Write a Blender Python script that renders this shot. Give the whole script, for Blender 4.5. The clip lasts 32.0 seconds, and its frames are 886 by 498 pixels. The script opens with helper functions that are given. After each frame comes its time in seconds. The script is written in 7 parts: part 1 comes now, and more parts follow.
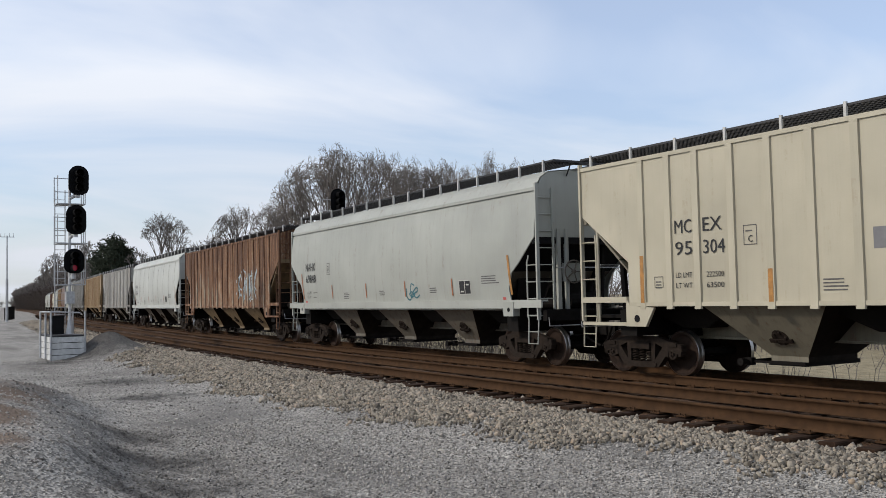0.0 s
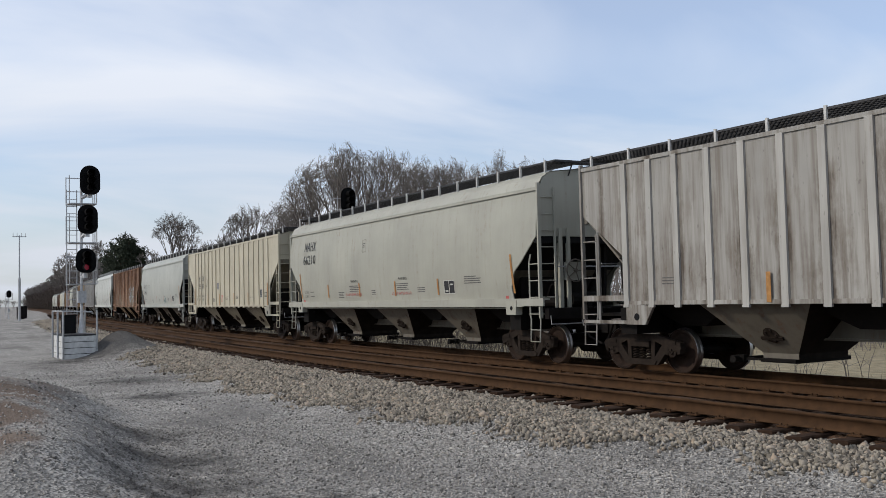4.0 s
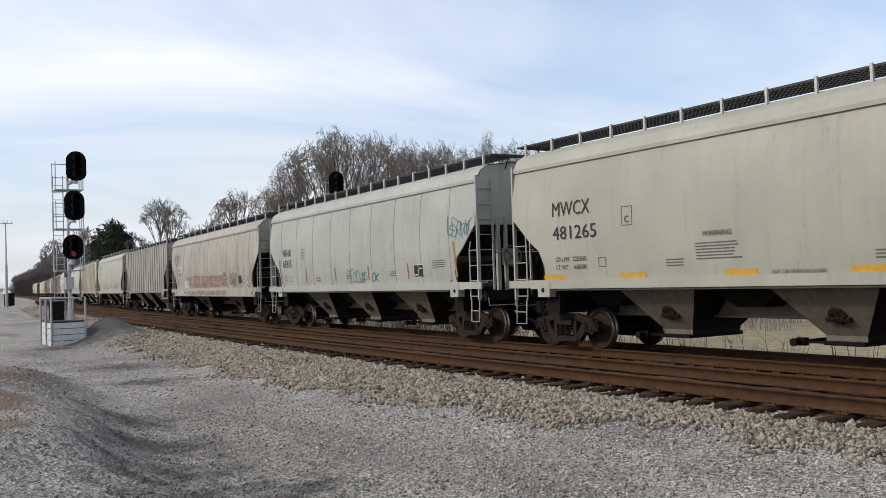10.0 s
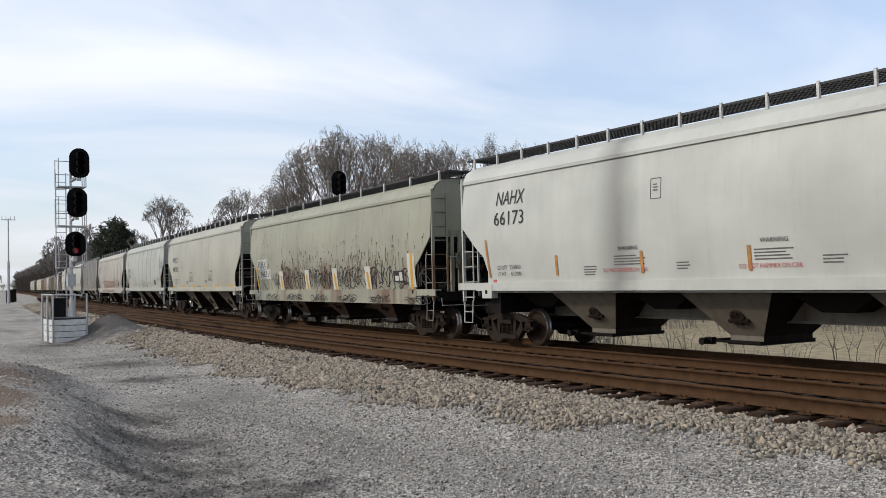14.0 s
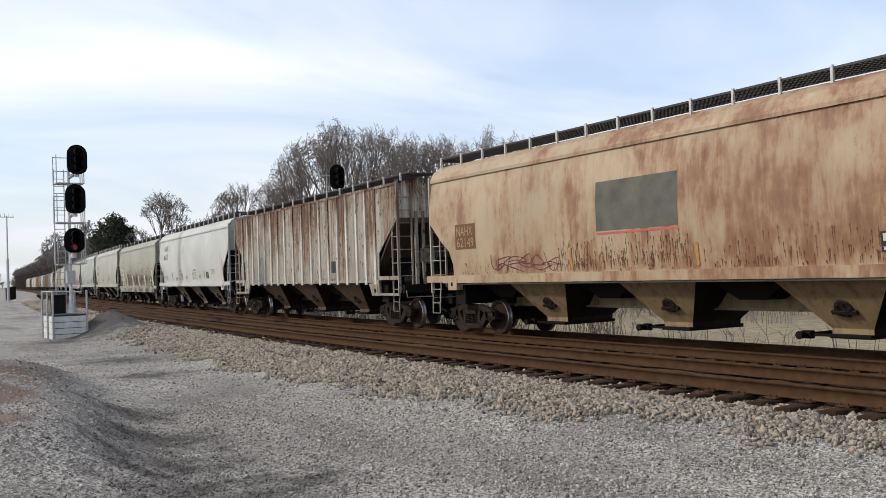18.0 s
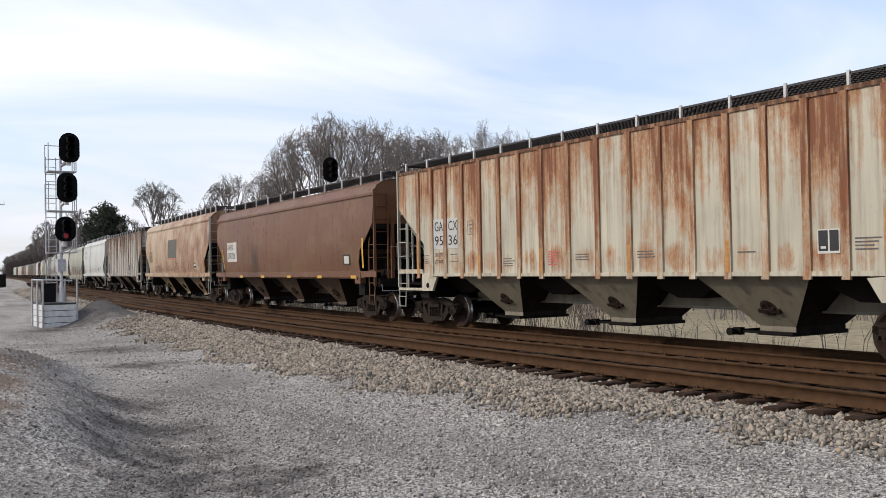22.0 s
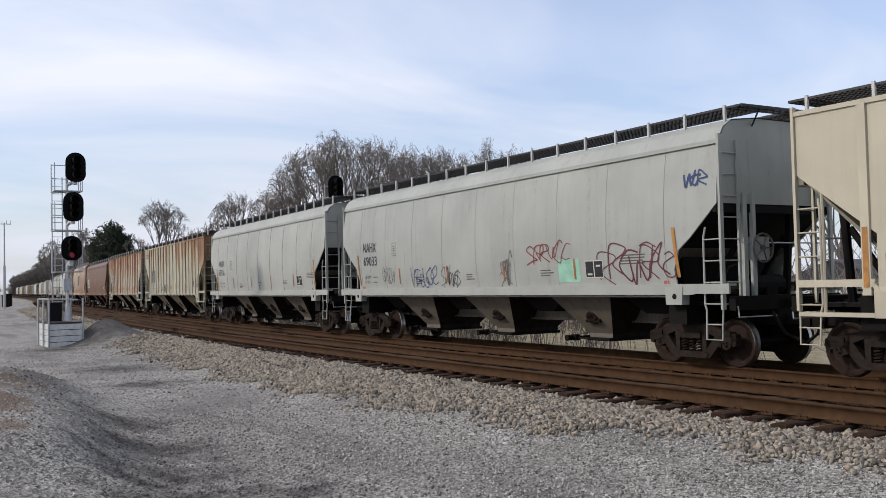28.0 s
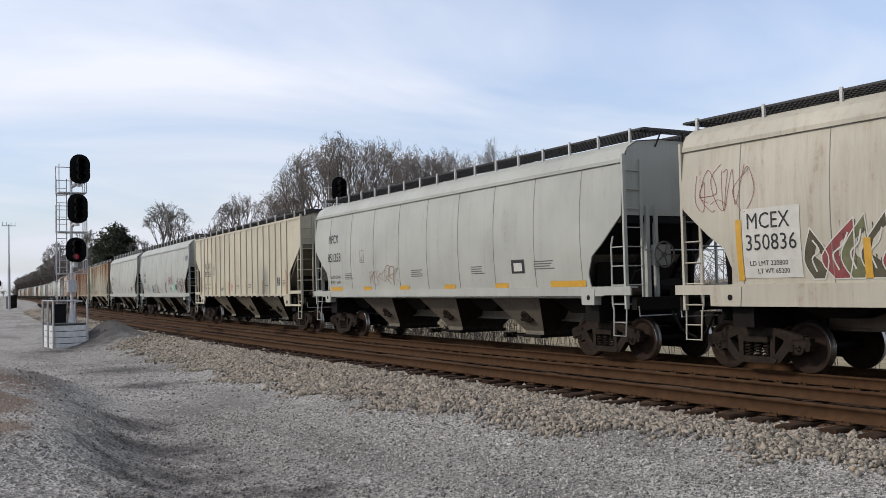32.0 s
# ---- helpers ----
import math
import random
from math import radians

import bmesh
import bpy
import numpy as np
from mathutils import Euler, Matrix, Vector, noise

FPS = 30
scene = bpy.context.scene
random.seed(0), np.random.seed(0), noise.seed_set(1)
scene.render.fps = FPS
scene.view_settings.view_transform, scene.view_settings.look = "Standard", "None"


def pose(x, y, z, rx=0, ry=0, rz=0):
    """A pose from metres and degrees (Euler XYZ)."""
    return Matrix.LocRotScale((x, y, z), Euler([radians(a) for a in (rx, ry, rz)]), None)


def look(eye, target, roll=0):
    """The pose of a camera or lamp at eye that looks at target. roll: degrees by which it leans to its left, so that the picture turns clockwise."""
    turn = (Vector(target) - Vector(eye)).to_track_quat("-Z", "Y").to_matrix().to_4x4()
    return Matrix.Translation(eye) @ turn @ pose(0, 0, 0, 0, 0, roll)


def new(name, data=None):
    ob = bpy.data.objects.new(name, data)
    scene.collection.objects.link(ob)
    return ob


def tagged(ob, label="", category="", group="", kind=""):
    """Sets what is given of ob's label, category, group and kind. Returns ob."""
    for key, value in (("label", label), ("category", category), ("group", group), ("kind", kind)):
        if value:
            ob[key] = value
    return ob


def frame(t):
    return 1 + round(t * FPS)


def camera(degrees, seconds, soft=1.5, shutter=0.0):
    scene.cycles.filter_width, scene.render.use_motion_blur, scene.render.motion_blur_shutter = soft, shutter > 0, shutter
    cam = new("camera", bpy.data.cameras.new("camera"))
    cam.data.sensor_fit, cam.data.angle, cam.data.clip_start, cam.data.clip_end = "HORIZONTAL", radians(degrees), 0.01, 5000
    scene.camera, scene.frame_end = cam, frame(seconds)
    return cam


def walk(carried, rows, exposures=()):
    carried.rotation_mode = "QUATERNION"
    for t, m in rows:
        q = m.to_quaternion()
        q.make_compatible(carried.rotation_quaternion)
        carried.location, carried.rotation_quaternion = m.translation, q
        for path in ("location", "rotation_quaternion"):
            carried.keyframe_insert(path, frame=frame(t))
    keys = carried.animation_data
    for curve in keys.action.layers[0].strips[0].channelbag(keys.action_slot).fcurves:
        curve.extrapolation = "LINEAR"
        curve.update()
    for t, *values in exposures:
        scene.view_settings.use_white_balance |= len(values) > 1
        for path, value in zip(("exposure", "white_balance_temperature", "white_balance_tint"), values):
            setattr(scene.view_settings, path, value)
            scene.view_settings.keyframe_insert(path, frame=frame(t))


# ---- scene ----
# the camera stands still on the gravel and sways a little in its holder's grip
EYE = (0.0, 0.0, 1.70)
cam = camera(50.77, 32.0, soft=0.7)


def aim(yaw, pitch, lean):
    y, p = radians(yaw), radians(pitch)
    way = Vector((-math.sin(y) * math.cos(p), math.cos(y) * math.cos(p), math.sin(p)))
    return look(EYE, Vector(EYE) + way * 20.0, lean)


SWAY = [
    (0, 57.94, 2.96, -1.23), (0.5, 57.79, 3.26, -1.93), (1, 57.94, 3.38, -1.45), (1.5, 58.25, 3.25, -1.71), (2, 58.67, 3.14, -1.65),
    (2.5, 58.82, 2.98, -1.63), (3, 58.68, 2.95, -1.33), (3.5, 58.61, 2.86, -1.23), (5.5, 58.37, 3.08, -1.89), (6, 58.20, 2.69, -1.83),
    (6.5, 58.29, 2.25, -1.95), (7, 58.35, 1.94, -2.42), (7.5, 58.36, 1.81, -2.03), (8, 58.50, 1.70, -1.94), (8.5, 58.38, 1.73, -1.46),
    (9, 58.38, 1.84, -1.96), (9.5, 58.16, 1.90, -2.25), (10, 57.91, 1.83, -1.88), (10.5, 57.89, 1.94, -1.64), (11, 57.92, 2.02, -1.67),
    (11.5, 57.85, 2.00, -1.63), (12, 57.85, 1.95, -1.65), (12.5, 57.91, 1.87, -1.34), (13, 58.00, 1.78, -1.17), (13.5, 58.08, 1.84, -1.20),
    (14, 58.03, 1.88, -1.29), (14.5, 58.16, 1.74, -1.80), (16.5, 57.94, 1.78, -1.60), (17, 57.99, 1.67, -1.84), (17.5, 57.97, 1.50, -2.19),
    (18, 57.99, 1.41, -1.94), (18.5, 58.00, 1.29, -1.63), (19, 57.85, 1.09, -1.79), (19.5, 57.84, 0.98, -1.55), (20, 57.74, 0.82, -1.57),
    (20.5, 57.82, 0.65, -1.85), (21, 57.81, 0.78, -1.30), (21.5, 57.75, 0.94, -1.24), (22, 57.52, 1.07, -1.02), (22.5, 57.50, 1.13, -0.89),
    (23, 57.31, 1.28, -1.04), (23.5, 57.26, 1.76, -1.07), (24, 57.51, 2.32, -0.75), (24.5, 57.77, 2.55, -0.86), (25, 57.89, 2.52, -1.10),
    (25.5, 57.88, 2.40, -1.05), (27.5, 57.85, 2.31, -1.10), (28, 57.82, 2.15, -1.27), (28.5, 58.00, 2.17, -1.35), (29, 58.04, 2.14, -1.54),
    (29.5, 57.95, 2.07, -1.59), (30, 57.95, 2.02, -1.47), (30.5, 58.00, 2.07, -1.37), (31, 58.00, 2.22, -1.34), (31.5, 58.10, 2.26, -1.26),
    (32, 58.05, 2.23, -1.32)]
walk(cam, [(t, aim(a, b, c)) for t, a, b, c in SWAY], [(0.0, -0.15, 6600, 10), (1.0, -0.26, 6500, 10), (3.5, -0.24, 6500, 10), (6.0, -0.17, 6600, 10), (8.0, -0.05, 6750, 10), (13.0, 0.0, 6750, 10), (17.0, 0.05, 6750, 10), (19.0, 0.13, 6850, 11), (22.0, 0.14, 6750, 13), (23.0, 0.05, 6650, 14), (25.0, -0.08, 6500, 14), (32.0, -0.1, 6600, 12)])

# ---- light: a bright winter sky with thin cloud, the sun veiled, behind the camera ----
SUN_EL, SUN_AZ = radians(33), radians(203)
world = bpy.data.worlds.new("winter_sky")
scene.world = world
world.use_nodes = True
wn, wl = world.node_tree.nodes, world.node_tree.links
wn.clear()
sky = wn.new("ShaderNodeTexSky")
sky.sky_type, sky.sun_disc, sky.sun_elevation, sky.sun_rotation = "NISHITA", False, SUN_EL, SUN_AZ
sky.air_density, sky.dust_density, sky.ozone_density = 1.0, 1.0, 1.0
co = wn.new("ShaderNodeTexCoord")
sep = wn.new("ShaderNodeSeparateXYZ")
wl.new(co.outputs["Generated"], sep.inputs[0])
# cloud sheet: the direction is flattened so that the streaks grow towards the zenith
zz = wn.new("ShaderNodeMath"); zz.operation = "ADD"; zz.inputs[1].default_value = 0.16
wl.new(sep.outputs[2], zz.inputs[0])
dx = wn.new("ShaderNodeMath"); dx.operation = "DIVIDE"
wl.new(sep.outputs[0], dx.inputs[0]); wl.new(zz.outputs[0], dx.inputs[1])
dy = wn.new("ShaderNodeMath"); dy.operation = "DIVIDE"
wl.new(sep.outputs[1], dy.inputs[0]); wl.new(zz.outputs[0], dy.inputs[1])
cmb = wn.new("ShaderNodeCombineXYZ")
wl.new(dx.outputs[0], cmb.inputs[0]); wl.new(dy.outputs[0], cmb.inputs[1])
mp = wn.new("ShaderNodeMapping")
mp.inputs["Rotation"].default_value = (0, 0, radians(58))
mp.inputs["Scale"].default_value = (0.75, 0.45, 1.0)
wl.new(cmb.outputs[0], mp.inputs[0])
cn = wn.new("ShaderNodeTexNoise")
cn.inputs["Scale"].default_value, cn.inputs["Detail"].default_value, cn.inputs["Roughness"].default_value = 1.15, 6.0, 0.5
cn.inputs["Distortion"].default_value = 0.5
wl.new(mp.outputs[0], cn.inputs["Vector"])
cr = wn.new("ShaderNodeMapRange")
cr.inputs["From Min"].default_value, cr.inputs["From Max"].default_value = 0.36, 0.60
cr.inputs["To Min"].default_value, cr.inputs["To Max"].default_value = 0.34, 0.98
wl.new(cn.outputs["Fac"], cr.inputs["Value"])
SKY_GAIN = 0.165
g1 = wn.new("ShaderNodeVectorMath"); g1.operation = "SCALE"; g1.inputs["Scale"].default_value = SKY_GAIN
tint = wn.new("ShaderNodeVectorMath"); tint.operation = "MULTIPLY"; tint.inputs[1].default_value = (0.88, 1.0, 1.18)
wl.new(sky.outputs[0], tint.inputs[0]); wl.new(tint.outputs[0], g1.inputs[0])
mx = wn.new("ShaderNodeMix"); mx.data_type = "RGBA"
wl.new(cr.outputs["Result"], mx.inputs[0]); wl.new(g1.outputs[0], mx.inputs[6])
mx.inputs[7].default_value = (0.96, 1.02, 1.13, 1)
bg = wn.new("ShaderNodeBackground")
bg.inputs["Strength"].default_value = 1.0
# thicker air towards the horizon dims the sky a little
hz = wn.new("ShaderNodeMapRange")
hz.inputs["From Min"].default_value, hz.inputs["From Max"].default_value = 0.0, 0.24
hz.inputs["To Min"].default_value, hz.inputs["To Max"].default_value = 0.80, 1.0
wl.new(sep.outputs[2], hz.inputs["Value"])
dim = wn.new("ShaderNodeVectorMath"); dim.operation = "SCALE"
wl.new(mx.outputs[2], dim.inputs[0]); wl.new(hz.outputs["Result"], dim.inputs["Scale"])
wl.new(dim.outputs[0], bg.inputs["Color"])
wo = wn.new("ShaderNodeOutputWorld")
wl.new(bg.outputs[0], wo.inputs[0])
sun = new("sun", bpy.data.lights.new("sun", "SUN"))
sun.data.energy, sun.data.angle, sun.data.color = 2.4, radians(4), (1.0, 0.91, 0.80)
sun.matrix_world = look((math.sin(SUN_AZ) * 50, math.cos(SUN_AZ) * 50, math.tan(SUN_EL) * 50), (0, 0, 0))


# ---- materials ----
def mat(name):
    m = bpy.data.materials.new(name)
    m.use_nodes = True
    nt = m.node_tree
    nt.nodes.clear()
    return m, nt.nodes, nt.links


def node(nodes, links, kind, ins=(), **attrs):
    n = nodes.new("ShaderNode" + kind)
    for k, val in attrs.items():
        setattr(n, k, val)
    for key, val in (ins.items() if isinstance(ins, dict) else ins):
        if isinstance(val, bpy.types.NodeSocket):
            links.new(val, n.inputs[key])
        else:
            n.inputs[key].default_value = val
    return n


def rgb(c):
    return (c[0], c[1], c[2], 1.0)


def shade(m, nodes, links, colour, rough=0.7, metal=0.0, height=None, depth=0.01, gloss=0.4):
    b = node(nodes, links, "BsdfPrincipled", {"Base Color": colour, "Roughness": rough, "Metallic": metal, "Specular IOR Level": gloss})
    if height is not None:
        bp = node(nodes, links, "Bump", {"Height": height, "Strength": 1.0, "Distance": depth})
        links.new(bp.outputs[0], b.inputs["Normal"])
    o = node(nodes, links, "OutputMaterial")
    links.new(b.outputs[0], o.inputs[0])
    return m


def mix(nodes, links, f, a, b):
    n = node(nodes, links, "Mix", data_type="RGBA")
    for i, val in ((0, f), (6, a), (7, b)):
        if isinstance(val, bpy.types.NodeSocket):
            links.new(val, n.inputs[i])
        else:
            n.inputs[i].default_value = val if i == 0 or len(val) == 4 else rgb(val)
    return n.outputs[2]


def span(nodes, links, v, a, b, c=0.0, d=1.0):
    return node(nodes, links, "MapRange", {"Value": v, "From Min": a, "From Max": b, "To Min": c, "To Max": d}).outputs[0]


def nse(nodes, links, vec, scale, detail=4.0, rough=0.55, stretch=None):
    if stretch:
        vec = node(nodes, links, "Mapping", {"Vector": vec, "Scale": stretch}).outputs[0]
    return node(nodes, links, "TexNoise", {"Vector": vec, "Scale": scale, "Detail": detail, "Roughness": rough}).outputs["Fac"]


def math2(nodes, links, op, a, b):
    return node(nodes, links, "Math", {0: a, 1: b}, operation=op).outputs[0]


def plain(name, colour, rough=0.6, metal=0.0, grain=8.0, vary=0.25, depth=0.002):
    m, n, l = mat(name)
    c = node(n, l, "TexCoord").outputs["Object"]
    f1, f2 = nse(n, l, c, grain), nse(n, l, c, grain * 0.17, 2.0)
    dark = [x * (1 - vary) for x in colour]
    lite = [min(1, x * (1 + vary * 0.6)) for x in colour]
    col = mix(n, l, span(n, l, f1, 0.3, 0.7), rgb(dark), rgb(lite))
    col = mix(n, l, span(n, l, f2, 0.45, 0.75, 0.0, 0.5), col, rgb(dark))
    return shade(m, n, l, col, span(n, l, f1, 0.2, 0.8, rough - 0.1, min(1, rough + 0.1)), metal, f1, depth, 0.12 if rough >= 0.7 else 0.4)


def paint(name, base, rust=(0.16, 0.06, 0.025), amount=0.1, grime=0.3, grime_col=(0.15, 0.135, 0.115), patch=0.0, patch_col=(0.3, 0.14, 0.07),
          seed=0.0, rough=0.5, low=0.0, low_col=(0.10, 0.04, 0.02), smear=None, runs=None):
    """Weathered car paint: vertical streaks, rust spots, large faded patches and road grime with shapes of their own."""
    m, n, l = mat(name)
    c0 = node(n, l, "TexCoord").outputs["Object"]
    own = math2(n, l, "MULTIPLY", node(n, l, "ObjectInfo").outputs["Random"], 40.0)
    shift = node(n, l, "CombineXYZ", {0: own, 1: seed, 2: own}).outputs[0]
    c = node(n, l, "VectorMath", {0: c0, 1: shift}, operation="ADD").outputs[0]
    streak = nse(n, l, c, 1.0, 6.0, 0.65, (5.5, 5.5, 0.35))
    fine = nse(n, l, c, 1.0, 4.0, 0.6, (26, 26, 1.6))
    big = nse(n, l, c, 0.55, 3.0)
    spots = nse(n, l, c, 6.5, 6.0, 0.7)
    col = mix(n, l, span(n, l, big, 0.3, 0.7), rgb([x * 0.58 for x in base]), rgb([x * 0.74 for x in base]))
    if patch > 0:
        pm = nse(n, l, c, 0.8, 6.0, 0.62, (0.75, 0.75, 1.5))
        col = mix(n, l, span(n, l, pm, 0.62 - patch * 0.28, 0.78 - patch * 0.2), col, rgb(patch_col))
    g = span(n, l, streak, 0.46, 0.66, 0.0, grime)
    col = mix(n, l, g, col, rgb(grime_col))
    g2 = span(n, l, fine, 0.48, 0.70, 0.0, grime * 0.35)
    col = mix(n, l, g2, col, rgb(grime_col))
    r = math2(n, l, "MULTIPLY", span(n, l, streak, 0.56 - amount * 0.38, 0.64 - amount * 0.26), span(n, l, spots, 0.5 - amount * 0.45, 0.60 - amount * 0.25))
    r2 = span(n, l, spots, 0.70 - amount * 0.08, 0.76, 0.0, min(1.0, amount * 4))
    rr = math2(n, l, "MAXIMUM", r, r2)
    rc = mix(n, l, span(n, l, fine, 0.3, 0.7), rgb(rust), rgb([x * 1.7 for x in rust]))
    col = mix(n, l, math2(n, l, "MULTIPLY", rr, min(1.0, amount * 5)), col, rc)
    if low > 0:
        z = node(n, l, "SeparateXYZ", {0: c0}).outputs[2]
        edge = math2(n, l, "ADD", z, math2(n, l, "MULTIPLY", fine, -1.6))
        lm = math2(n, l, "MULTIPLY", span(n, l, edge, 1.75, 1.35), span(n, l, nse(n, l, c, 1.1, 3.0, 0.5, (1, 1, 0.1)), 0.45, 0.6, 0.0, low))
        col = mix(n, l, lm, col, rgb(low_col))
    if runs is not None:
        # rust running down in broad, ragged streaks from the eave, thicker towards one end
        x = node(n, l, "SeparateXYZ", {0: c0}).outputs[0]
        where = math2(n, l, "ADD", span(n, l, x, runs[0], runs[1], -0.10, 0.07), nse(n, l, c, 0.9, 4.0, 0.6, (1.0, 1.0, 0.8)))
        ragged = math2(n, l, "ADD", where, span(n, l, nse(n, l, c, 1.0, 6.0, 0.7, (4.2, 4.2, 0.75)), 0.3, 0.7, -0.14, 0.14))
        col = mix(n, l, span(n, l, ragged, 0.40, 0.62, 0.0, 0.78), col, rgb((0.245, 0.118, 0.058)))
        col = mix(n, l, span(n, l, ragged, 0.55, 0.76, 0.0, 0.75), col, rgb((0.120, 0.044, 0.022)))
    if smear is not None:
        # one broad soot stain down the side
        x = node(n, l, "SeparateXYZ", {0: c0}).outputs[0]
        off = node(n, l, "Math", {0: math2(n, l, "ADD", x, math2(n, l, "MULTIPLY", big, 0.5)), 1: -smear - 0.25}, operation="ADD").outputs[0]
        band = span(n, l, node(n, l, "Math", {0: off}, operation="ABSOLUTE").outputs[0], 0.75, 0.05, 0.0, 0.62)
        col = mix(n, l, band, col, rgb((0.12, 0.12, 0.115)))
    return shade(m, n, l, col, span(n, l, rr, 0, 1, rough, 0.9), 0.0, math2(n, l, "ADD", math2(n, l, "MULTIPLY", big, 3.0), spots), 0.004)


RIB_FIT = (1.04642, 0.0032070, -0.000015240)
# the eighteen ribs of a ribbed car stand wider apart amidships than over the trucks
RIB_HALF = (0.5, 1.485, 2.365, 3.215, 4.075, 4.915, 5.765, 6.495, 7.24)
RIBS = [-k for k in reversed(RIB_HALF)] + list(RIB_HALF)


def rusty(name, base, stain, scale_col, shift, cover=0.5, top=0.3, edge=0.2, foot=0.0, specks=0.3, lean=0.0, seed=0.0, on_rib=False, grime=0.4, grime_col=(0.13, 0.105, 0.08)):
    """Old paint on ribbed sheets: stains spreading from the eave and the rib welds, flaking scale and dark pits."""
    m, n, l = mat(name)
    c0 = node(n, l, "TexCoord").outputs["Object"]
    own = node(n, l, "ObjectInfo").outputs["Random"]
    far = math2(n, l, "MULTIPLY", own, 40.0)
    c = node(n, l, "VectorMath", {0: c0, 1: node(n, l, "CombineXYZ", {0: far, 1: seed, 2: far}).outputs[0]}, operation="ADD").outputs[0]
    xyz = node(n, l, "SeparateXYZ", {0: c0})
    x, z = xyz.outputs[0], xyz.outputs[2]
    cloud = nse(n, l, c, 2.3, 6.0, 0.65, (1.0, 1.0, 0.55))
    streak = nse(n, l, c, 1.0, 5.0, 0.6, (10.0, 10.0, 0.5))
    fine = nse(n, l, c, 1.0, 5.0, 0.7, (34, 34, 9))
    spots = nse(n, l, c, 7.0, 5.0, 0.6, (1.4, 1.4, 0.6))
    if on_rib:
        bay_own, near_rib = own, 0.5
    else:
        # counts the sheets from rib to rib
        xo = math2(n, l, "SUBTRACT", x, shift)
        sq = math2(n, l, "MULTIPLY", xo, xo)
        grow = math2(n, l, "ADD", math2(n, l, "MULTIPLY", sq, math2(n, l, "ADD", math2(n, l, "MULTIPLY", sq, RIB_FIT[2]), RIB_FIT[1])), RIB_FIT[0])
        u = math2(n, l, "ADD", math2(n, l, "MULTIPLY", xo, grow), 40.5)
        cell = node(n, l, "Math", {0: u}, operation="FLOOR").outputs[0]
        v = math2(n, l, "SUBTRACT", u, cell)
        bay_own = node(n, l, "TexWhiteNoise", {"W": math2(n, l, "ADD", cell, seed)}, noise_dimensions="1D").outputs["Value"]
        mid = node(n, l, "Math", {0: math2(n, l, "SUBTRACT", v, 0.5)}, operation="ABSOLUTE").outputs[0]
        near_rib = span(n, l, math2(n, l, "ADD", mid, math2(n, l, "MULTIPLY", cloud, 0.16)), 0.32, 0.56)
    drop = math2(n, l, "MULTIPLY", span(n, l, math2(n, l, "ADD", z, math2(n, l, "MULTIPLY", bay_own, 1.1)), 2.5, 4.9, -1.0, 1.0), top)
    f = math2(n, l, "ADD", math2(n, l, "MULTIPLY", cloud, 1.05), math2(n, l, "MULTIPLY", streak, 0.75))
    f = math2(n, l, "ADD", f, drop)
    f = math2(n, l, "ADD", f, math2(n, l, "MULTIPLY", near_rib, edge))
    f = math2(n, l, "ADD", f, math2(n, l, "MULTIPLY", math2(n, l, "SUBTRACT", bay_own, 0.5), 0.17))
    if lean:
        f = math2(n, l, "ADD", f, math2(n, l, "MULTIPLY", x, lean))
    if foot and not on_rib:
        # a round stain low in the middle of every sheet
        a = math2(n, l, "DIVIDE", math2(n, l, "SUBTRACT", v, 0.5), 0.34)
        b = math2(n, l, "DIVIDE", math2(n, l, "SUBTRACT", z, 1.78), 0.30)
        rd = math2(n, l, "ADD", math2(n, l, "MULTIPLY", a, a), math2(n, l, "MULTIPLY", b, b))
        f = math2(n, l, "ADD", f, math2(n, l, "MULTIPLY", span(n, l, rd, 1.6, 0.3), foot))
    t = 1.52 - cover * 1.2
    big = nse(n, l, c, 0.6, 3.0)
    col = mix(n, l, span(n, l, big, 0.3, 0.7), rgb([k * 0.56 for k in base]), rgb([k * 0.76 for k in base]))
    col = mix(n, l, span(n, l, streak, 0.42, 0.68, 0.0, grime), col, rgb(grime_col))
    flake = math2(n, l, "MULTIPLY", span(n, l, fine, 0.30, 0.55, 0.35, 1.0), span(n, l, f, t - 0.10, t + 0.18))
    col = mix(n, l, math2(n, l, "MULTIPLY", flake, 0.9), col, mix(n, l, span(n, l, cloud, 0.35, 0.7), rgb(stain), rgb([k * 1.6 for k in stain])))
    deep = math2(n, l, "MULTIPLY", span(n, l, f, t + 0.16, t + 0.34), span(n, l, streak, 0.36, 0.56))
    col = mix(n, l, math2(n, l, "MULTIPLY", deep, 0.92), col, mix(n, l, span(n, l, fine, 0.3, 0.7), rgb(scale_col), rgb([k * 1.5 for k in scale_col])))
    pits = span(n, l, spots, 0.66 - specks * 0.10, 0.69 - specks * 0.10, 0.0, min(1.0, specks * 3))
    col = mix(n, l, pits, col, rgb([k * 0.6 for k in scale_col]))
    return shade(m, n, l, col, span(n, l, flake, 0, 1, 0.55, 0.92), 0.0, math2(n, l, "ADD", math2(n, l, "MULTIPLY", flake, -0.6), fine), 0.004)


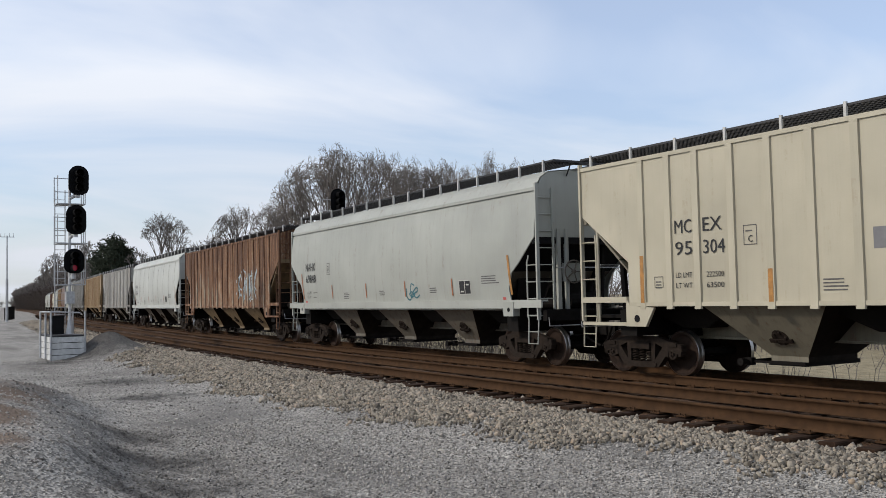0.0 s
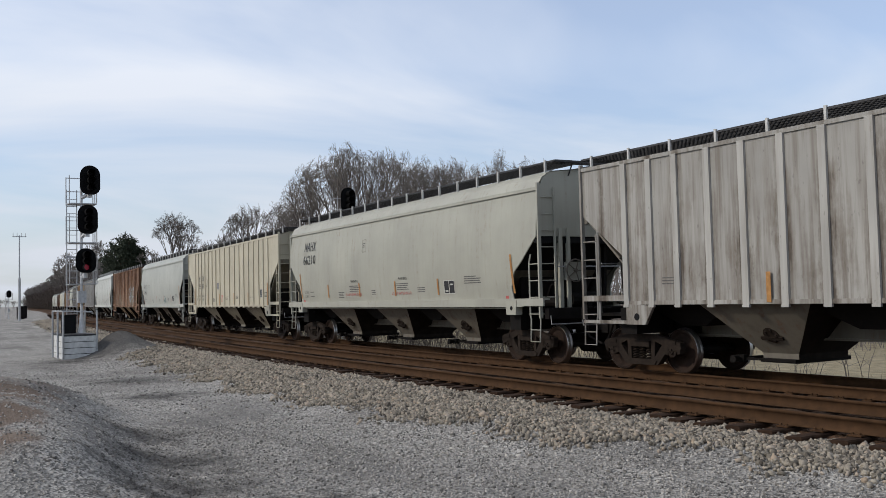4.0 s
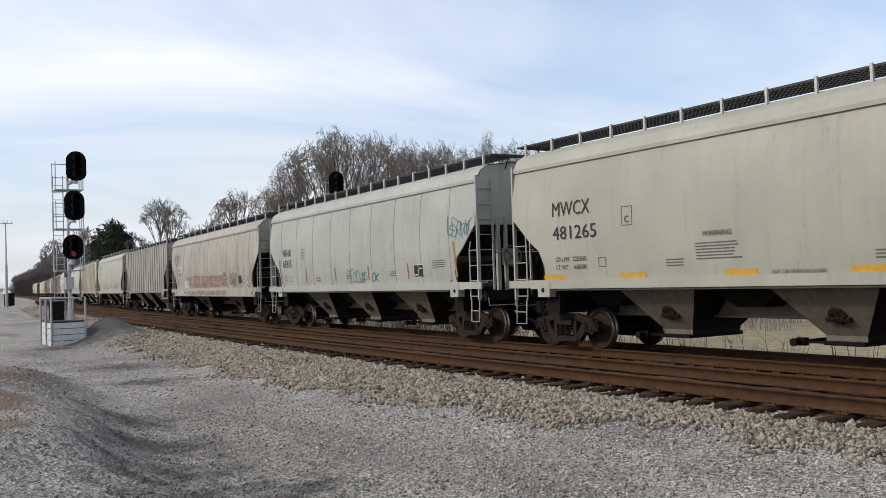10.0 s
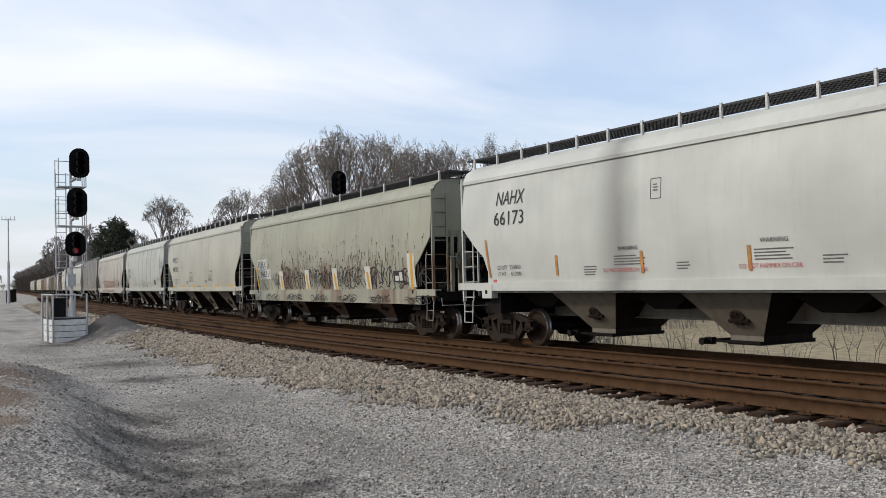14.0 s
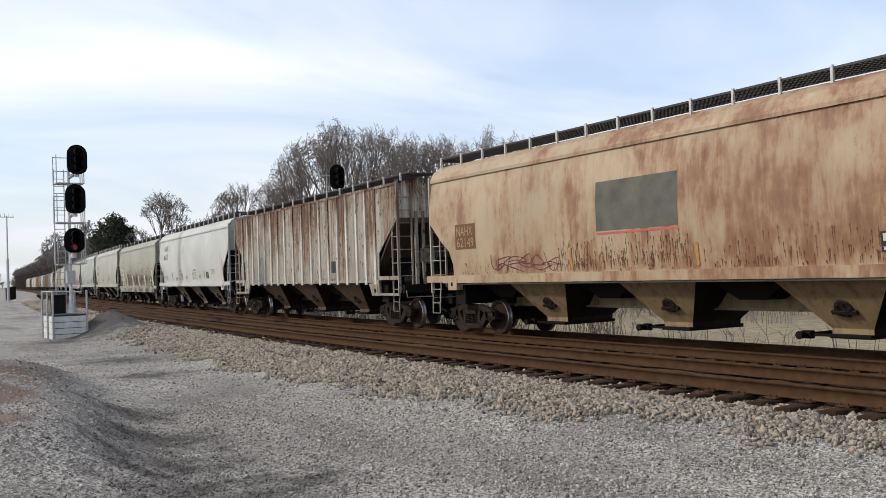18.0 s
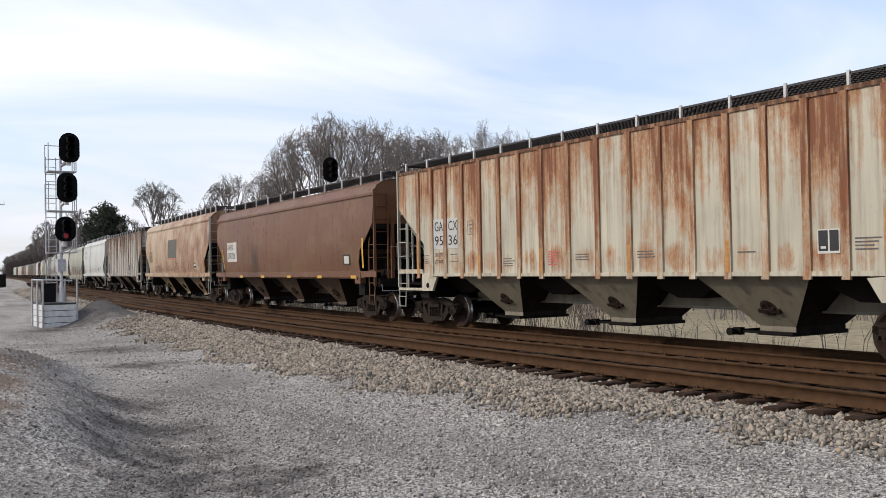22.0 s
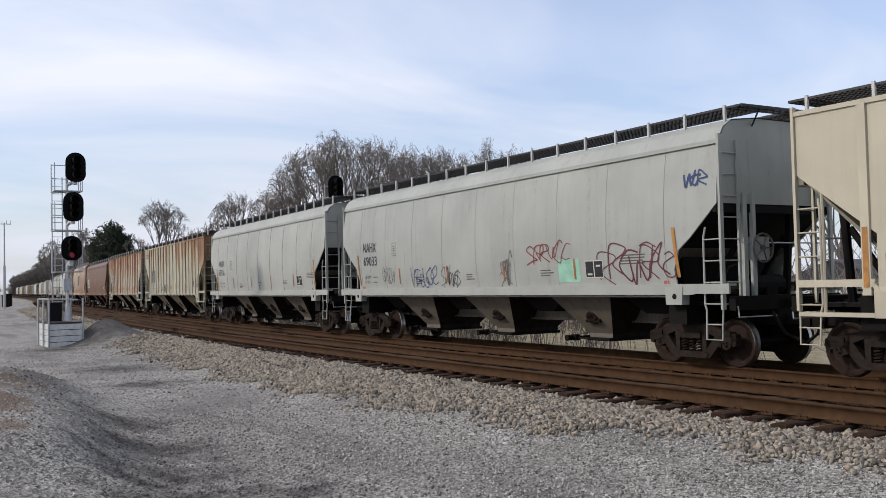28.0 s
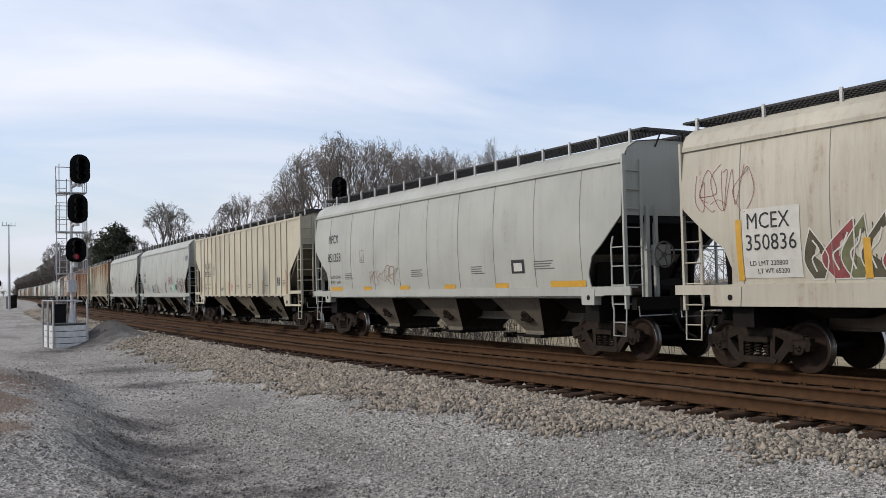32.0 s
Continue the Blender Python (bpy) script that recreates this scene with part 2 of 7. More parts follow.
M_BLACK = plain("black_paint", (0.010, 0.010, 0.011), 0.75)
# grimy steel set near black so that undercar shade is in the colour
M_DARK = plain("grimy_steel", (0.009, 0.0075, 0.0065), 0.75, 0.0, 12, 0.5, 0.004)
# bay slope sheets: brake dust, with their shade painted into the colour
M_DUSTSHADE = plain("brake_dust", (0.020, 0.016, 0.013), 0.9, 0.0, 5, 0.5, 0.003)
M_DUSTY = plain("dusty_steel", (0.15, 0.132, 0.11), 0.8, 0.0, 9, 0.4, 0.002)
M_TRUCK = plain("cast_steel_dust", (0.026, 0.019, 0.0145), 0.85, 0.0, 10, 0.45, 0.004)
M_WHEEL = plain("wheel_rust", (0.030, 0.019, 0.014), 0.8, 0.0, 9, 0.4, 0.003)
M_TREAD = plain("polished_tread", (0.38, 0.37, 0.36), 0.35, 1.0, 20, 0.2, 0.0)
M_GRATE = plain("galvanised_grating", (0.045, 0.045, 0.048), 0.6, 0.3, 10, 0.4)
M_GALV = plain("galvanised_steel", (0.42, 0.43, 0.44), 0.5, 0.5, 9, 0.25)
M_RAIL = plain("rail_rust", (0.060, 0.032, 0.016), 0.95, 0.0, 7, 0.35, 0.003)
M_TIE = plain("creosoted_timber", (0.038, 0.022, 0.014), 0.9, 0.0, 6, 0.5, 0.012)
M_TEXT = plain("black_lettering", (0.018, 0.018, 0.02), 0.6, 0.0, 15, 0.3)
M_SEAM = plain("grimy_seam", (0.24, 0.235, 0.205), 0.7, 0.0, 3, 0.4)
M_TEXTG = plain("grey_lettering", (0.13, 0.125, 0.12), 0.7, 0.0, 20, 0.4)
M_ORANGE = plain("faded_orange_reflector", (0.40, 0.19, 0.05), 0.5, 0.0, 9, 0.35)
M_REDDISH = plain("faded_red_orange_reflector", (0.36, 0.13, 0.05), 0.5, 0.0, 9, 0.35)
M_PLATEL = plain("pale_grey_stencil_patch", (0.42, 0.42, 0.395), 0.6, 0.0, 5, 0.12)
M_YELLOW = plain("yellow_reflector", (0.52, 0.29, 0.035), 0.45, 0.0, 9, 0.15)
M_PLATE = plain("white_stencil_patch", (0.48, 0.475, 0.43), 0.6, 0.0, 5, 0.12)
M_PATCHOLIVE = plain("olive_grey_patch", (0.115, 0.115, 0.095), 0.7, 0.0, 2, 0.3)
M_POST = plain("pale_post_paint", (0.50, 0.50, 0.48), 0.6, 0.0, 6, 0.25)
M_PLATEG = plain("grey_stencil_patch", (0.20, 0.20, 0.205), 0.7, 0.0, 5, 0.15)
M_RED = plain("red_tag", (0.45, 0.10, 0.09), 0.6)
M_WHITE = plain("white_paint", (0.70, 0.71, 0.70), 0.55, 0.0, 6, 0.15)


# ---- geometry kit ----
class Geo:
    """A growing mesh: vertices and faces, with the simple solids that the things are made of."""

    def __init__(self):
        self.v, self.f = [], []

    def add(self, vs, fs):
        k = len(self.v)
        self.v.extend(vs)
        self.f.extend([tuple(i + k for i in f) for f in fs])
        return self

    def box(self, x0, x1, y0, y1, z0, z1):
        return self.add([(x, y, z) for z in (z0, z1) for x, y in ((x0, y0), (x1, y0), (x1, y1), (x0, y1))],
                        [(3, 2, 1, 0), (4, 5, 6, 7), (0, 1, 5, 4), (1, 2, 6, 5), (2, 3, 7, 6), (3, 0, 4, 7)])

    def slab(self, outline, y0, y1):
        """A plate with an outline in x and z, between y0 and y1. The outline runs anticlockwise as seen from -y."""
        n = len(outline)
        vs = [(x, y0, z) for x, z in outline] + [(x, y1, z) for x, z in outline]
        fs = [tuple(range(n)), tuple(range(2 * n - 1, n - 1, -1))]
        fs += [(i, i + n, (i + 1) % n + n, (i + 1) % n) for i in range(n)]
        return self.add(vs, fs)

    def bar(self, p, q, w, h=None, up=(0, 0, 1)):
        """A square bar from p to q."""
        p, q, h = Vector(p), Vector(q), h or w
        d = (q - p).normalized()
        a = d.cross(Vector(up))
        a = a.normalized() if a.length > 1e-4 else Vector((1, 0, 0))
        b = a.cross(d)
        a, b = a * w / 2, b * h / 2
        vs = [tuple(o + s) for o in (p, q) for s in (-a - b, a - b, a + b, -a + b)]
        return self.add(vs, [(3, 2, 1, 0), (4, 5, 6, 7), (0, 1, 5, 4), (1, 2, 6, 5), (2, 3, 7, 6), (3, 0, 4, 7)])

    def tube(self, p, q, r0, r1=None, n=8, caps=True):
        p, q, r1 = Vector(p), Vector(q), r0 if r1 is None else r1
        d = (q - p).normalized()
        a = d.orthogonal().normalized()
        b = d.cross(a)
        ring = [a * math.cos(2 * math.pi * i / n) + b * math.sin(2 * math.pi * i / n) for i in range(n)]
        vs = [tuple(p + e * r0) for e in ring] + [tuple(q + e * r1) for e in ring]
        fs = [(i, (i + 1) % n, (i + 1) % n + n, i + n) for i in range(n)]
        if caps:
            fs += [tuple(range(n - 1, -1, -1)), tuple(range(n, 2 * n))]
        return self.add(vs, fs)

    def path(self, pts, r, n=6):
        """One bent tube through the points."""
        pts = [Vector(p) for p in pts]
        vs, a = [], None
        for i, p in enumerate(pts):
            d = (pts[min(i + 1, len(pts) - 1)] - pts[max(i - 1, 0)]).normalized()
            a = d.orthogonal().normalized() if a is None else (a - d * a.dot(d)).normalized()
            b = d.cross(a)
            vs += [tuple(p + (a * math.cos(2 * math.pi * k / n) + b * math.sin(2 * math.pi * k / n)) * r) for k in range(n)]
        m = len(pts)
        fs = [(i * n + k, i * n + (k + 1) % n, (i + 1) * n + (k + 1) % n, (i + 1) * n + k) for i in range(m - 1) for k in range(n)]
        return self.add(vs, fs + [tuple(range(n - 1, -1, -1)), tuple(range((m - 1) * n, m * n))])

    def lathe(self, profile, n=24, c=(0, 0, 0)):
        """A solid of revolution about the y axis through c; profile: (radius, y)."""
        k = len(profile)
        vs = [(c[0] + r * math.cos(2 * math.pi * i / n), c[1] + y, c[2] + r * math.sin(2 * math.pi * i / n)) for i in range(n) for r, y in profile]
        fs = [(i * k + j, i * k + j + 1, ((i + 1) % n) * k + j + 1, ((i + 1) % n) * k + j) for i in range(n) for j in range(k - 1)]
        return self.add(vs, fs)

    def grid(self, rows):
        """Quads over a list of rows of points, of equal length."""
        n = len(rows[0])
        vs = [p for r in rows for p in r]
        return self.add(vs, [(i * n + j, i * n + j + 1, (i + 1) * n + j + 1, (i + 1) * n + j) for i in range(len(rows) - 1) for j in range(n - 1)])

    def mesh(self, name, material, smooth=False):
        me = bpy.data.meshes.new(name)
        me.from_pydata(self.v, [], self.f)
        me.materials.append(material)
        if smooth:
            me.shade_smooth()
        me.update()
        return me


def part(name, geo, material, parent, label="", smooth=False):
    ob = new(name, geo if isinstance(geo, bpy.types.Mesh) else geo.mesh(name, material, smooth))
    ob.parent = parent
    if label:
        tagged(ob, label)
    return ob


def soup(name, verts, faces, material, smooth=False):
    """A mesh from arrays, quickly: faces all have the same number of corners."""
    me = bpy.data.meshes.new(name)
    nf, k = faces.shape
    me.vertices.add(len(verts))
    me.vertices.foreach_set("co", np.ascontiguousarray(verts, np.float32).ravel())
    me.loops.add(nf * k)
    me.loops.foreach_set("vertex_index", np.ascontiguousarray(faces, np.int32).ravel())
    me.polygons.add(nf)
    me.polygons.foreach_set("loop_start", np.arange(0, nf * k, k, dtype=np.int32))
    me.polygons.foreach_set("loop_total", np.full(nf, k, np.int32))
    me.materials.append(material)
    me.update(calc_edges=True)
    if smooth:
        me.shade_smooth()
    return me


# ---- the line of the track: distance along it, curving gently away ----
LINE_D = 14.91          # from the camera to the middle of the far track
NEAR_OFF, NEAR_Z = 3.99, 0.11   # the empty near track
BEND_AT = np.array([-900.0, -420, -260, -180, -120, -80, -50, -25, 0, 40, 900])
BEND = np.array([0.0, 0, -0.0003, 0, 0.00067, 0.00044, 0.00055, 0.0026, 0.00088, 0, 0])
LS = np.arange(-900, 900.01, 0.5)
_phi = np.cumsum(np.interp(LS, BEND_AT, BEND)) * 0.5
_i0 = int(np.argmin(abs(LS)))
_phi -= _phi[_i0]
LTX, LTY = np.cos(_phi), np.sin(_phi)
LX, LY = np.cumsum(LTX) * 0.5, np.cumsum(LTY) * 0.5
LX -= LX[_i0]
LY += LINE_D - LY[_i0]


def on_line(s, off=0.0, z=0.0):
    """A point of the track's line, off metres towards the camera."""
    x, y, tx, ty = (np.interp(s, LS, a) for a in (LX, LY, LTX, LTY))
    return np.stack(np.broadcast_arrays(x + off * ty, y - off * tx, z), -1)


def line_off(x, y):
    """How far towards the camera a place lies from the line."""
    yc, tx = np.interp(x, LX, LY), np.interp(x, LX, LTX)
    return (yc - y) * tx


def heading(s):
    return math.degrees(math.atan2(float(np.interp(s, LS, LTY)), float(np.interp(s, LS, LTX))))


GROUND_Z = -0.46
_rng = np.random.default_rng(7)
_waves = [(_rng.uniform(0, 6.28), _rng.uniform(0.15, 0.6), _rng.uniform(0, 6.28)) for _ in range(14)]


def bumps(x, y, k=1.0):
    h = 0
    for a, f, p in _waves:
        h = h + np.sin((x * math.cos(a) + y * math.sin(a)) * f * k + p)
    return h / 14


def ground_z(x, y):
    o = line_off(x, y)
    # shoulder of the near track, both track beds, and the far side falling to a field
    toe = np.clip((8.1 - o) / 2.1, 0, 1)
    bed = NEAR_Z - 0.32
    z = GROUND_Z + (bed - GROUND_Z) * np.clip(toe * 1.15, 0, 1)
    z = z + 0.018 * np.clip((o - 4.75) / 0.3, 0, 1) * np.clip((6.7 - o) / 1.0, 0, 1)
    far = np.clip((-1.7 - o) / 3.0, 0, 1)
    z = z - far * 0.75 - 0.06 * np.clip((2.2 - o) / 2.0, 0, 1) * (1 - far)
    away = np.clip((o - 8.0) / 3, 0, 1) + np.clip((-o - 5) / 4, 0, 1)
    z = z + bumps(x, y) * 0.09 * away + bumps(x, y, 4.1) * 0.012 * np.clip((o - 6) / 2, 0, 1)
    # the heap of soil and gravel beside the lane
    hx, hy = x + 15.5, y - 1.35
    u = hx * -0.989 + hy * 0.147
    w = hx * 0.147 + hy * 0.989
    z = z + 0.95 * np.exp(-((u / 6.4) ** 4 + (abs(w) / 1.75) ** 3.2)) * (1 + 0.5 * bumps(x * 3, y * 3, 2))
    # dip and dark mound round the signal's footing
    z = z + 0.95 * np.exp(-(((x + 40.4) / 2.3) ** 2 + ((y - 8.75) / 1.05) ** 2))
    return z


def dark_patches(n, l, geo, mid, col):
    """Dark patches with uneven edges, each at its own place."""
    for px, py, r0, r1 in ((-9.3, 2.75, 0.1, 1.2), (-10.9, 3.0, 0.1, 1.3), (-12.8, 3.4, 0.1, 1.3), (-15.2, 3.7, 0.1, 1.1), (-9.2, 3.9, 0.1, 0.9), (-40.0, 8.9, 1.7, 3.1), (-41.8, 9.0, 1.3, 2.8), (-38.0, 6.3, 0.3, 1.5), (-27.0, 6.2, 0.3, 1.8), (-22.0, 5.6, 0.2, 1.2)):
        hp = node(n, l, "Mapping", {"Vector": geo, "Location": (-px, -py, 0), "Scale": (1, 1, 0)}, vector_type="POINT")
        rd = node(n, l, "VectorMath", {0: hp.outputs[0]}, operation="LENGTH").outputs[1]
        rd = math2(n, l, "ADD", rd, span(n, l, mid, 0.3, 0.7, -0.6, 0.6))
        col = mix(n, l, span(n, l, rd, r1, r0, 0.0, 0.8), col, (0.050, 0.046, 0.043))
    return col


def ground_material():
    m, n, l = mat("ground_gravel_soil_grass")
    geo = node(n, l, "NewGeometry").outputs["Position"]
    xyz = node(n, l, "SeparateXYZ", {0: geo})
    x, y = xyz.outputs[0], xyz.outputs[1]
    big, mid, fine = nse(n, l, geo, 0.28, 4.0), nse(n, l, geo, 2.2, 5.0), nse(n, l, geo, 26.0, 5.0, 0.7)
    cells = node(n, l, "TexVoronoi", {"Vector": geo, "Scale": 34.0, "Randomness": 1.0})
    stone = node(n, l, "SeparateColor", {0: cells.outputs["Color"]}).outputs[0]
    # crushed grey stone of the lane
    grey = mix(n, l, span(n, l, stone, 0.1, 0.95), (0.097, 0.094, 0.087), (0.525, 0.500, 0.455))
    grey = mix(n, l, span(n, l, mid, 0.4, 0.75, 0.0, 0.55), grey, (0.218, 0.204, 0.182))
    grey = mix(n, l, span(n, l, big, 0.5, 0.66, 0.0, 0.65), grey, (0.145, 0.136, 0.125))
    # worn dark wheel tracks and damp streaks running along the lane
    worn = nse(n, l, geo, 0.35, 5.0, 0.6, (0.35, 1.9, 1))
    grey = mix(n, l, span(n, l, worn, 0.50, 0.64, 0.0, 0.5), grey, (0.086, 0.081, 0.075))
    # brown soil and dry grass, by place
    soil = mix(n, l, span(n, l, fine, 0.3, 0.7), (0.10, 0.068, 0.048), (0.20, 0.145, 0.105))
    straw = mix(n, l, span(n, l, mid, 0.35, 0.7), (0.21, 0.175, 0.105), (0.36, 0.305, 0.195))
    straw = mix(n, l, span(n, l, big, 0.45, 0.7, 0, 0.5), straw, (0.17, 0.145, 0.09))
    col = grey
    for px, py, r0, r1 in ((-11.4, 1.0, 0.3, 0.9), (-12.8, 1.25, 0.3, 0.9), (-14.2, 1.55, 0.4, 1.0), (-15.8, 1.8, 0.4, 1.1), (-17.6, 2.05, 0.4, 1.2), (-19.8, 2.3, 0.5, 1.5), (-22.5, 2.7, 0.6, 1.8), (-13.0, 0.3, 0.4, 1.0)):
        hp = node(n, l, "Mapping", {"Vector": geo, "Location": (-px, -py, 0), "Scale": (1, 1, 0)}, vector_type="POINT")
        rd = node(n, l, "VectorMath", {0: hp.outputs[0]}, operation="LENGTH").outputs[1]
        rd = math2(n, l, "ADD", rd, span(n, l, mid, 0.3, 0.7, -0.45, 0.45))
        col = mix(n, l, span(n, l, rd, r1, r0, 0.0, 0.9), col, soil)
    # dark patches along the foot of the heap and the footing
    col = dark_patches(n, l, geo, mid, col)
    # field and verge beyond the tracks, and the far left
    bend = math2(n, l, "MULTIPLY", math2(n, l, "MINIMUM", math2(n, l, "ADD", x, 40.0), 0.0), 0.125)
    field = math2(n, l, "ADD", math2(n, l, "ADD", y, bend), math2(n, l, "MULTIPLY", mid, 1.2))
    col = mix(n, l, span(n, l, field, 18.6, 19.6), col, straw)
    return shade(m, n, l, col, 0.95, 0.0, math2(n, l, "ADD", cells.outputs["Distance"], fine), 0.02)


def build_ground():
    xs = np.concatenate([-np.geomspace(3500, 60, 34), np.arange(-58, -22, 0.5), np.arange(-22, 4, 0.16), np.geomspace(4.2, 3000, 24)])
    ys = np.concatenate([-np.geomspace(2500, 3.2, 22), np.arange(-3, 12.5, 0.16), np.arange(12.7, 24, 0.5), np.geomspace(24.6, 4000, 34)])
    gx, gy = np.meshgrid(xs, ys)
    gz = ground_z(gx, gy)
    idx = np.arange(gx.size).reshape(gx.shape)
    faces = np.stack([idx[:-1, :-1], idx[:-1, 1:], idx[1:, 1:], idx[1:, :-1]], -1).reshape(-1, 4)
    ob = new("ground", soup("ground", np.stack([gx, gy, gz], -1).reshape(-1, 3), faces, ground_material(), True))
    tagged(ob, "grey crushed-stone lane running into dry grass field", "ground", kind="structure")


build_ground()


def bed_material():
    m, n, l = mat("rusty_track_bed")
    geo = node(n, l, "NewGeometry").outputs["Position"]
    cells = node(n, l, "TexVoronoi", {"Vector": geo, "Scale": 22.0, "Randomness": 1.0})
    stone = node(n, l, "SeparateColor", {0: cells.outputs["Color"]}).outputs[0]
    mid = nse(n, l, geo, 1.6, 5.0)
    col = mix(n, l, stone, (0.040, 0.020, 0.010), (0.13, 0.072, 0.038))
    col = mix(n, l, span(n, l, mid, 0.4, 0.65, 0.0, 0.7), col, (0.066, 0.035, 0.018))
    return shade(m, n, l, col, 0.95, 0.0, cells.outputs["Distance"], 0.03)


def build_bed():
    """The dusty stone bed on which both tracks lie, crowned between the rails."""
    ss = np.concatenate([np.arange(-640, -120, 8.0), np.arange(-120, -60, 1.5), np.arange(-60, 4, 0.4), np.arange(4, 300, 10.0)])
    offs = [-2.5, -1.6, -0.9, -0.6, 0.6, 0.9, 1.5, 2.4, 3.0, 3.3, 4.6, 4.85, 5.05]
    zz = [-0.52, -0.24, -0.215, -0.225, -0.225, -0.215, -0.20, -0.13, -0.10, -0.115, -0.125, -0.155, -0.34]
    r = np.random.default_rng(3)
    v = np.stack([on_line(ss, o, z + r.normal(0, 0.012, len(ss))) for o, z in zip(offs, zz)], 1)
    k = len(offs)
    i, j = np.meshgrid(np.arange(len(ss) - 1), np.arange(k - 1), indexing="ij")
    f = np.stack([i * k + j, (i + 1) * k + j, (i + 1) * k + j + 1, i * k + j + 1], -1).reshape(-1, 4)
    ob = new("track_bed", soup("track_bed", v.reshape(-1, 3), f, bed_material(), True))
    tagged(ob, "rust-brown dusty stone bed under both tracks", "track bed", kind="structure")


build_bed()


# ---- tracks ----
RAIL_PROFILE = [(-0.076, -0.185), (0.076, -0.185), (0.076, -0.172), (0.012, -0.150), (0.010, -0.045), (0.036, -0.034), (0.036, -0.006), (0.028, 0.0),
                (-0.028, 0.0), (-0.036, -0.006), (-0.036, -0.034), (-0.010, -0.045), (-0.012, -0.150), (-0.076, -0.172)]


def rail(name, off, z, parent, material):
    ss = np.concatenate([np.arange(-640, -120, 8.0), np.arange(-120, 60, 1.5), np.arange(60, 400, 10.0)])
    k = len(RAIL_PROFILE)
    rings = [on_line(ss, off + a, z + b) for a, b in RAIL_PROFILE]
    v = np.stack(rings, 1).reshape(-1, 3)
    i, j = np.meshgrid(np.arange(len(ss) - 1), np.arange(k), indexing="ij")
    f = np.stack([i * k + j, i * k + (j + 1) % k, (i + 1) * k + (j + 1) % k, (i + 1) * k + j], -1).reshape(-1, 4)
    ob = new(name, soup(name, v, f, material))
    ob.parent = parent
    return ob


def tie_mesh(seed):
    r = random.Random(seed)
    g = Geo()
    x, y, z = 0.115, 1.27 + r.uniform(-0.03, 0.03), 0.18
    b = 0.012
    out = [(-x + b, -z), (x - b, -z), (x, -z + b), (x, -b), (x - b, 0), (-x + b, 0), (-x, -b), (-x, -z + b)]
    vs = []
    for yy in (-y, -y * 0.3, y * 0.4, y):
        for a, c in out:
            vs.append((a + r.uniform(-0.008, 0.008), yy + r.uniform(-0.01, 0.01), c + r.uniform(-0.008, 0.004)))
    fs = [tuple(range(7, -1, -1)), tuple(range(24, 32))]
    for k in range(3):
        fs += [(k * 8 + i, k * 8 + (i + 1) % 8, (k + 1) * 8 + (i + 1) % 8, (k + 1) * 8 + i) for i in range(8)]
    return g.add(vs, fs).mesh("tie", M_TIE)


def build_track(name, label, off, z, nearest):
    top = new(name)
    top.location = on_line(0.0, off, z)
    tagged(top, label, "railway track", kind="structure")
    inv = Matrix.Translation(top.location).inverted()
    for side in (-1, 1):
        ob = rail("rail", off + side * 0.7525, z, top, M_RAIL)
        ob.matrix_parent_inverse = inv
    meshes = [tie_mesh(i) for i in range(5)]
    r = random.Random(len(name))
    g, plates = Geo(), Geo()
    s, count = -6.0, 0
    while s > -330:
        p = on_line(s, off + r.uniform(-0.12, 0.07), z - 0.205 + r.uniform(-0.02, 0))
        turn = radians(heading(s) + r.uniform(-1.3, 1.3))
        if nearest and count < 150:
            t = new("tie", meshes[r.randrange(5)])
            t.parent, t.matrix_parent_inverse = top, inv
            t.location, t.rotation_euler = p, (r.uniform(-0.01, 0.01), 0, turn)
        elif s > -200:
            e = Vector((-math.sin(turn), math.cos(turn), 0)) * 1.3
            c = Vector(p) - Vector((0, 0, 0.085))
            g.bar(c - e, c + e, 0.22, 0.17)
        if s > -70:
            for side in (1,):
                q = Vector(on_line(s, off + side * 0.7525, z - 0.192))
                ey = Vector((-math.sin(turn), math.cos(turn), 0))
                plates.bar(q - ey * 0.17, q + ey * 0.17, 0.18, 0.02)
                for k in (-0.13, 0.13):
                    for kk in (-0.05, 0.05):
                        w = q + ey * k + Vector((math.cos(turn), math.sin(turn), 0)) * kk
                        plates.bar(w, w + Vector((0, 0, 0.035)), 0.025, 0.025, (1, 0, 0))
        s -= 0.52 if s > -120 else 1.04
        count += 1
    far = part("tie_rest", g, M_TIE, top)
    far.matrix_parent_inverse = inv
    tagged(far, "dark creosoted ties further along", kind="stuff")
    pl = part("tie_plates", plates, M_RAIL, top)
    pl.matrix_parent_inverse = inv
    tagged(pl, "rusty tie plates and spikes", kind="stuff")


build_track("track_near", "empty rusty rails on dark ties in ballast", NEAR_OFF, NEAR_Z, True)
build_track("track_far", "rusty rails on dark ties under the train", 0.0, 0.0, False)


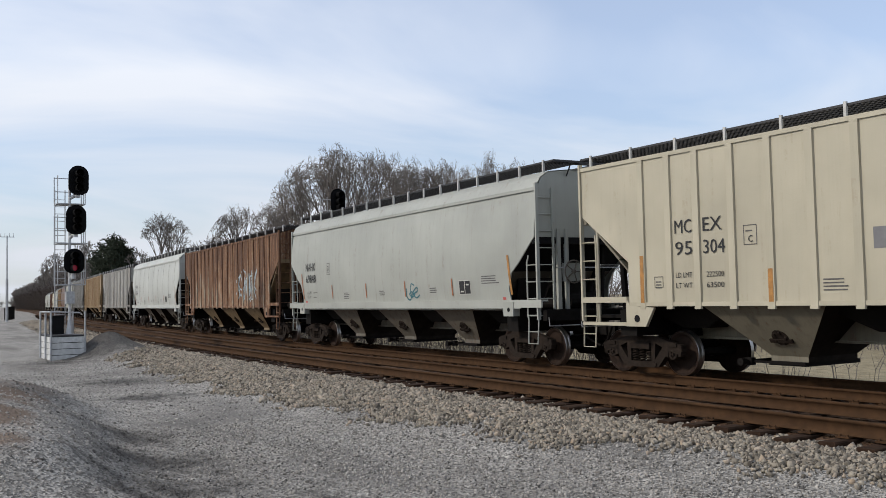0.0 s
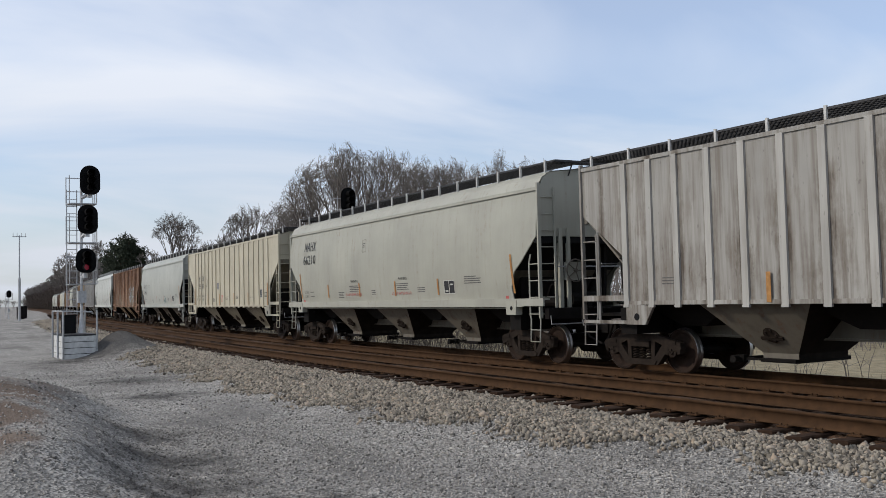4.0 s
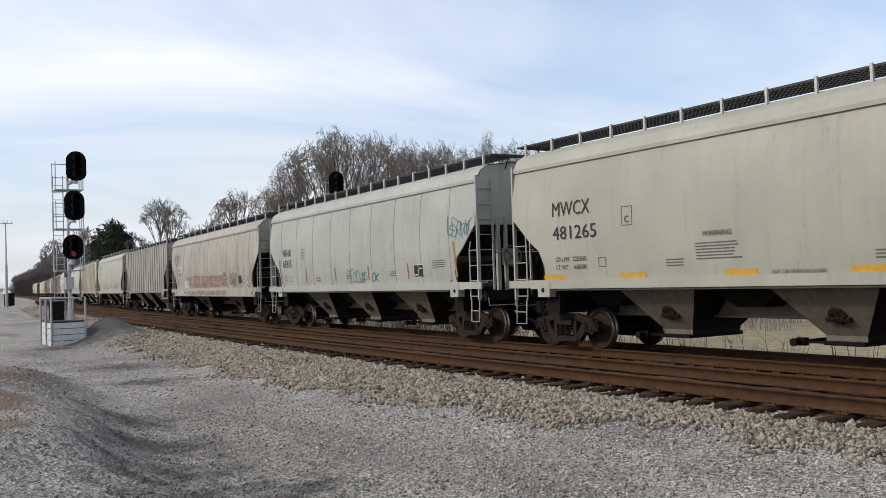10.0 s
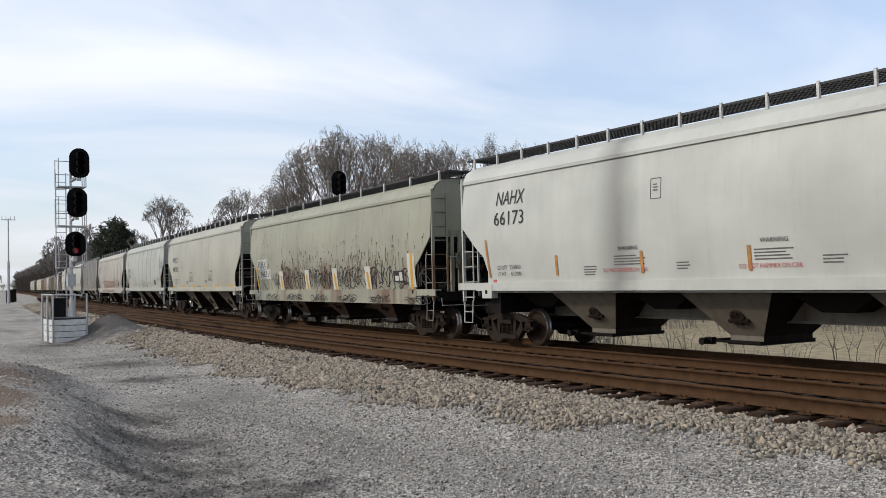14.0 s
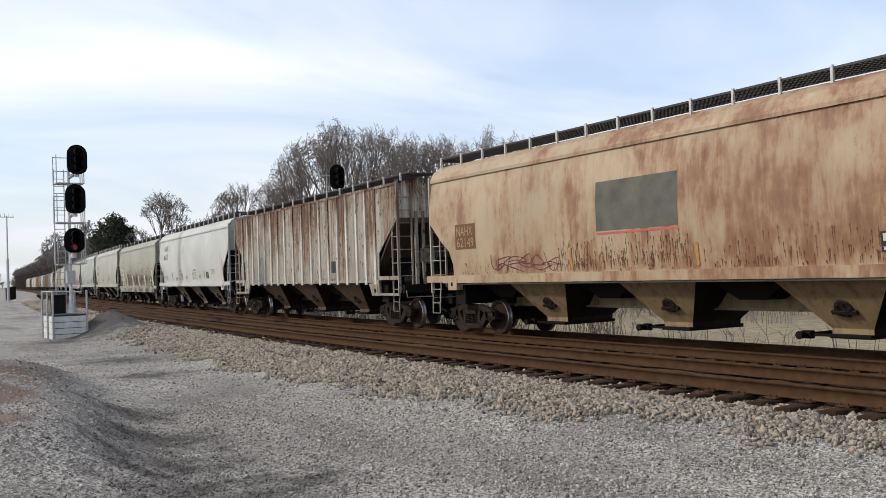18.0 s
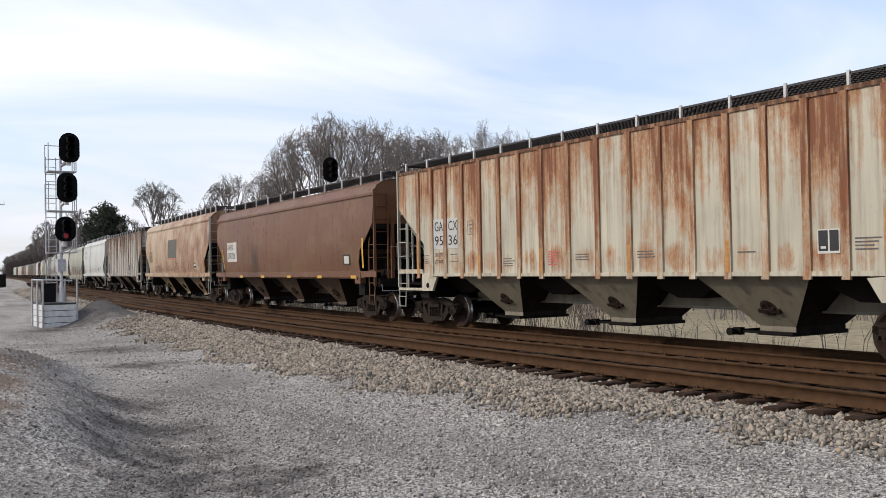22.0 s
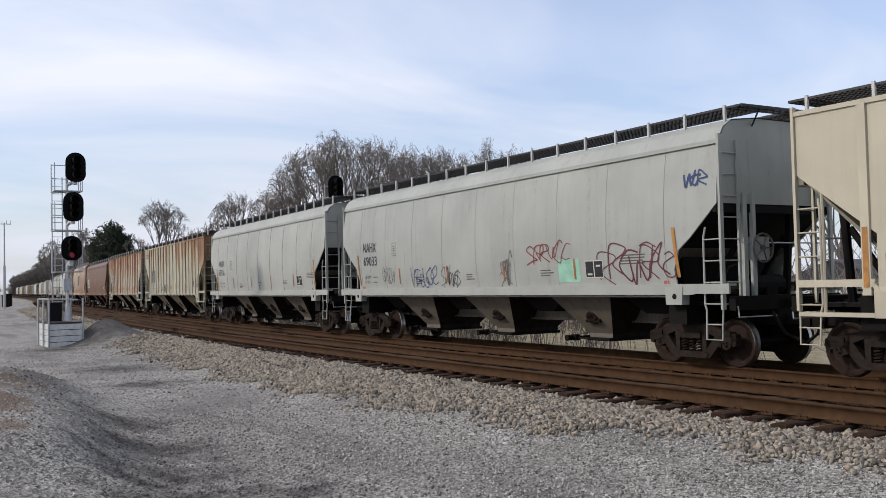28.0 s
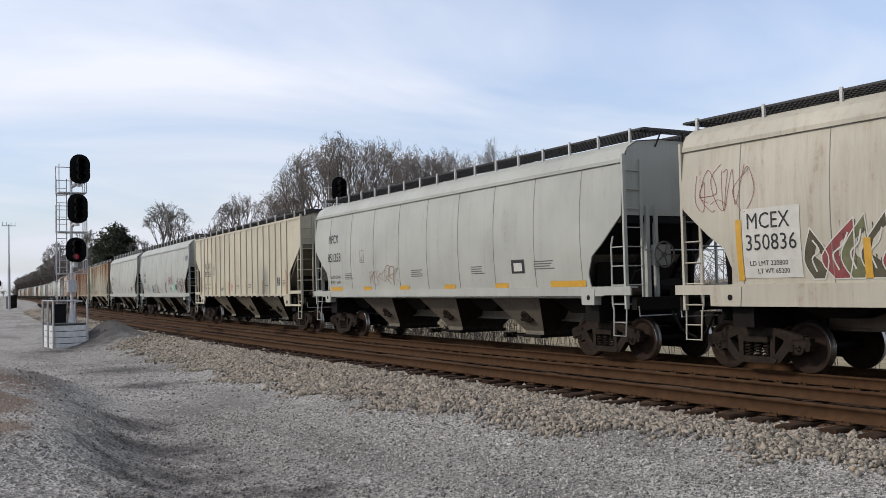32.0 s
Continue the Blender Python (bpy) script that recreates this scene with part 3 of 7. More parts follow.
def stone_material(name, cool):
    m, n, l = mat(name)
    rnd = node(n, l, "NewGeometry").outputs["Random Per Island"]
    pos = node(n, l, "TexCoord").outputs["Object"]
    ramp = node(n, l, "ValToRGB", {0: rnd})
    e = ramp.color_ramp.elements
    e[0].position, e[0].color = 0.0, (0.05, 0.042, 0.034, 1)
    e[1].position, e[1].color = 1.0, (0.46, 0.398, 0.325, 1)
    for p_, c_ in ((0.25, (0.175, 0.155, 0.122, 1)), (0.58, (0.300, 0.264, 0.208, 1)), (0.82, (0.370, 0.330, 0.264, 1)), (0.92, (0.34, 0.263, 0.186, 1))):
        k = e.new(p_)
        k.color = c_
    f = nse(n, l, pos, 40.0, 4.0, 0.7)
    grey = node(n, l, "RGBToBW", {0: ramp.outputs[0]}).outputs[0]
    tone = mix(n, l, cool * 0.92, ramp.outputs[0], node(n, l, "VectorMath", {0: grey, 1: (1.46, 1.39, 1.275)}, operation="MULTIPLY").outputs[0])
    col = mix(n, l, span(n, l, f, 0.4, 0.75, 0.0, 0.4), tone, (0.17, 0.15, 0.135))
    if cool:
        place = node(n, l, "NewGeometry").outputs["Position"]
        col = dark_patches(n, l, place, nse(n, l, place, 2.2, 5.0), col)
    return shade(m, n, l, col, 0.92, 0.0, f, 0.006)


M_STONE = stone_material("ballast_stone", 0.0)
M_GRAVEL = stone_material("lane_gravel", 1.0)


def stones(name, label, x, y, size, sink, material, seed, squash=0.7):
    """Broken stones scattered over the ground: each one a small uneven solid."""
    r = np.random.default_rng(seed)
    n = len(x)
    base = np.array([(-1, -1, -1), (1, -1, -1), (1, 1, -1), (-1, 1, -1), (-1, -1, 1), (1, -1, 1), (1, 1, 1), (-1, 1, 1)], float) * 0.62
    tri = np.array([(0, 3, 2, 1), (4, 5, 6, 7), (0, 1, 5, 4), (1, 2, 6, 5), (2, 3, 7, 6), (3, 0, 4, 7)])
    v = base[None] * (1 + r.uniform(-0.68, 0.45, (n, 8, 3)))
    v *= (size * np.exp(r.normal(0, 0.28, n)))[:, None, None] * np.stack([r.uniform(0.7, 1.3, n), r.uniform(0.7, 1.2, n), np.full(n, squash)], -1)[:, None]
    q = r.normal(size=(n, 4))
    q[:, 0] += 0.6
    q /= np.linalg.norm(q, axis=1)[:, None]
    w, a, b, c = q.T
    rot = np.stack([1 - 2 * (b * b + c * c), 2 * (a * b - w * c), 2 * (a * c + w * b), 2 * (a * b + w * c), 1 - 2 * (a * a + c * c), 2 * (b * c - w * a),
                    2 * (a * c - w * b), 2 * (b * c + w * a), 1 - 2 * (a * a + b * b)], -1).reshape(n, 3, 3)
    v = np.einsum("nij,nkj->nki", rot, v)
    v += np.stack([x, y, ground_z(x, y) + size * sink], -1)[:, None]
    f = (tri[None] + (np.arange(n) * 8)[:, None, None]).reshape(-1, 4)
    ob = new(name, soup(name, v.reshape(-1, 3), f, material))
    tagged(ob, label, "gravel", kind="stuff")


def spread(s0, s1, o0, o1, density, seed, edge=None):
    r = np.random.default_rng(seed)
    n = int((s1 - s0) * (o1 - o0) * density)
    ss, oo = r.uniform(s0, s1, n), r.uniform(o0, o1, n)
    if edge:
        keep = oo < edge(ss) + r.normal(0, 0.22, n) + 0.25 * np.sin(ss * 1.7) + 0.15 * np.sin(ss * 4.3)
        ss, oo = ss[keep], oo[keep]
    p = on_line(ss, oo)
    return p[:, 0], p[:, 1]


def toe_at(s):
    """Outer edge of the ballast shoulder: narrow where the lane comes close."""
    return np.interp(s, [-60, -40, -19, -11, -7], [7.3, 7.5, 7.6, 6.9, 6.2])


for k, (s0, s1, o1, dens, size) in enumerate(((-17, -5, 8.3, 620, 0.034), (-30, -17, 8.3, 480, 0.036), (-60, -30, 8.2, 230, 0.042), (-130, -60, 8.0, 45, 0.07))):
    x_, y_ = spread(s0, s1, 4.75, o1, dens, 20 + k, toe_at)
    bare_ = ((x_ + 40.4) / 2.9) ** 2 + ((y_ - 8.75) / 1.45) ** 2 > 1
    x_, y_ = x_[bare_], y_[bare_]
    stones("ballast", "broken grey and tan ballast stones on the shoulder", x_, y_, size, 0.55, M_STONE, 40 + k)
x_, y_ = spread(-16, -4, 6.0, 13.8, 300, 31)
clear_ = (np.abs((x_ + 15.5) * 0.147 + (y_ - 1.35) * 0.989) > 1.5) | (np.arange(len(x_)) % 3 == 0)
x_, y_ = x_[clear_], y_[clear_]
stones("lane_gravel", "loose stones strewn over the lane", x_, y_, 0.0165, 0.25, M_GRAVEL, 51)
x_, y_ = spread(-40, -16, 6.6, 14.5, 50, 34)
stones("lane_gravel", "loose grey stones further along the lane", x_, y_, 0.020, 0.2, M_GRAVEL, 55)


# ---- covered hopper cars ----
def bogie_meshes():
    """Side frame, spring, bolster, wheel and bearing of a freight truck, shared by all cars."""
    out = {}
    for side in (-1, 1):
        y0, y1 = (-1.10, -0.96) if side < 0 else (0.96, 1.10)
        g = Geo()
        # arched top member, sloping tension member, pedestal jaws and columns round the openings
        top = [(-1.16, 0.52), (-1.13, 0.64), (-0.86, 0.70), (-0.40, 0.80), (0.40, 0.80), (0.86, 0.70), (1.13, 0.64), (1.16, 0.52)]
        g.slab(list(reversed(top)) + [(-1.02, 0.46), (-0.78, 0.52), (-0.42, 0.66), (0.42, 0.66), (0.78, 0.52), (1.02, 0.46)], y0, y1)
        g.slab([(-0.40, 0.16), (0.40, 0.16), (0.46, 0.24), (0.36, 0.28), (-0.36, 0.28), (-0.46, 0.24)], y0 - 0.02, y1 + 0.02)
        for e in (-1, 1):
            a = [(0.40, 0.16), (0.50, 0.18), (0.80, 0.50), (0.74, 0.58), (0.62, 0.58), (0.36, 0.27)]
            c = [(0.30, 0.27), (0.40, 0.27), (0.42, 0.68), (0.30, 0.68)]
            j = [(0.70, 0.40), (0.78, 0.38), (0.80, 0.62), (0.70, 0.62)]
            k = [(1.05, 0.40), (1.13, 0.42), (1.15, 0.62), (1.03, 0.62)]
            for o in (a, c, j, k):
                pts = [(e * x, z) for x, z in o]
                g.slab(pts if e > 0 else pts[::-1], y0, y1)
            g.box(e * 0.90 - 0.13, e * 0.90 + 0.13, y0 - 0.02, y1, 0.60, 0.68)
        out["side_frame", side] = g.mesh("side_frame", M_TRUCK)
        if side < 0:
            pts = [(0.072 * math.cos(a), 0.072 * math.sin(a), 0.27 + 0.27 * a / (2 * math.pi * 5)) for a in np.linspace(0, 2 * math.pi * 5, 36)]
            out["spring"] = Geo().path(pts, 0.017, 4).mesh("spring", M_TRUCK)
        g = Geo()
        g.box(-0.29, 0.29, y0 - 0.05, y1 + 0.03, 0.54, 0.665)
        out["bolster_end", side] = g.mesh("bolster_end", M_TRUCK)
        # wheel: rim, plate and hub, turning about its own middle
        prof = [(0.0, 0.02), (0.115, 0.02), (0.125, 0.0), (0.16, -0.035), (0.34, -0.05), (0.385, -0.012), (0.40, 0.0), (0.447, 0.0)]
        prof = [(r, yy + 0.07) for r, yy in prof]
        back = [(0.482, -0.06), (0.40, -0.065), (0.36, -0.03), (0.14, -0.02), (0.0, -0.02)]
        w = Geo().lathe([(r, yy if side > 0 else -yy) for r, yy in prof], 32)
        w.lathe([(r, (yy if side > 0 else -yy)) for r, yy in back], 32)
        out["wheel", side] = w.mesh("wheel", M_WHEEL, False)
        t = Geo().lathe([(0.447, side * 0.07), (0.455, side * 0.064), (0.458, 0.0), (0.462, -side * 0.02), (0.482, -side * 0.035), (0.482, -side * 0.06)], 32)
        out["tread", side] = t.mesh("tread", M_TREAD, True)
        cap = Geo().lathe([(0.0, side * 0.36), (0.055, side * 0.36), (0.065, side * 0.345), (0.115, side * 0.34), (0.125, side * 0.33), (0.125, side * 0.19), (0.09, side * 0.17), (0.08, side * 0.02)], 18)
        for i in range(3):
            a = 2 * math.pi * i / 3
            cap.tube((0.04 * math.cos(a), side * 0.36, 0.04 * math.sin(a)), (0.04 * math.cos(a), side * 0.385, 0.04 * math.sin(a)), 0.018, None, 6)
        out["cap", side] = cap.mesh("bearing_cap", M_TRUCK)
    g = Geo().box(-0.20, 0.20, -0.95, 0.95, 0.42, 0.66)
    g.tube((0, 0, 0.66), (0, 0, 0.78), 0.2, None, 14)
    g.box(-0.75, -0.66, -0.8, 0.8, 0.36, 0.46).box(0.66, 0.75, -0.8, 0.8, 0.36, 0.46)
    for e in (-1, 1):
        for s in (-1, 1):
            g.box(e * 0.42 - 0.05, e * 0.42 + 0.05, s * 0.75 - 0.08, s * 0.75 + 0.08, 0.30, 0.62)
    out["bolster"] = g.mesh("bolster", M_DARK)
    out["axle"] = Geo().tube((0, -0.7, 0), (0, 0.7, 0), 0.085, None, 12).mesh("axle", M_DARK)
    return out


BOGIE = bogie_meshes()
WHEELS = []


def bogie(car, x):
    b = part("truck", BOGIE["bolster"], None, car, "cast-steel freight truck, dusty brown")
    b.location = (x, 0, 0)
    for side in (-1, 1):
        part("side_frame", BOGIE["side_frame", side], None, b)
        for sx in (-0.20, 0.0, 0.20):
            q = part("spring", BOGIE["spring"], None, b)
            q.location = (sx, side * 1.04, 0)
        part("bolster_end", BOGIE["bolster_end", side], None, b)
        for e in (-0.889, 0.889):
            for key in ("wheel", "tread", "cap"):
                w = part({"cap": "bearing_cap"}.get(key, key), BOGIE[key, side], None, b)
                w.matrix_parent_inverse = Matrix.Translation((e, side * 0.745, 0.458))
                WHEELS.append(w)
    for e in (-0.889, 0.889):
        w = part("axle", BOGIE["axle"], None, b)
        w.matrix_parent_inverse = Matrix.Translation((e, 0, 0.458))
        WHEELS.append(w)


LADDER_CACHE = {}


def rung_mesh(kind, length, material):
    key = (kind, round(length, 2), material.name)
    if key not in LADDER_CACHE:
        g = Geo()
        if kind == "x":
            g.tube((0, 0, 0), (length, 0, 0), 0.013, None, 6)
        else:
            g.tube((0, 0, 0), (0, length, 0), 0.013, None, 6)
        LADDER_CACHE[key] = g.mesh("rung", material)
    return LADDER_CACHE[key]


def lettering(car, body, size, x, z, material, wide, width=0.0, name="lettering", slant=0.0):
    """Stencilled characters laid on the near side; wide(z) gives the side's half width."""
    cu = bpy.data.curves.new("letters", "FONT")
    cu.body, cu.size, cu.resolution_u = body, size / 0.69, 2
    cu.offset = 0.0
    tmp = bpy.data.objects.new("letters", cu)
    me = bpy.data.meshes.new_from_object(tmp)
    bpy.data.objects.remove(tmp)
    bpy.data.curves.remove(cu)
    n = len(me.vertices)
    a = np.zeros(n * 3, np.float32)
    me.vertices.foreach_get("co", a)
    a = a.reshape(-1, 3)
    if not n:
        return None
    squeeze = width / max(a[:, 0].max() - a[:, 0].min(), 1e-3) if width else 0.95
    xx, zz = x + (a[:, 0] - a[:, 0].min()) * squeeze + a[:, 1] * slant, z + a[:, 1]
    b = np.stack([xx, [-wide(q) - 0.0145 for q in zz], zz], -1)
    me.vertices.foreach_set("co", b.astype(np.float32).ravel())
    me.materials.clear()
    me.materials.append(material)
    me.update()
    ob = new(name, me)
    ob.parent = car
    return ob


def on_side(wide, x0, x1, z0, z1, proud=0.004, lean=0.0):
    """A thin patch that follows the side between two heights."""
    zs = np.linspace(z0, z1, 5)
    g = Geo()
    g.grid([[(x0 + lean * (z - z0), -wide(z) - proud, z), (x1 + lean * (z - z0), -wide(z) - proud, z)] for z in zs])
    return g


def curve_through(pts, per=5):
    """A smooth line through the points."""
    p = [pts[0]] + list(pts) + [pts[-1]]
    out = []
    for a, b, c, d in zip(p, p[1:], p[2:], p[3:]):
        for k in range(per):
            t = k / per
            out.append(tuple(0.5 * (2 * b[i] + (c[i] - a[i]) * t + (2 * a[i] - 5 * b[i] + 4 * c[i] - d[i]) * t * t + (3 * b[i] - a[i] - 3 * c[i] + d[i]) * t ** 3) for i in (0, 1)))
    return out + [tuple(pts[-1])]


def spray(g, wide, pts, thick, proud):
    """One sprayed line lying on the side."""
    for (xa, za), (xb, zb) in zip(pts, pts[1:]):
        d = math.hypot(xb - xa, zb - za) or 1
        nx, nz = -(zb - za) / d * thick / 2, (xb - xa) / d * thick / 2
        ex, ez = (xb - xa) / d * thick * 0.2, (zb - za) / d * thick * 0.2
        quad = ((xa - nx - ex, za - nz - ez), (xb - nx + ex, zb - nz + ez), (xb + nx + ex, zb + nz + ez), (xa + nx - ex, za + nz - ez))
        g.add([(xx, -wide(zz) - proud, zz) for xx, zz in quad], [(0, 1, 2, 3)])


TAG_FORMS = ([(1, 0.9), (0.4, 1), (0, 0.75), (0.6, 0.5), (1, 0.25), (0.5, 0), (0, 0.1)], [(1, 0.85), (0.5, 1), (0, 0.5), (0.5, 0), (1, 0.2)],
             [(0.5, 1), (0, 0.6), (0.2, 0.05), (0.8, 0), (1, 0.5), (0.6, 1), (0.3, 0.9)], [(0, 0), (0.05, 1), (0.8, 0.95), (0.9, 0.6), (0.1, 0.5), (0.9, 0)],
             [(0, 1), (0.35, 0), (0.6, 0.9), (0.9, 0), (1.2, 1)], [(0, 0.45), (0.9, 0.55), (0.6, 1), (0, 0.5), (0.5, 0), (1.1, 0.2)],
             [(0, 1), (0.05, 0), (0.1, 0.5), (0.9, 1), (0.25, 0.5), (1, 0)], [(0.1, 1), (0.3, 0.1), (0.8, 0), (1, 0.6), (0.5, 0.4), (1.1, 0.2)])


def scrawl(car, wide, x0, z0, width, height, material, seed, strokes=9, thick=0.03):
    """Spray-painted tag in hooks and loops that cannot be read."""
    r = random.Random(seed)
    g = Geo()
    cell = width / strokes
    for k in range(strokes):
        xa, slant = x0 + cell * k, r.uniform(-0.05, 0.35)
        h0, h1 = height * r.uniform(0.0, 0.2), height * r.uniform(0.7, 1.0)
        form = TAG_FORMS[r.randrange(len(TAG_FORMS))]
        pts = [(xa + cell * 1.45 * (u - 0.15 + r.uniform(-0.2, 0.2)) + slant * v * height * 0.4, z0 + h0 + (h1 - h0) * (v + r.uniform(-0.16, 0.16))) for u, v in form]
        spray(g, wide, curve_through(pts, 6), thick * r.uniform(0.55, 0.9), 0.009)
        if r.random() < 0.3:
            z = z0 + height * r.uniform(-0.05, 1.1)
            spray(g, wide, curve_through([(xa - cell * 0.2, z), (xa + cell * 0.5, z + height * 0.08), (xa + cell * 1.3, z - height * 0.05)]), thick * 0.6, 0.0095)
    return tagged(part("graffiti", g, material, car), kind="stuff")


def leaf_piece(car, wide, x0, z0, width, height, count, tones, line, seed):
    """Sprayed pointed leaves leaning over one another, in two tones with pale edges."""
    r = random.Random(seed)
    for k in range(count):
        xa, w, h = x0 + width * k / count, width / count * r.uniform(1.2, 1.7), height * r.uniform(0.7, 1.1)
        sl = r.choice((-1, 1)) * r.uniform(0.15, 0.5) * w
        left = curve_through([(xa + w * 0.3, z0), (xa - w * 0.05, z0 + h * 0.4), (xa + w * 0.5 + sl, z0 + h)], 5)
        right = curve_through([(xa + w * 0.5 + sl, z0 + h), (xa + w * 0.95, z0 + h * 0.45), (xa + w * 0.75, z0)], 5)
        out = left + right[1:]
        g, e = Geo(), Geo()
        g.add([(x, -wide(z) - 0.006 - 0.0006 * (k % 3), z) for x, z in out], [tuple(range(len(out) - 1, -1, -1))])
        tagged(part("graffiti", g, tones[k % len(tones)], car), kind="stuff")
        spray(e, wide, out + out[:1], 0.022, 0.0092)
        spray(e, wide, curve_through([(xa + w * 0.45, z0 + h * 0.15), (xa + w * 0.3, z0 + h * 0.4), (xa + w * 0.6, z0 + h * 0.55), (xa + w * 0.5 + sl * 0.6, z0 + h * 0.75)], 4), 0.03, 0.0096)
        tagged(part("graffiti", e, line, car), kind="stuff")


def block_piece(car, wide, x0, z0, width, height, count, fill, line, shine, seed, thick=0.035):
    """A row of fat sprayed shapes with a dark outline and a pale inner line."""
    r = random.Random(seed)
    gf, gl, gs = Geo(), Geo(), Geo()
    cell = width / count
    for k in range(count):
        xa, sl = x0 + cell * k, r.uniform(-0.12, 0.16)
        h0, h1 = height * r.uniform(0.0, 0.10), height * r.uniform(0.86, 1.0)
        w = cell * r.uniform(0.82, 0.97)
        form = r.choice(([(0, 0), (0.34, 0), (0.40, 0.38), (0.62, 0.38), (0.66, 0), (1, 0), (1, 0.78), (0.86, 1), (0.12, 1), (0, 0.8)],
                         [(0.04, 0), (0.96, 0), (1, 0.30), (0.55, 0.34), (0.97, 0.58), (0.93, 1), (0.06, 1), (0, 0.6)],
                         [(0.1, 0), (0.9, 0.04), (1, 0.5), (0.9, 1), (0.58, 0.97), (0.5, 0.72), (0.42, 1), (0.06, 0.96), (0, 0.4)]))
        out = [(xa + w * a + sl * b * cell, z0 + h0 + (h1 - h0) * b) for a, b in form]
        n = len(out)
        gf.add([(x, -wide(z) - 0.006, z) for x, z in out], [tuple(range(n))])
        spray(gl, wide, out + out[:1], thick, 0.0085)
        mid = [(xa + w * (0.2 + 0.15 * i) + sl * cell * 0.5, z0 + height * r.uniform(0.25, 0.78)) for i in range(5)]
        spray(gs, wide, curve_through(mid, 4), thick * 0.6, 0.0105)
    for g, mt in ((gf, fill), (gl, line), (gs, shine)):
        tagged(part("graffiti", g, mt, car), kind="stuff")


def hopper_pocket(xm, half, wtop, z0=1.42, zg=0.42, gate=0.46):
    """One discharge bay: sloping sheets from the body down to a narrow throat, with a stiffening lip."""
    yb = 0.70
    top = [(xm - half, -wtop, z0), (xm + half, -wtop, z0), (xm + half, wtop, z0), (xm - half, wtop, z0)]
    mid = [(xm - gate, -yb, zg + 0.14), (xm + gate, -yb, zg + 0.14), (xm + gate, yb, zg + 0.14), (xm - gate, yb, zg + 0.14)]
    low = [(x, y, zg + 0.02) for x, y, z in mid]
    side = Geo().add([top[0], top[1], mid[0], mid[1], low[0], low[1]], [(0, 1, 3, 2), (2, 3, 5, 4)])
    slope = Geo().add(top + mid + low, [(1, 2, 6, 5), (2, 3, 7, 6), (3, 0, 4, 7), (5, 6, 10, 9), (6, 7, 11, 10), (7, 4, 8, 11), (8, 9, 10, 11)])
    return side, slope


def gate_mesh(xm, z, gate):
    """Sliding outlet gate in its frame, with the operating shaft and its capstan."""
    g = Geo().box(xm - gate, xm + gate, -0.78, 0.78, z - 0.03, z + 0.045)
    g.box(xm - gate - 0.62, xm + gate, -0.80, -0.755, z - 0.005, z + 0.04)
    xs = xm - gate - 0.42
    g.tube((xs, -0.98, z + 0.02), (xs, 0.9, z + 0.02), 0.035, None, 8)
    g.tube((xs, -1.06, z + 0.02), (xs, -0.92, z + 0.02), 0.075, 0.06, 8)
    g.box(xs - 0.09, xs + 0.09, -0.86, -0.74, z - 0.05, z + 0.09)
    return g


def vibrator_mesh():
    """The cast bracket on a bay's side sheet where a shaker is hung."""
    g = Geo().tube((0, 0.03, 0), (0, -0.03, 0), 0.19, 0.17, 12)
    for k in range(5):
        a = 2 * math.pi * k / 5
        g.tube((0.12 * math.cos(a), -0.02, 0.12 * math.sin(a)), (0.12 * math.cos(a), -0.06, 0.12 * math.sin(a)), 0.03, None, 6)
    g.box(-0.24, 0.24, -0.05, 0.02, -0.10, -0.03)
    return g.mesh("vibrator_bracket", M_TRUCK)


VIBRATOR = vibrator_mesh()


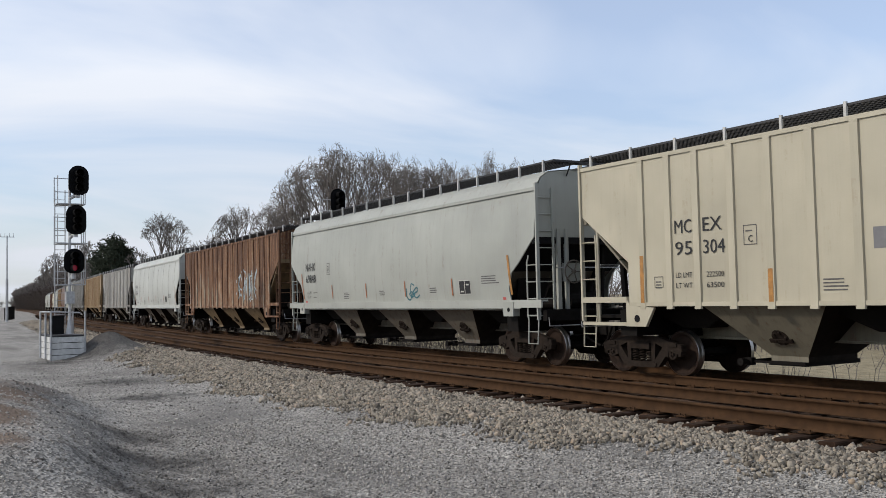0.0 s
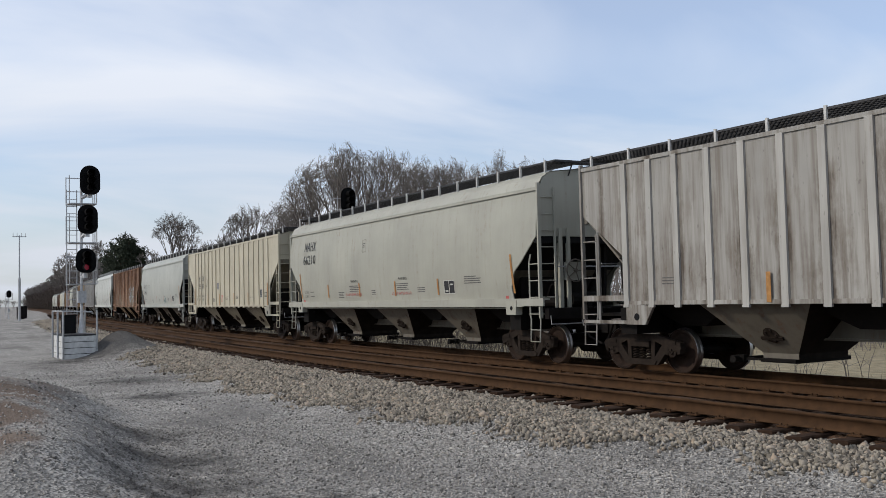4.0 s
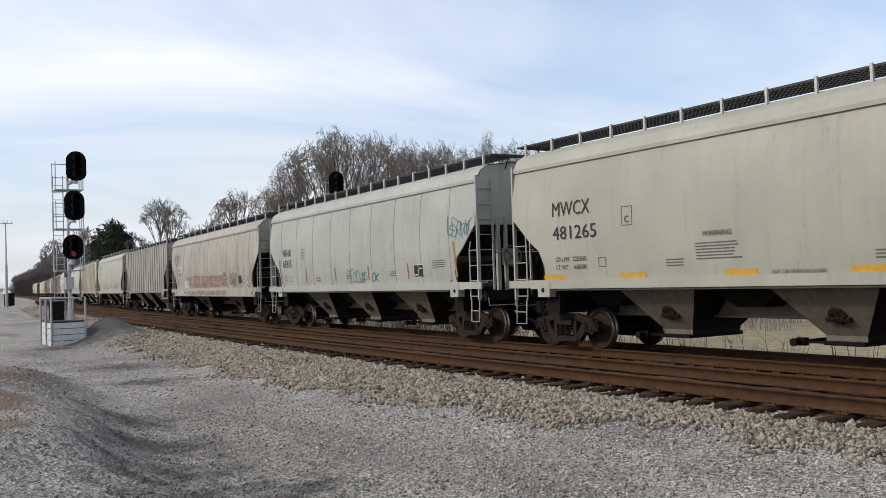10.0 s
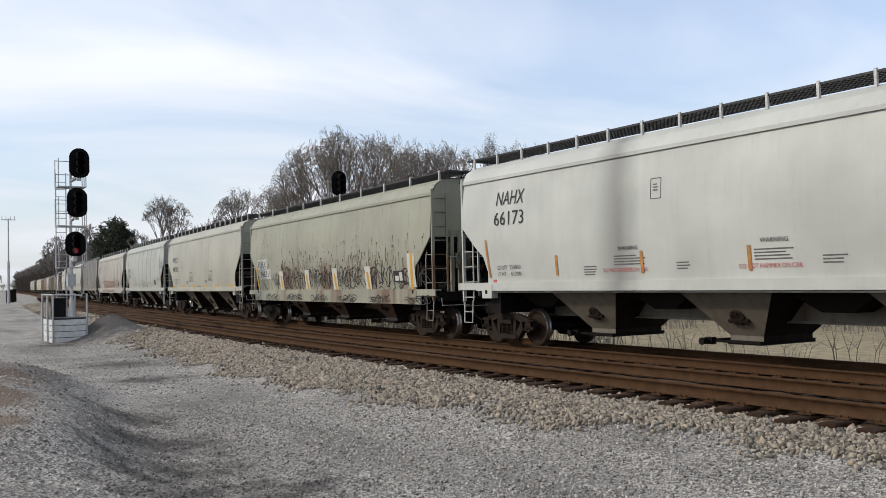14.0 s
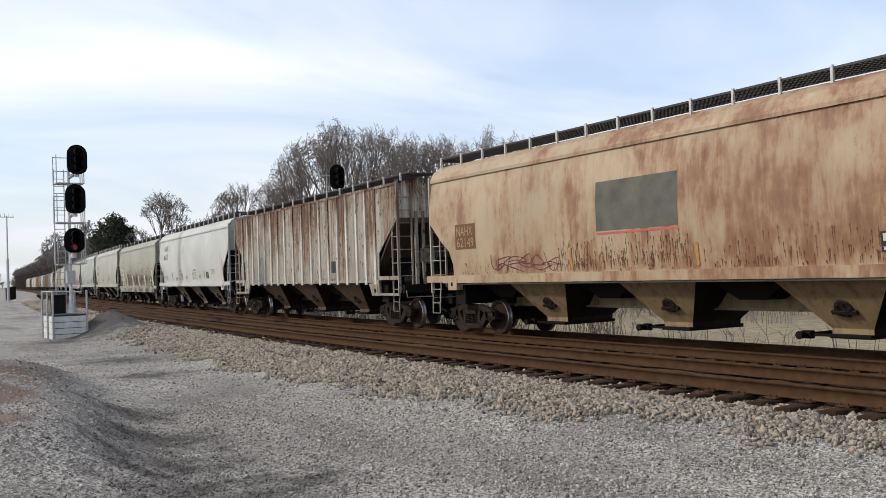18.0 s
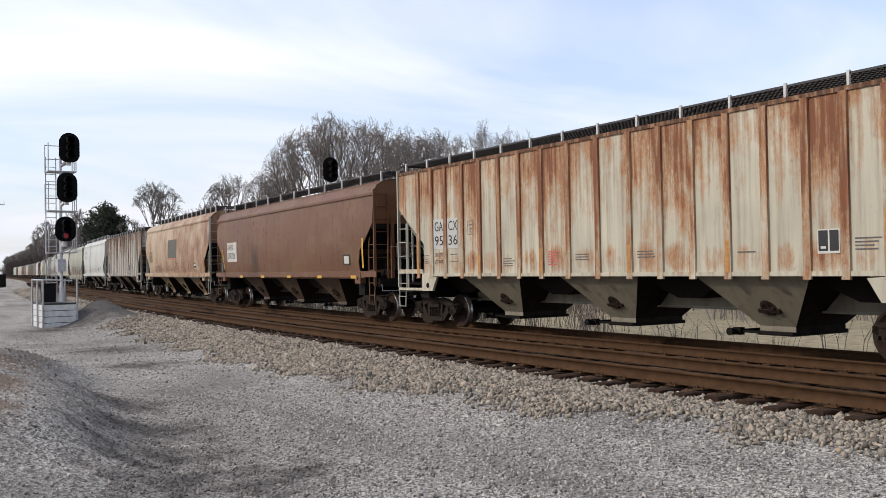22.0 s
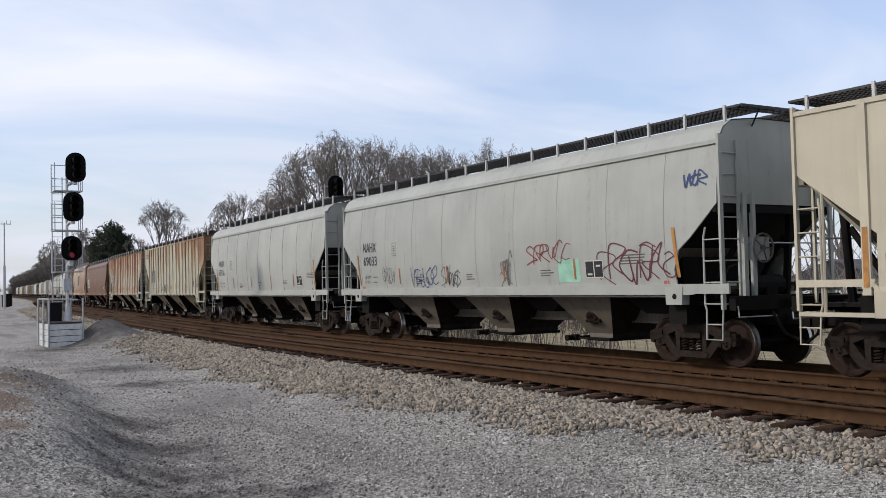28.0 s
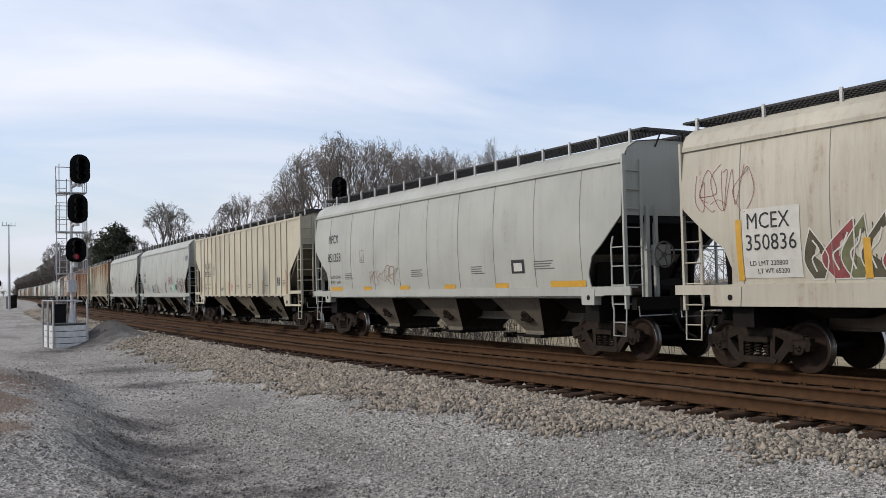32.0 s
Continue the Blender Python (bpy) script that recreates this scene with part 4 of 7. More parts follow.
def hopper_car(spec):
    """A covered hopper. spec: kind 'smooth' or 'ribbed', length over the couplers, paint and markings."""
    L, ribbed = spec["length"], spec["kind"] == "ribbed"
    M = spec["paint"]
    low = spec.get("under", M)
    trim = spec.get("trim", M)
    r = random.Random(spec["seed"])
    car = new("covered_hopper")
    tagged(car, spec["label"], "freight car", "covered hopper cars of the train")
    xe = L / 2 - (0.83 if not ribbed else 0.82)      # end wall
    xs = L / 2 - 0.58                                 # end of the frame
    xt = L / 2 - 2.08                                 # truck centre
    zs, ze = (spec.get("floor", 1.56), spec.get("eave", 4.24)) if not ribbed else (1.46, spec.get("eave", 4.43))
    if ribbed:
        def wide(z):
            return 1.53
        prof = [(zs, 1.42), (zs + 0.88, 1.42), (zs + 1.93, 0.0), (ze, 0.0)]
    else:
        def wide(z):
            return 1.61 - 0.055 * (z - 2.75) ** 2
        prof = [(zs, 1.12), (zs + 0.32, 1.16), (zs + 0.70, 1.00), (zs + 0.94, 0.66), (zs + 1.22, 0.34), (zs + 1.52, 0.0), (ze, 0.0)]

    def inset(z):
        for (za, a), (zb, b) in zip(prof, prof[1:]):
            if z <= zb:
                return a + (b - a) * (z - za) / max(zb - za, 1e-6)
        return 0.0
    levels = sorted({z for z, _ in prof} | set(np.linspace(zs, ze, 12)))
    for side in (-1, 1):
        g = Geo()
        outer = [[(u * (xe - inset(z)), side * wide(z), z) for u in np.linspace(-1, 1, 25)] for z in levels]
        inner = [[(x, side * (abs(y) - 0.03), z) for x, y, z in row] for row in outer]
        g.grid(outer if side < 0 else [row[::-1] for row in outer])
        g.grid(inner if side > 0 else [row[::-1] for row in inner])
        for col in (0, -1):
            edge = [[outer[i][col], inner[i][col]] for i in range(len(levels))]
            g.grid(edge if (col == 0) == (side > 0) else [e[::-1] for e in edge])
        part("side_sheet", g, M, car, smooth=not ribbed)
    # ends: upright wall above, sheet sloping inwards below, on posts
    zc = prof[-2][0]
    for e in (-1, 1):
        g = Geo()
        w1, we0 = wide(zc) - 0.02, wide(ze)
        crown = [(-we0 + 0.12, ze + 0.25), (-1.15, ze + 0.40), (-0.5, ze + 0.47), (0.5, ze + 0.47), (1.15, ze + 0.40), (we0 - 0.12, ze + 0.25)] if not ribbed else [(-1.0, ze + 0.16), (0, ze + 0.2), (1.0, ze + 0.16)]
        ring = [(-w1, zc), (-wide(ze) + 0.02, ze)] + crown + [(wide(ze) - 0.02, ze), (w1, zc)]
        n = len(ring)
        g.add([(e * xe, y, z) for y, z in ring] + [(e * (xe - 0.03), y, z) for y, z in ring],
              [tuple(range(n)) if e < 0 else tuple(range(n - 1, -1, -1)), tuple(range(n, 2 * n)) if e > 0 else tuple(range(2 * n - 1, n - 1, -1))]
              + [(i, (i + 1) % n, (i + 1) % n + n, i + n) for i in range(n)])
        part("end_wall", g, spec.get("rib_paint", M), car)
        g = Geo()
        x1, x2 = xe - 0.01, xe - 2.15
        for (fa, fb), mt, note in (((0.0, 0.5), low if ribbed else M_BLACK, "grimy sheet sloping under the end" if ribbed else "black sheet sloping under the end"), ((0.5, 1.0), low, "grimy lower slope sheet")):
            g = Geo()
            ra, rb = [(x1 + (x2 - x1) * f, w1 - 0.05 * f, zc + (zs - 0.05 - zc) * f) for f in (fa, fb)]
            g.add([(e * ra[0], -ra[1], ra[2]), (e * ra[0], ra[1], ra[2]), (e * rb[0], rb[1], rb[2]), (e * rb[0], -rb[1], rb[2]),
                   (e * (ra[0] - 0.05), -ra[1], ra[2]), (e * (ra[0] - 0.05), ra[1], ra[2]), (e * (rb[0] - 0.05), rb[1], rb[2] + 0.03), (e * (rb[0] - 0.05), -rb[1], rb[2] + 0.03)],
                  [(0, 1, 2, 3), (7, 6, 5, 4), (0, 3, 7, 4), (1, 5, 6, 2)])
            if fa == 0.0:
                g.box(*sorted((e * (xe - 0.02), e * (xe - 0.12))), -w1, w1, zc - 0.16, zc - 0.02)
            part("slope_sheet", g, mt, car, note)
        g = Geo()
        g.box(*sorted((e * (xe - 1.30), e * (xe - 1.36))), -1.2, 1.2, 1.1, 2.25)
        for y in (-0.62, 0.62):
            g.bar((e * (xe - 0.35), y, 1.2), (e * (xe - 0.2), y, zc - 0.1), 0.09, 0.12)
            g.bar((e * (xe - 1.25), y, 1.25), (e * (xe - 0.35), y, 2.5), 0.06, 0.10)
        part("end_bracing", g, spec.get("brace", M_DARK), car)
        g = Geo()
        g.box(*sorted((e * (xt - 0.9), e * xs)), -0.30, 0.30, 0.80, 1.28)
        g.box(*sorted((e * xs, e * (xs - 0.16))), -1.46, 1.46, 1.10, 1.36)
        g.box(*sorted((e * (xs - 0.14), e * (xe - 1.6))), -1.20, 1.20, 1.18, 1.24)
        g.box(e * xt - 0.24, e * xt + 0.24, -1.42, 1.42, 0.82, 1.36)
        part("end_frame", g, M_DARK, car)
        g = Geo()
        g.box(*sorted((e * (L / 2 - 0.02), e * (xs - 0.1))), -0.09, 0.09, 0.80, 0.98)
        g.box(*sorted((e * (L / 2 - 0.02), e * (L / 2 - 0.26))), -0.17, 0.15, 0.74, 1.03)
        g.path([(e * xs, -0.5, 1.05), (e * (xs + 0.25), -0.46, 0.66), (e * (L / 2 - 0.03), -0.34, 0.5)], 0.03, 6)
        part("coupler", g, M_DARK, car)
        # cross-over rail and uncoupling lever
        g = Geo().path([(e * (xs + 0.02), -1.42, 1.18), (e * (xs + 0.02), -1.40, 0.98), (e * (xs + 0.02), -0.4, 0.98)], 0.014, 5)
        part("uncoupling_lever", g, M_GALV, car)
        part("crossover_rail", Geo().path([(e * (xe + 0.04), -1.0, 2.35), (e * (xe + 0.04), 1.35, 2.35)], 0.016, 5), M_GALV, car)
        for side in (-1, 1):
            yl = side * 1.53
            xc = e * (xe + 0.03)
            post = Geo()
            post.bar((xc, yl, 1.12), (xc, yl, ze + 0.12), 0.055, 0.085)
            lad = part("corner_ladder", post, trim, car)
            inner = Geo()
            inner.bar((xc, yl - side * 0.46, 1.2), (xc, yl - side * 0.46, ze + 0.02), 0.045, 0.05)
            part("stile", inner, trim, lad)
            st = Geo()
            xi = e * (xe - 0.42)
            st.path([(xi + e * 0.04, yl - side * 0.02, zc - 0.42), (xi, yl, zc - 0.62), (xi, yl, 1.22), (xi + e * 0.03, yl, 1.12)], 0.020, 6)
            part("stile", st, trim, lad)
            stir = Geo().path([(xi + e * 0.04, yl, 1.12), (xi + e * 0.05, yl + side * 0.03, 0.56), (xc - e * 0.02, yl + side * 0.03, 0.56), (xc - e * 0.01, yl, 1.12)], 0.018, 6)
            stir.tube((xi + e * 0.045, yl + side * 0.02, 0.84), (xc, yl + side * 0.02, 0.84), 0.012, None, 5)
            part("stirrup", stir, trim, lad)
            if side < 0:
                zr = [1.22 + 0.40 * i for i in range(8)]
                for z in zr:
                    if z < ze:
                        q = part("rung", rung_mesh("y", 0.46, trim), None, lad)
                        q.location = (xc, yl, z)
                    if z < zc - 0.35:
                        q = part("rung", rung_mesh("x", abs(xc - xi), trim), None, lad)
                        q.location = (min(xc, xi), yl - 0.01, z)
            else:
                far = Geo()
                for i in range(8):
                    z = 1.22 + 0.40 * i
                    far.tube((xc, yl, z), (xc, yl - 0.46, z), 0.013, None, 4, False)
                tagged(part("rungs", far, trim, lad), kind="stuff")
    # brake wheel and gear at the rear end
    g = Geo()
    xb = xe + 0.14
    pts = [(xb, -0.55 + 0.27 * math.cos(a), 2.25 + 0.27 * math.sin(a)) for a in np.linspace(0, 2 * math.pi, 21)]
    g.path(pts, 0.018, 5)
    for i in range(5):
        a = 2 * math.pi * i / 5
        g.tube((xb, -0.55, 2.25), (xb, -0.55 + 0.27 * math.cos(a), 2.25 + 0.27 * math.sin(a)), 0.014, None, 5)
    g.tube((xb - 0.14, -0.55, 2.25), (xb + 0.02, -0.55, 2.25), 0.05, None, 8)
    part("brake_wheel", g, M_DUSTY, car)
    g = Geo().box(xe - 0.02, xe + 0.10, -0.78, -0.34, 2.02, 2.46)
    g.box(xe - 0.05, xe + 0.04, -0.95, -0.85, 1.2, zc + 0.2).box(xe - 0.05, xe + 0.04, -0.70, -0.62, 1.2, zc + 0.2)
    part("brake_housing", g, trim, car)
    g = Geo().tube((xt + 0.95, -0.45, 1.55), (xt + 0.95, 0.35, 1.55), 0.2, None, 12)
    g.box(xt + 0.75, xt + 1.15, -0.2, 0.1, 1.2, 1.5).tube((xt + 0.4, -0.8, 1.5), (xt + 1.2, -0.8, 1.5), 0.14, None, 10)
    g.path([(xt + 0.5, -0.9, 1.3), (xt + 0.9, -0.95, 1.9), (xt + 1.3, -0.6, 2.1)], 0.02, 5)
    part("brake_reservoir", g, M_DARK, car)
    # roof and running boards
    g = Geo()
    we = wide(ze)
    sec = [(-we - 0.05, ze - 0.05), (-we - 0.05, ze + 0.03), (-we + 0.10, ze + 0.27), (-1.15, ze + 0.42), (-0.5, ze + 0.49), (0.5, ze + 0.49), (1.15, ze + 0.42), (we - 0.10, ze + 0.27), (we + 0.05, ze + 0.03), (we + 0.05, ze - 0.05)]
    if ribbed:
        sec = [(-we - 0.03, ze - 0.04), (-we - 0.03, ze + 0.04), (-1.0, ze + 0.15), (0, ze + 0.19), (1.0, ze + 0.15), (we + 0.03, ze + 0.04), (we + 0.03, ze - 0.04)]
    g.grid([[(x, y, z) for y, z in sec] for x in np.linspace(-xe - 0.02, xe + 0.02, 18)])
    part("roof", g, spec.get("roof", M), car)
    hatch = Geo()
    for i in range(10):
        x = (i - 4.5) * xe * 0.19
        hatch.tube((x, 0, ze + 0.1), (x, 0, ze + (0.24 if ribbed else 0.56)), 0.36, 0.34, 14)
    tagged(part("hatch_row", hatch, spec.get("roof", M), car), kind="stuff")
    zr = ze + (spec.get("board", 0.64) if not ribbed else 0.28)
    yo = 1.18 if not ribbed else 1.30
    for side in (-1, 1):
        g = Geo()
        y0, y1 = side * (yo - 0.85), side * yo
        for k in range(9):
            y = y0 + (y1 - y0) * k / 8
            g.bar((-xe - 0.25, y, zr), (xe + 0.25, y, zr), 0.03, 0.04)
        for x in np.arange(-xe - 0.2, xe + 0.25, 0.11):
            g.bar((x, y0, zr), (x, y1, zr), 0.03, 0.03)
        part("running_board", g, M_GRATE, car, "grey steel grating running board")
        n = spec.get("posts", 17) if not ribbed else 15
        pm = Geo().bar((0, 0, -(0.26 if not ribbed else 0.2)), (0, 0, 0.05), 0.05, 0.05, (1, 0, 0)).mesh("board_post", spec.get("post_paint", M_POST))
        if side < 0:
            for i in range(n):
                q = part("board_post", pm, None, car)
                q.location = (-xe + 0.1 + (2 * xe - 0.2) * i / (n - 1), y1 + 0.02 * side, zr)
        else:
            g = Geo()
            for i in range(n):
                x = -xe + 0.1 + (2 * xe - 0.2) * i / (n - 1)
                g.box(x - 0.02, x + 0.02, y1, y1 + 0.04, ze + 0.1, zr + 0.05)
            tagged(part("board_posts", g, trim, car), kind="stuff")
    for e in (-1, 1):
        g = Geo()
        for x in (0.0, 0.17, 0.34):
            g.bar((e * (xe + 0.28 - x), -yo, zr), (e * (xe + 0.28 - x), yo, zr), 0.03, 0.045)
        for y in np.linspace(-yo, yo, 14):
            g.bar((e * (xe + 0.28), y, zr), (e * (xe - 0.1), y, zr), 0.012, 0.03)
        g.path([(e * (xe + 0.2), -0.6, zr - 0.02), (e * (xe + 0.01), -0.6, zr - 0.32)], 0.018, 5)
        g.path([(e * (xe + 0.2), 0.6, zr - 0.02), (e * (xe + 0.01), 0.6, zr - 0.32)], 0.018, 5)
        part("end_platform", g, M_GRATE, car)
    # side sill, seams or ribs
    if not ribbed:
        for side in (-1, 1):
            g = Geo()
            ys = sorted((side * 1.40, side * 1.60))
            g.box(-xs + 0.02, xs - 0.02, ys[0], ys[1], zs - 0.005, zs + 0.035)
            ys = sorted((side * 1.56, side * 1.60))
            g.box(-xt - 0.6, xt + 0.6, ys[0], ys[1], zs - spec.get("sill", 0.17), zs - 0.005)
            for e in (-1, 1):
                x0, x1 = sorted((e * (xt + 0.6), e * (xs - 0.02)))
                g.box(x0, x1, ys[0], ys[1], zs - 0.15, zs - 0.005)
            part("side_sill", g, spec.get("sill_paint", trim), car)
            for e in (-1, 1):
                g = Geo()
                x = e * (xt + 0.10)
                ya, yb = side * 1.615, side * 1.42
                y0, y1 = sorted((ya, yb))
                g.slab([(x - 0.21, 1.20), (x + 0.21, 1.20), (x + 0.24, zs - 0.01), (x - 0.24, zs - 0.01)], y0, y1)
                for dx, dz in ((0.10 * e, 0.1), (-0.02 * e, 0.24)):
                    g2 = Geo().tube((x - dx, side * 1.605, 1.12 + dz), (x - dx, side * 1.622, 1.12 + dz), 0.055, None, 12)
                    part("jacking_pad", g if dz < 0.2 else g2, spec.get("sill_paint", trim) if dz < 0.2 else M_BLACK, car)
        pipe = Geo().path([(-xt - 0.1, -1.2, zs - 0.22), (-xt + 0.15, -1.46, zs - 0.21)] + [(-xt + 0.4 + (2 * xt - 0.8) * k / 5, -1.48, zs - 0.2) for k in range(6)] + [(xt - 0.15, -1.46, zs - 0.21), (xt + 0.1, -1.2, zs - 0.22)], 0.020, 6)
        part("brake_pipe", pipe, trim, car)
        n = spec.get("seams", 9)
        for i in range(n):
            x = (i - (n - 1) / 2) * (2 * xe - 1.7) / (n - 0.4)
            g = Geo()
            zz = np.linspace(zs + 0.04, ze - 0.06, 9)
            g.grid([[(x - 0.011, -wide(z), z), (x - 0.006, -wide(z) - 0.008, z), (x + 0.006, -wide(z) - 0.008, z), (x + 0.011, -wide(z), z)] for z in zz])
            part("seam", g, spec.get("seam_paint", M_SEAM), car)
    else:
        n, rib = 18, {}
        xr = L / 2 - 2.32
        for side in (-1, 1):
            g = Geo()
            y0, y1 = sorted((side * 1.50, side * 1.56))
            g.box(-xr - 0.1, xr + 0.1, y0, y1, zs - 0.03, zs + 0.05)
            part("side_sill", g, M, car)
            far = Geo()
            for i in range(n):
                x = RIBS[i] + spec.get("rib_shift", 0.0)
                prof_r = [(-0.080, 1.53), (-0.074, 1.572), (0.074, 1.572), (0.080, 1.53)]
                g = Geo()
                z0 = zs - 0.05
                g.add([(dx, side * y, z) for z in (z0, ze - 0.03) for dx, y in prof_r],
                      [(0, 1, 5, 4), (1, 2, 6, 5), (2, 3, 7, 6), (3, 2, 1, 0), (4, 5, 6, 7)] if side < 0 else [(4, 5, 1, 0), (5, 6, 2, 1), (6, 7, 3, 2), (0, 1, 2, 3), (7, 6, 5, 4)])
                if side < 0:
                    if "m" not in rib:
                        g.box(-0.078, 0.078, -1.582, -1.53, z0 - 0.035, z0 + 0.01)
                        rib["m"] = g.mesh("rib", spec.get("rib_paint", M))
                    q = part("rib", rib["m"], None, car)
                    q.location = (x, 0, 0)
                else:
                    far.add([(vx + x, vy, vz) for vx, vy, vz in g.v], g.f)
            if side > 0:
                tagged(part("ribs", far, M, car), kind="stuff")
            for e in (-1, 1):
                g = Geo()
                x1, x0 = xr + 0.12, xr - 0.66
                y0, y1 = sorted((side * 1.50, side * 1.57))
                o = [(e * x0, zs - 0.06), (e * (x0 + 0.24), 1.02), (e * (x1 + 0.02), 1.02), (e * (x1 + 0.02), zs + 0.14), (e * x1 - e * 0.1, zs - 0.02)]
                g.slab(o if e > 0 else o[::-1], y0, y1)
                g.box(*sorted((e * x1, e * (xe + 0.02))), y0, y1, zs + 0.05, zs + 0.17)
                g.box(*sorted((e * x1, e * (xe + 0.02))), y0, y1, 1.03, 1.10)
                part("bolster_web", g, spec.get("sill_paint", M), car)
                g = Geo().tube((e * (xr - 0.18), side * 1.565, 1.18), (e * (xr - 0.18), side * 1.58, 1.18), 0.075, None, 14)
                part("jacking_hole", g, M_BLACK, car)
                g = Geo().path([(e * (xe - 0.45), side * 1.5, 1.1), (e * (xe - 0.45), side * 1.5, zc - 0.1)], 0.03, 6)
                part("hand_hold", g, trim, car)
    # discharge bays between the trucks
    bays = spec.get("bays", 3)
    x0, x1 = -(xt - 1.25), xt - 1.25
    step = (x1 - x0) / bays
    for i in range(bays):
        xm = x0 + (i + 0.5) * step
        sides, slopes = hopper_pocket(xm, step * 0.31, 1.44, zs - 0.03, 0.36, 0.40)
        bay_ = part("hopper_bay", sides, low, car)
        # the sloping faces get a darker tone that holds their shade too
        part("bay_slope_sheet", slopes, M_DUSTSHADE, bay_, "slope sheet black with brake dust")
        vib = part("vibrator_bracket", VIBRATOR, None, bay_)
        vib.location, vib.rotation_euler = (xm + 0.04, -0.97, 0.86), (0.60, 0, 0)
        part("outlet_gate", gate_mesh(xm, 0.36, 0.40), M_DARK, car)
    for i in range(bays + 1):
        # simplified ridge of slope sheets between bays under the floor; shade painted near black
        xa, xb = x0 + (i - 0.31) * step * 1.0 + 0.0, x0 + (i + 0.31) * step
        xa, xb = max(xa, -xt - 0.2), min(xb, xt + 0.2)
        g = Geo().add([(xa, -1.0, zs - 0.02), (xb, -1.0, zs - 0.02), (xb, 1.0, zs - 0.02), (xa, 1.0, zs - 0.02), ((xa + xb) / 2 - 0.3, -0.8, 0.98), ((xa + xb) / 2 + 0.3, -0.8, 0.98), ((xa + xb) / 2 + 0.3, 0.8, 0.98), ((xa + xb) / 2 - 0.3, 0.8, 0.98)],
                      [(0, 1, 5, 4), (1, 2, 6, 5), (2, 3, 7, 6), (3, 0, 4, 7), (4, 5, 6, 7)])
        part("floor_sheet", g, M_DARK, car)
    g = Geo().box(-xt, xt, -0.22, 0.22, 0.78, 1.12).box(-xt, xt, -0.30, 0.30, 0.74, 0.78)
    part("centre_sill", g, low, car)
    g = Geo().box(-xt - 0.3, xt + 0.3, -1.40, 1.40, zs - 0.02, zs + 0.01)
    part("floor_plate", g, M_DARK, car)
    # markings
    before = set(car.children)
    side_w, layer = wide, 0
    for kind, *a in spec.get("marks", ()):
        wide = (lambda q: 1.602) if not ribbed and kind in ("patch", "tag", "stripe", "block") and (a[2] if kind == "patch" else a[1]) < zs - 0.02 else side_w
        if kind == "text":
            lettering(car, a[0], a[1], a[2], a[3], a[4] if len(a) > 4 else M_TEXT, wide, a[5] if len(a) > 5 else 0.0, slant=a[6] if len(a) > 6 else 0.0)
        elif kind == "patch":
            part("stencil_patch", on_side(wide, *a[:4], 0.0095 + 0.0003 * layer if a[4] in (M_PLATE, M_TEXT, M_YELLOW, M_PLATEL) else 0.004), a[4], car)
            layer = min(layer + 1, 12)
        elif kind == "stripe":
            part("reflector_stripe", on_side(wide, a[0], a[0] + a[3], a[1], a[2], 0.0138 if not ribbed else 0.048, a[5] if len(a) > 5 else 0), a[4], car)
        elif kind == "bars":
            # writing too small to read
            x, z, w_, rows = a[:4]
            for k in range(rows + rows // 2):
                part("small_print", on_side(wide, x, x + w_ * r.uniform(0.7, 1.0), z - 0.058 * k, z - 0.058 * k + 0.024, 0.006), a[4] if len(a) > 4 else M_TEXTG, car)
        elif kind == "frame":
            x, z, w_, h_ = a[:4]
            g = Geo()
            for q in (on_side(wide, x, x + w_, z, z + 0.015, 0.006), on_side(wide, x, x + w_, z + h_ - 0.015, z + h_, 0.006),
                      on_side(wide, x, x + 0.015, z, z + h_, 0.006), on_side(wide, x + w_ - 0.015, x + w_, z, z + h_, 0.006)):
                g.add(q.v, q.f)
            part("stencil_frame", g, M_TEXTG, car)
        elif kind == "drips":
            # rusty runs hanging from one height
            x0_, x1_, z0_, z1_, count, mt = a
            g = Geo()
            for k in range(count):
                x, z = r.uniform(x0_, x1_), z0_ + (z1_ - z0_) * r.random() ** 1.7
                h_, w_ = min(r.uniform(0.05, 0.26), max(0.03, z - zs - 0.06)), r.uniform(0.006, 0.024) * (1.0 if mt is M_RUSTRUN else 0.6)
                out = ((-0.25, -h_), (0.25, -h_), (0.45, -0.2 * h_), (1, 0), (0.6, 0.03), (-0.6, 0.03), (-1, 0), (-0.45, -0.2 * h_))
                g.add([(x + w_ * dx, -wide(z + dz) - 0.006, z + dz) for dx, dz in out], [tuple(range(8))])
            tagged(part("rust_stain", g, mt, car), kind="stuff")
        elif kind == "diamond":
            x, z, h_ = a
            for f, proud, mt in ((1.0, 0.008, M_TEXT), (0.84, 0.010, M_PLATE), (0.3, 0.012, M_TEXT)):
                g = Geo().add([(x + dx * h_ * f, -wide(z) - proud - 0.01, z + dz * h_ * f) for dx, dz in ((0, -1), (1, 0), (0, 1), (-1, 0))], [(0, 1, 2, 3)])
                part("placard", g, mt, car)
        elif kind == "tag":
            scrawl(car, wide, *a)
        elif kind == "block":
            block_piece(car, wide, *a)
        elif kind == "leaves":
            leaf_piece(car, wide, *a)
    if not ribbed:
        for ob in car.children:
            if ob not in before:
                ob.location.x += 0.2
    for e in (-1, 1):
        bogie(car, e * xt)
    return car


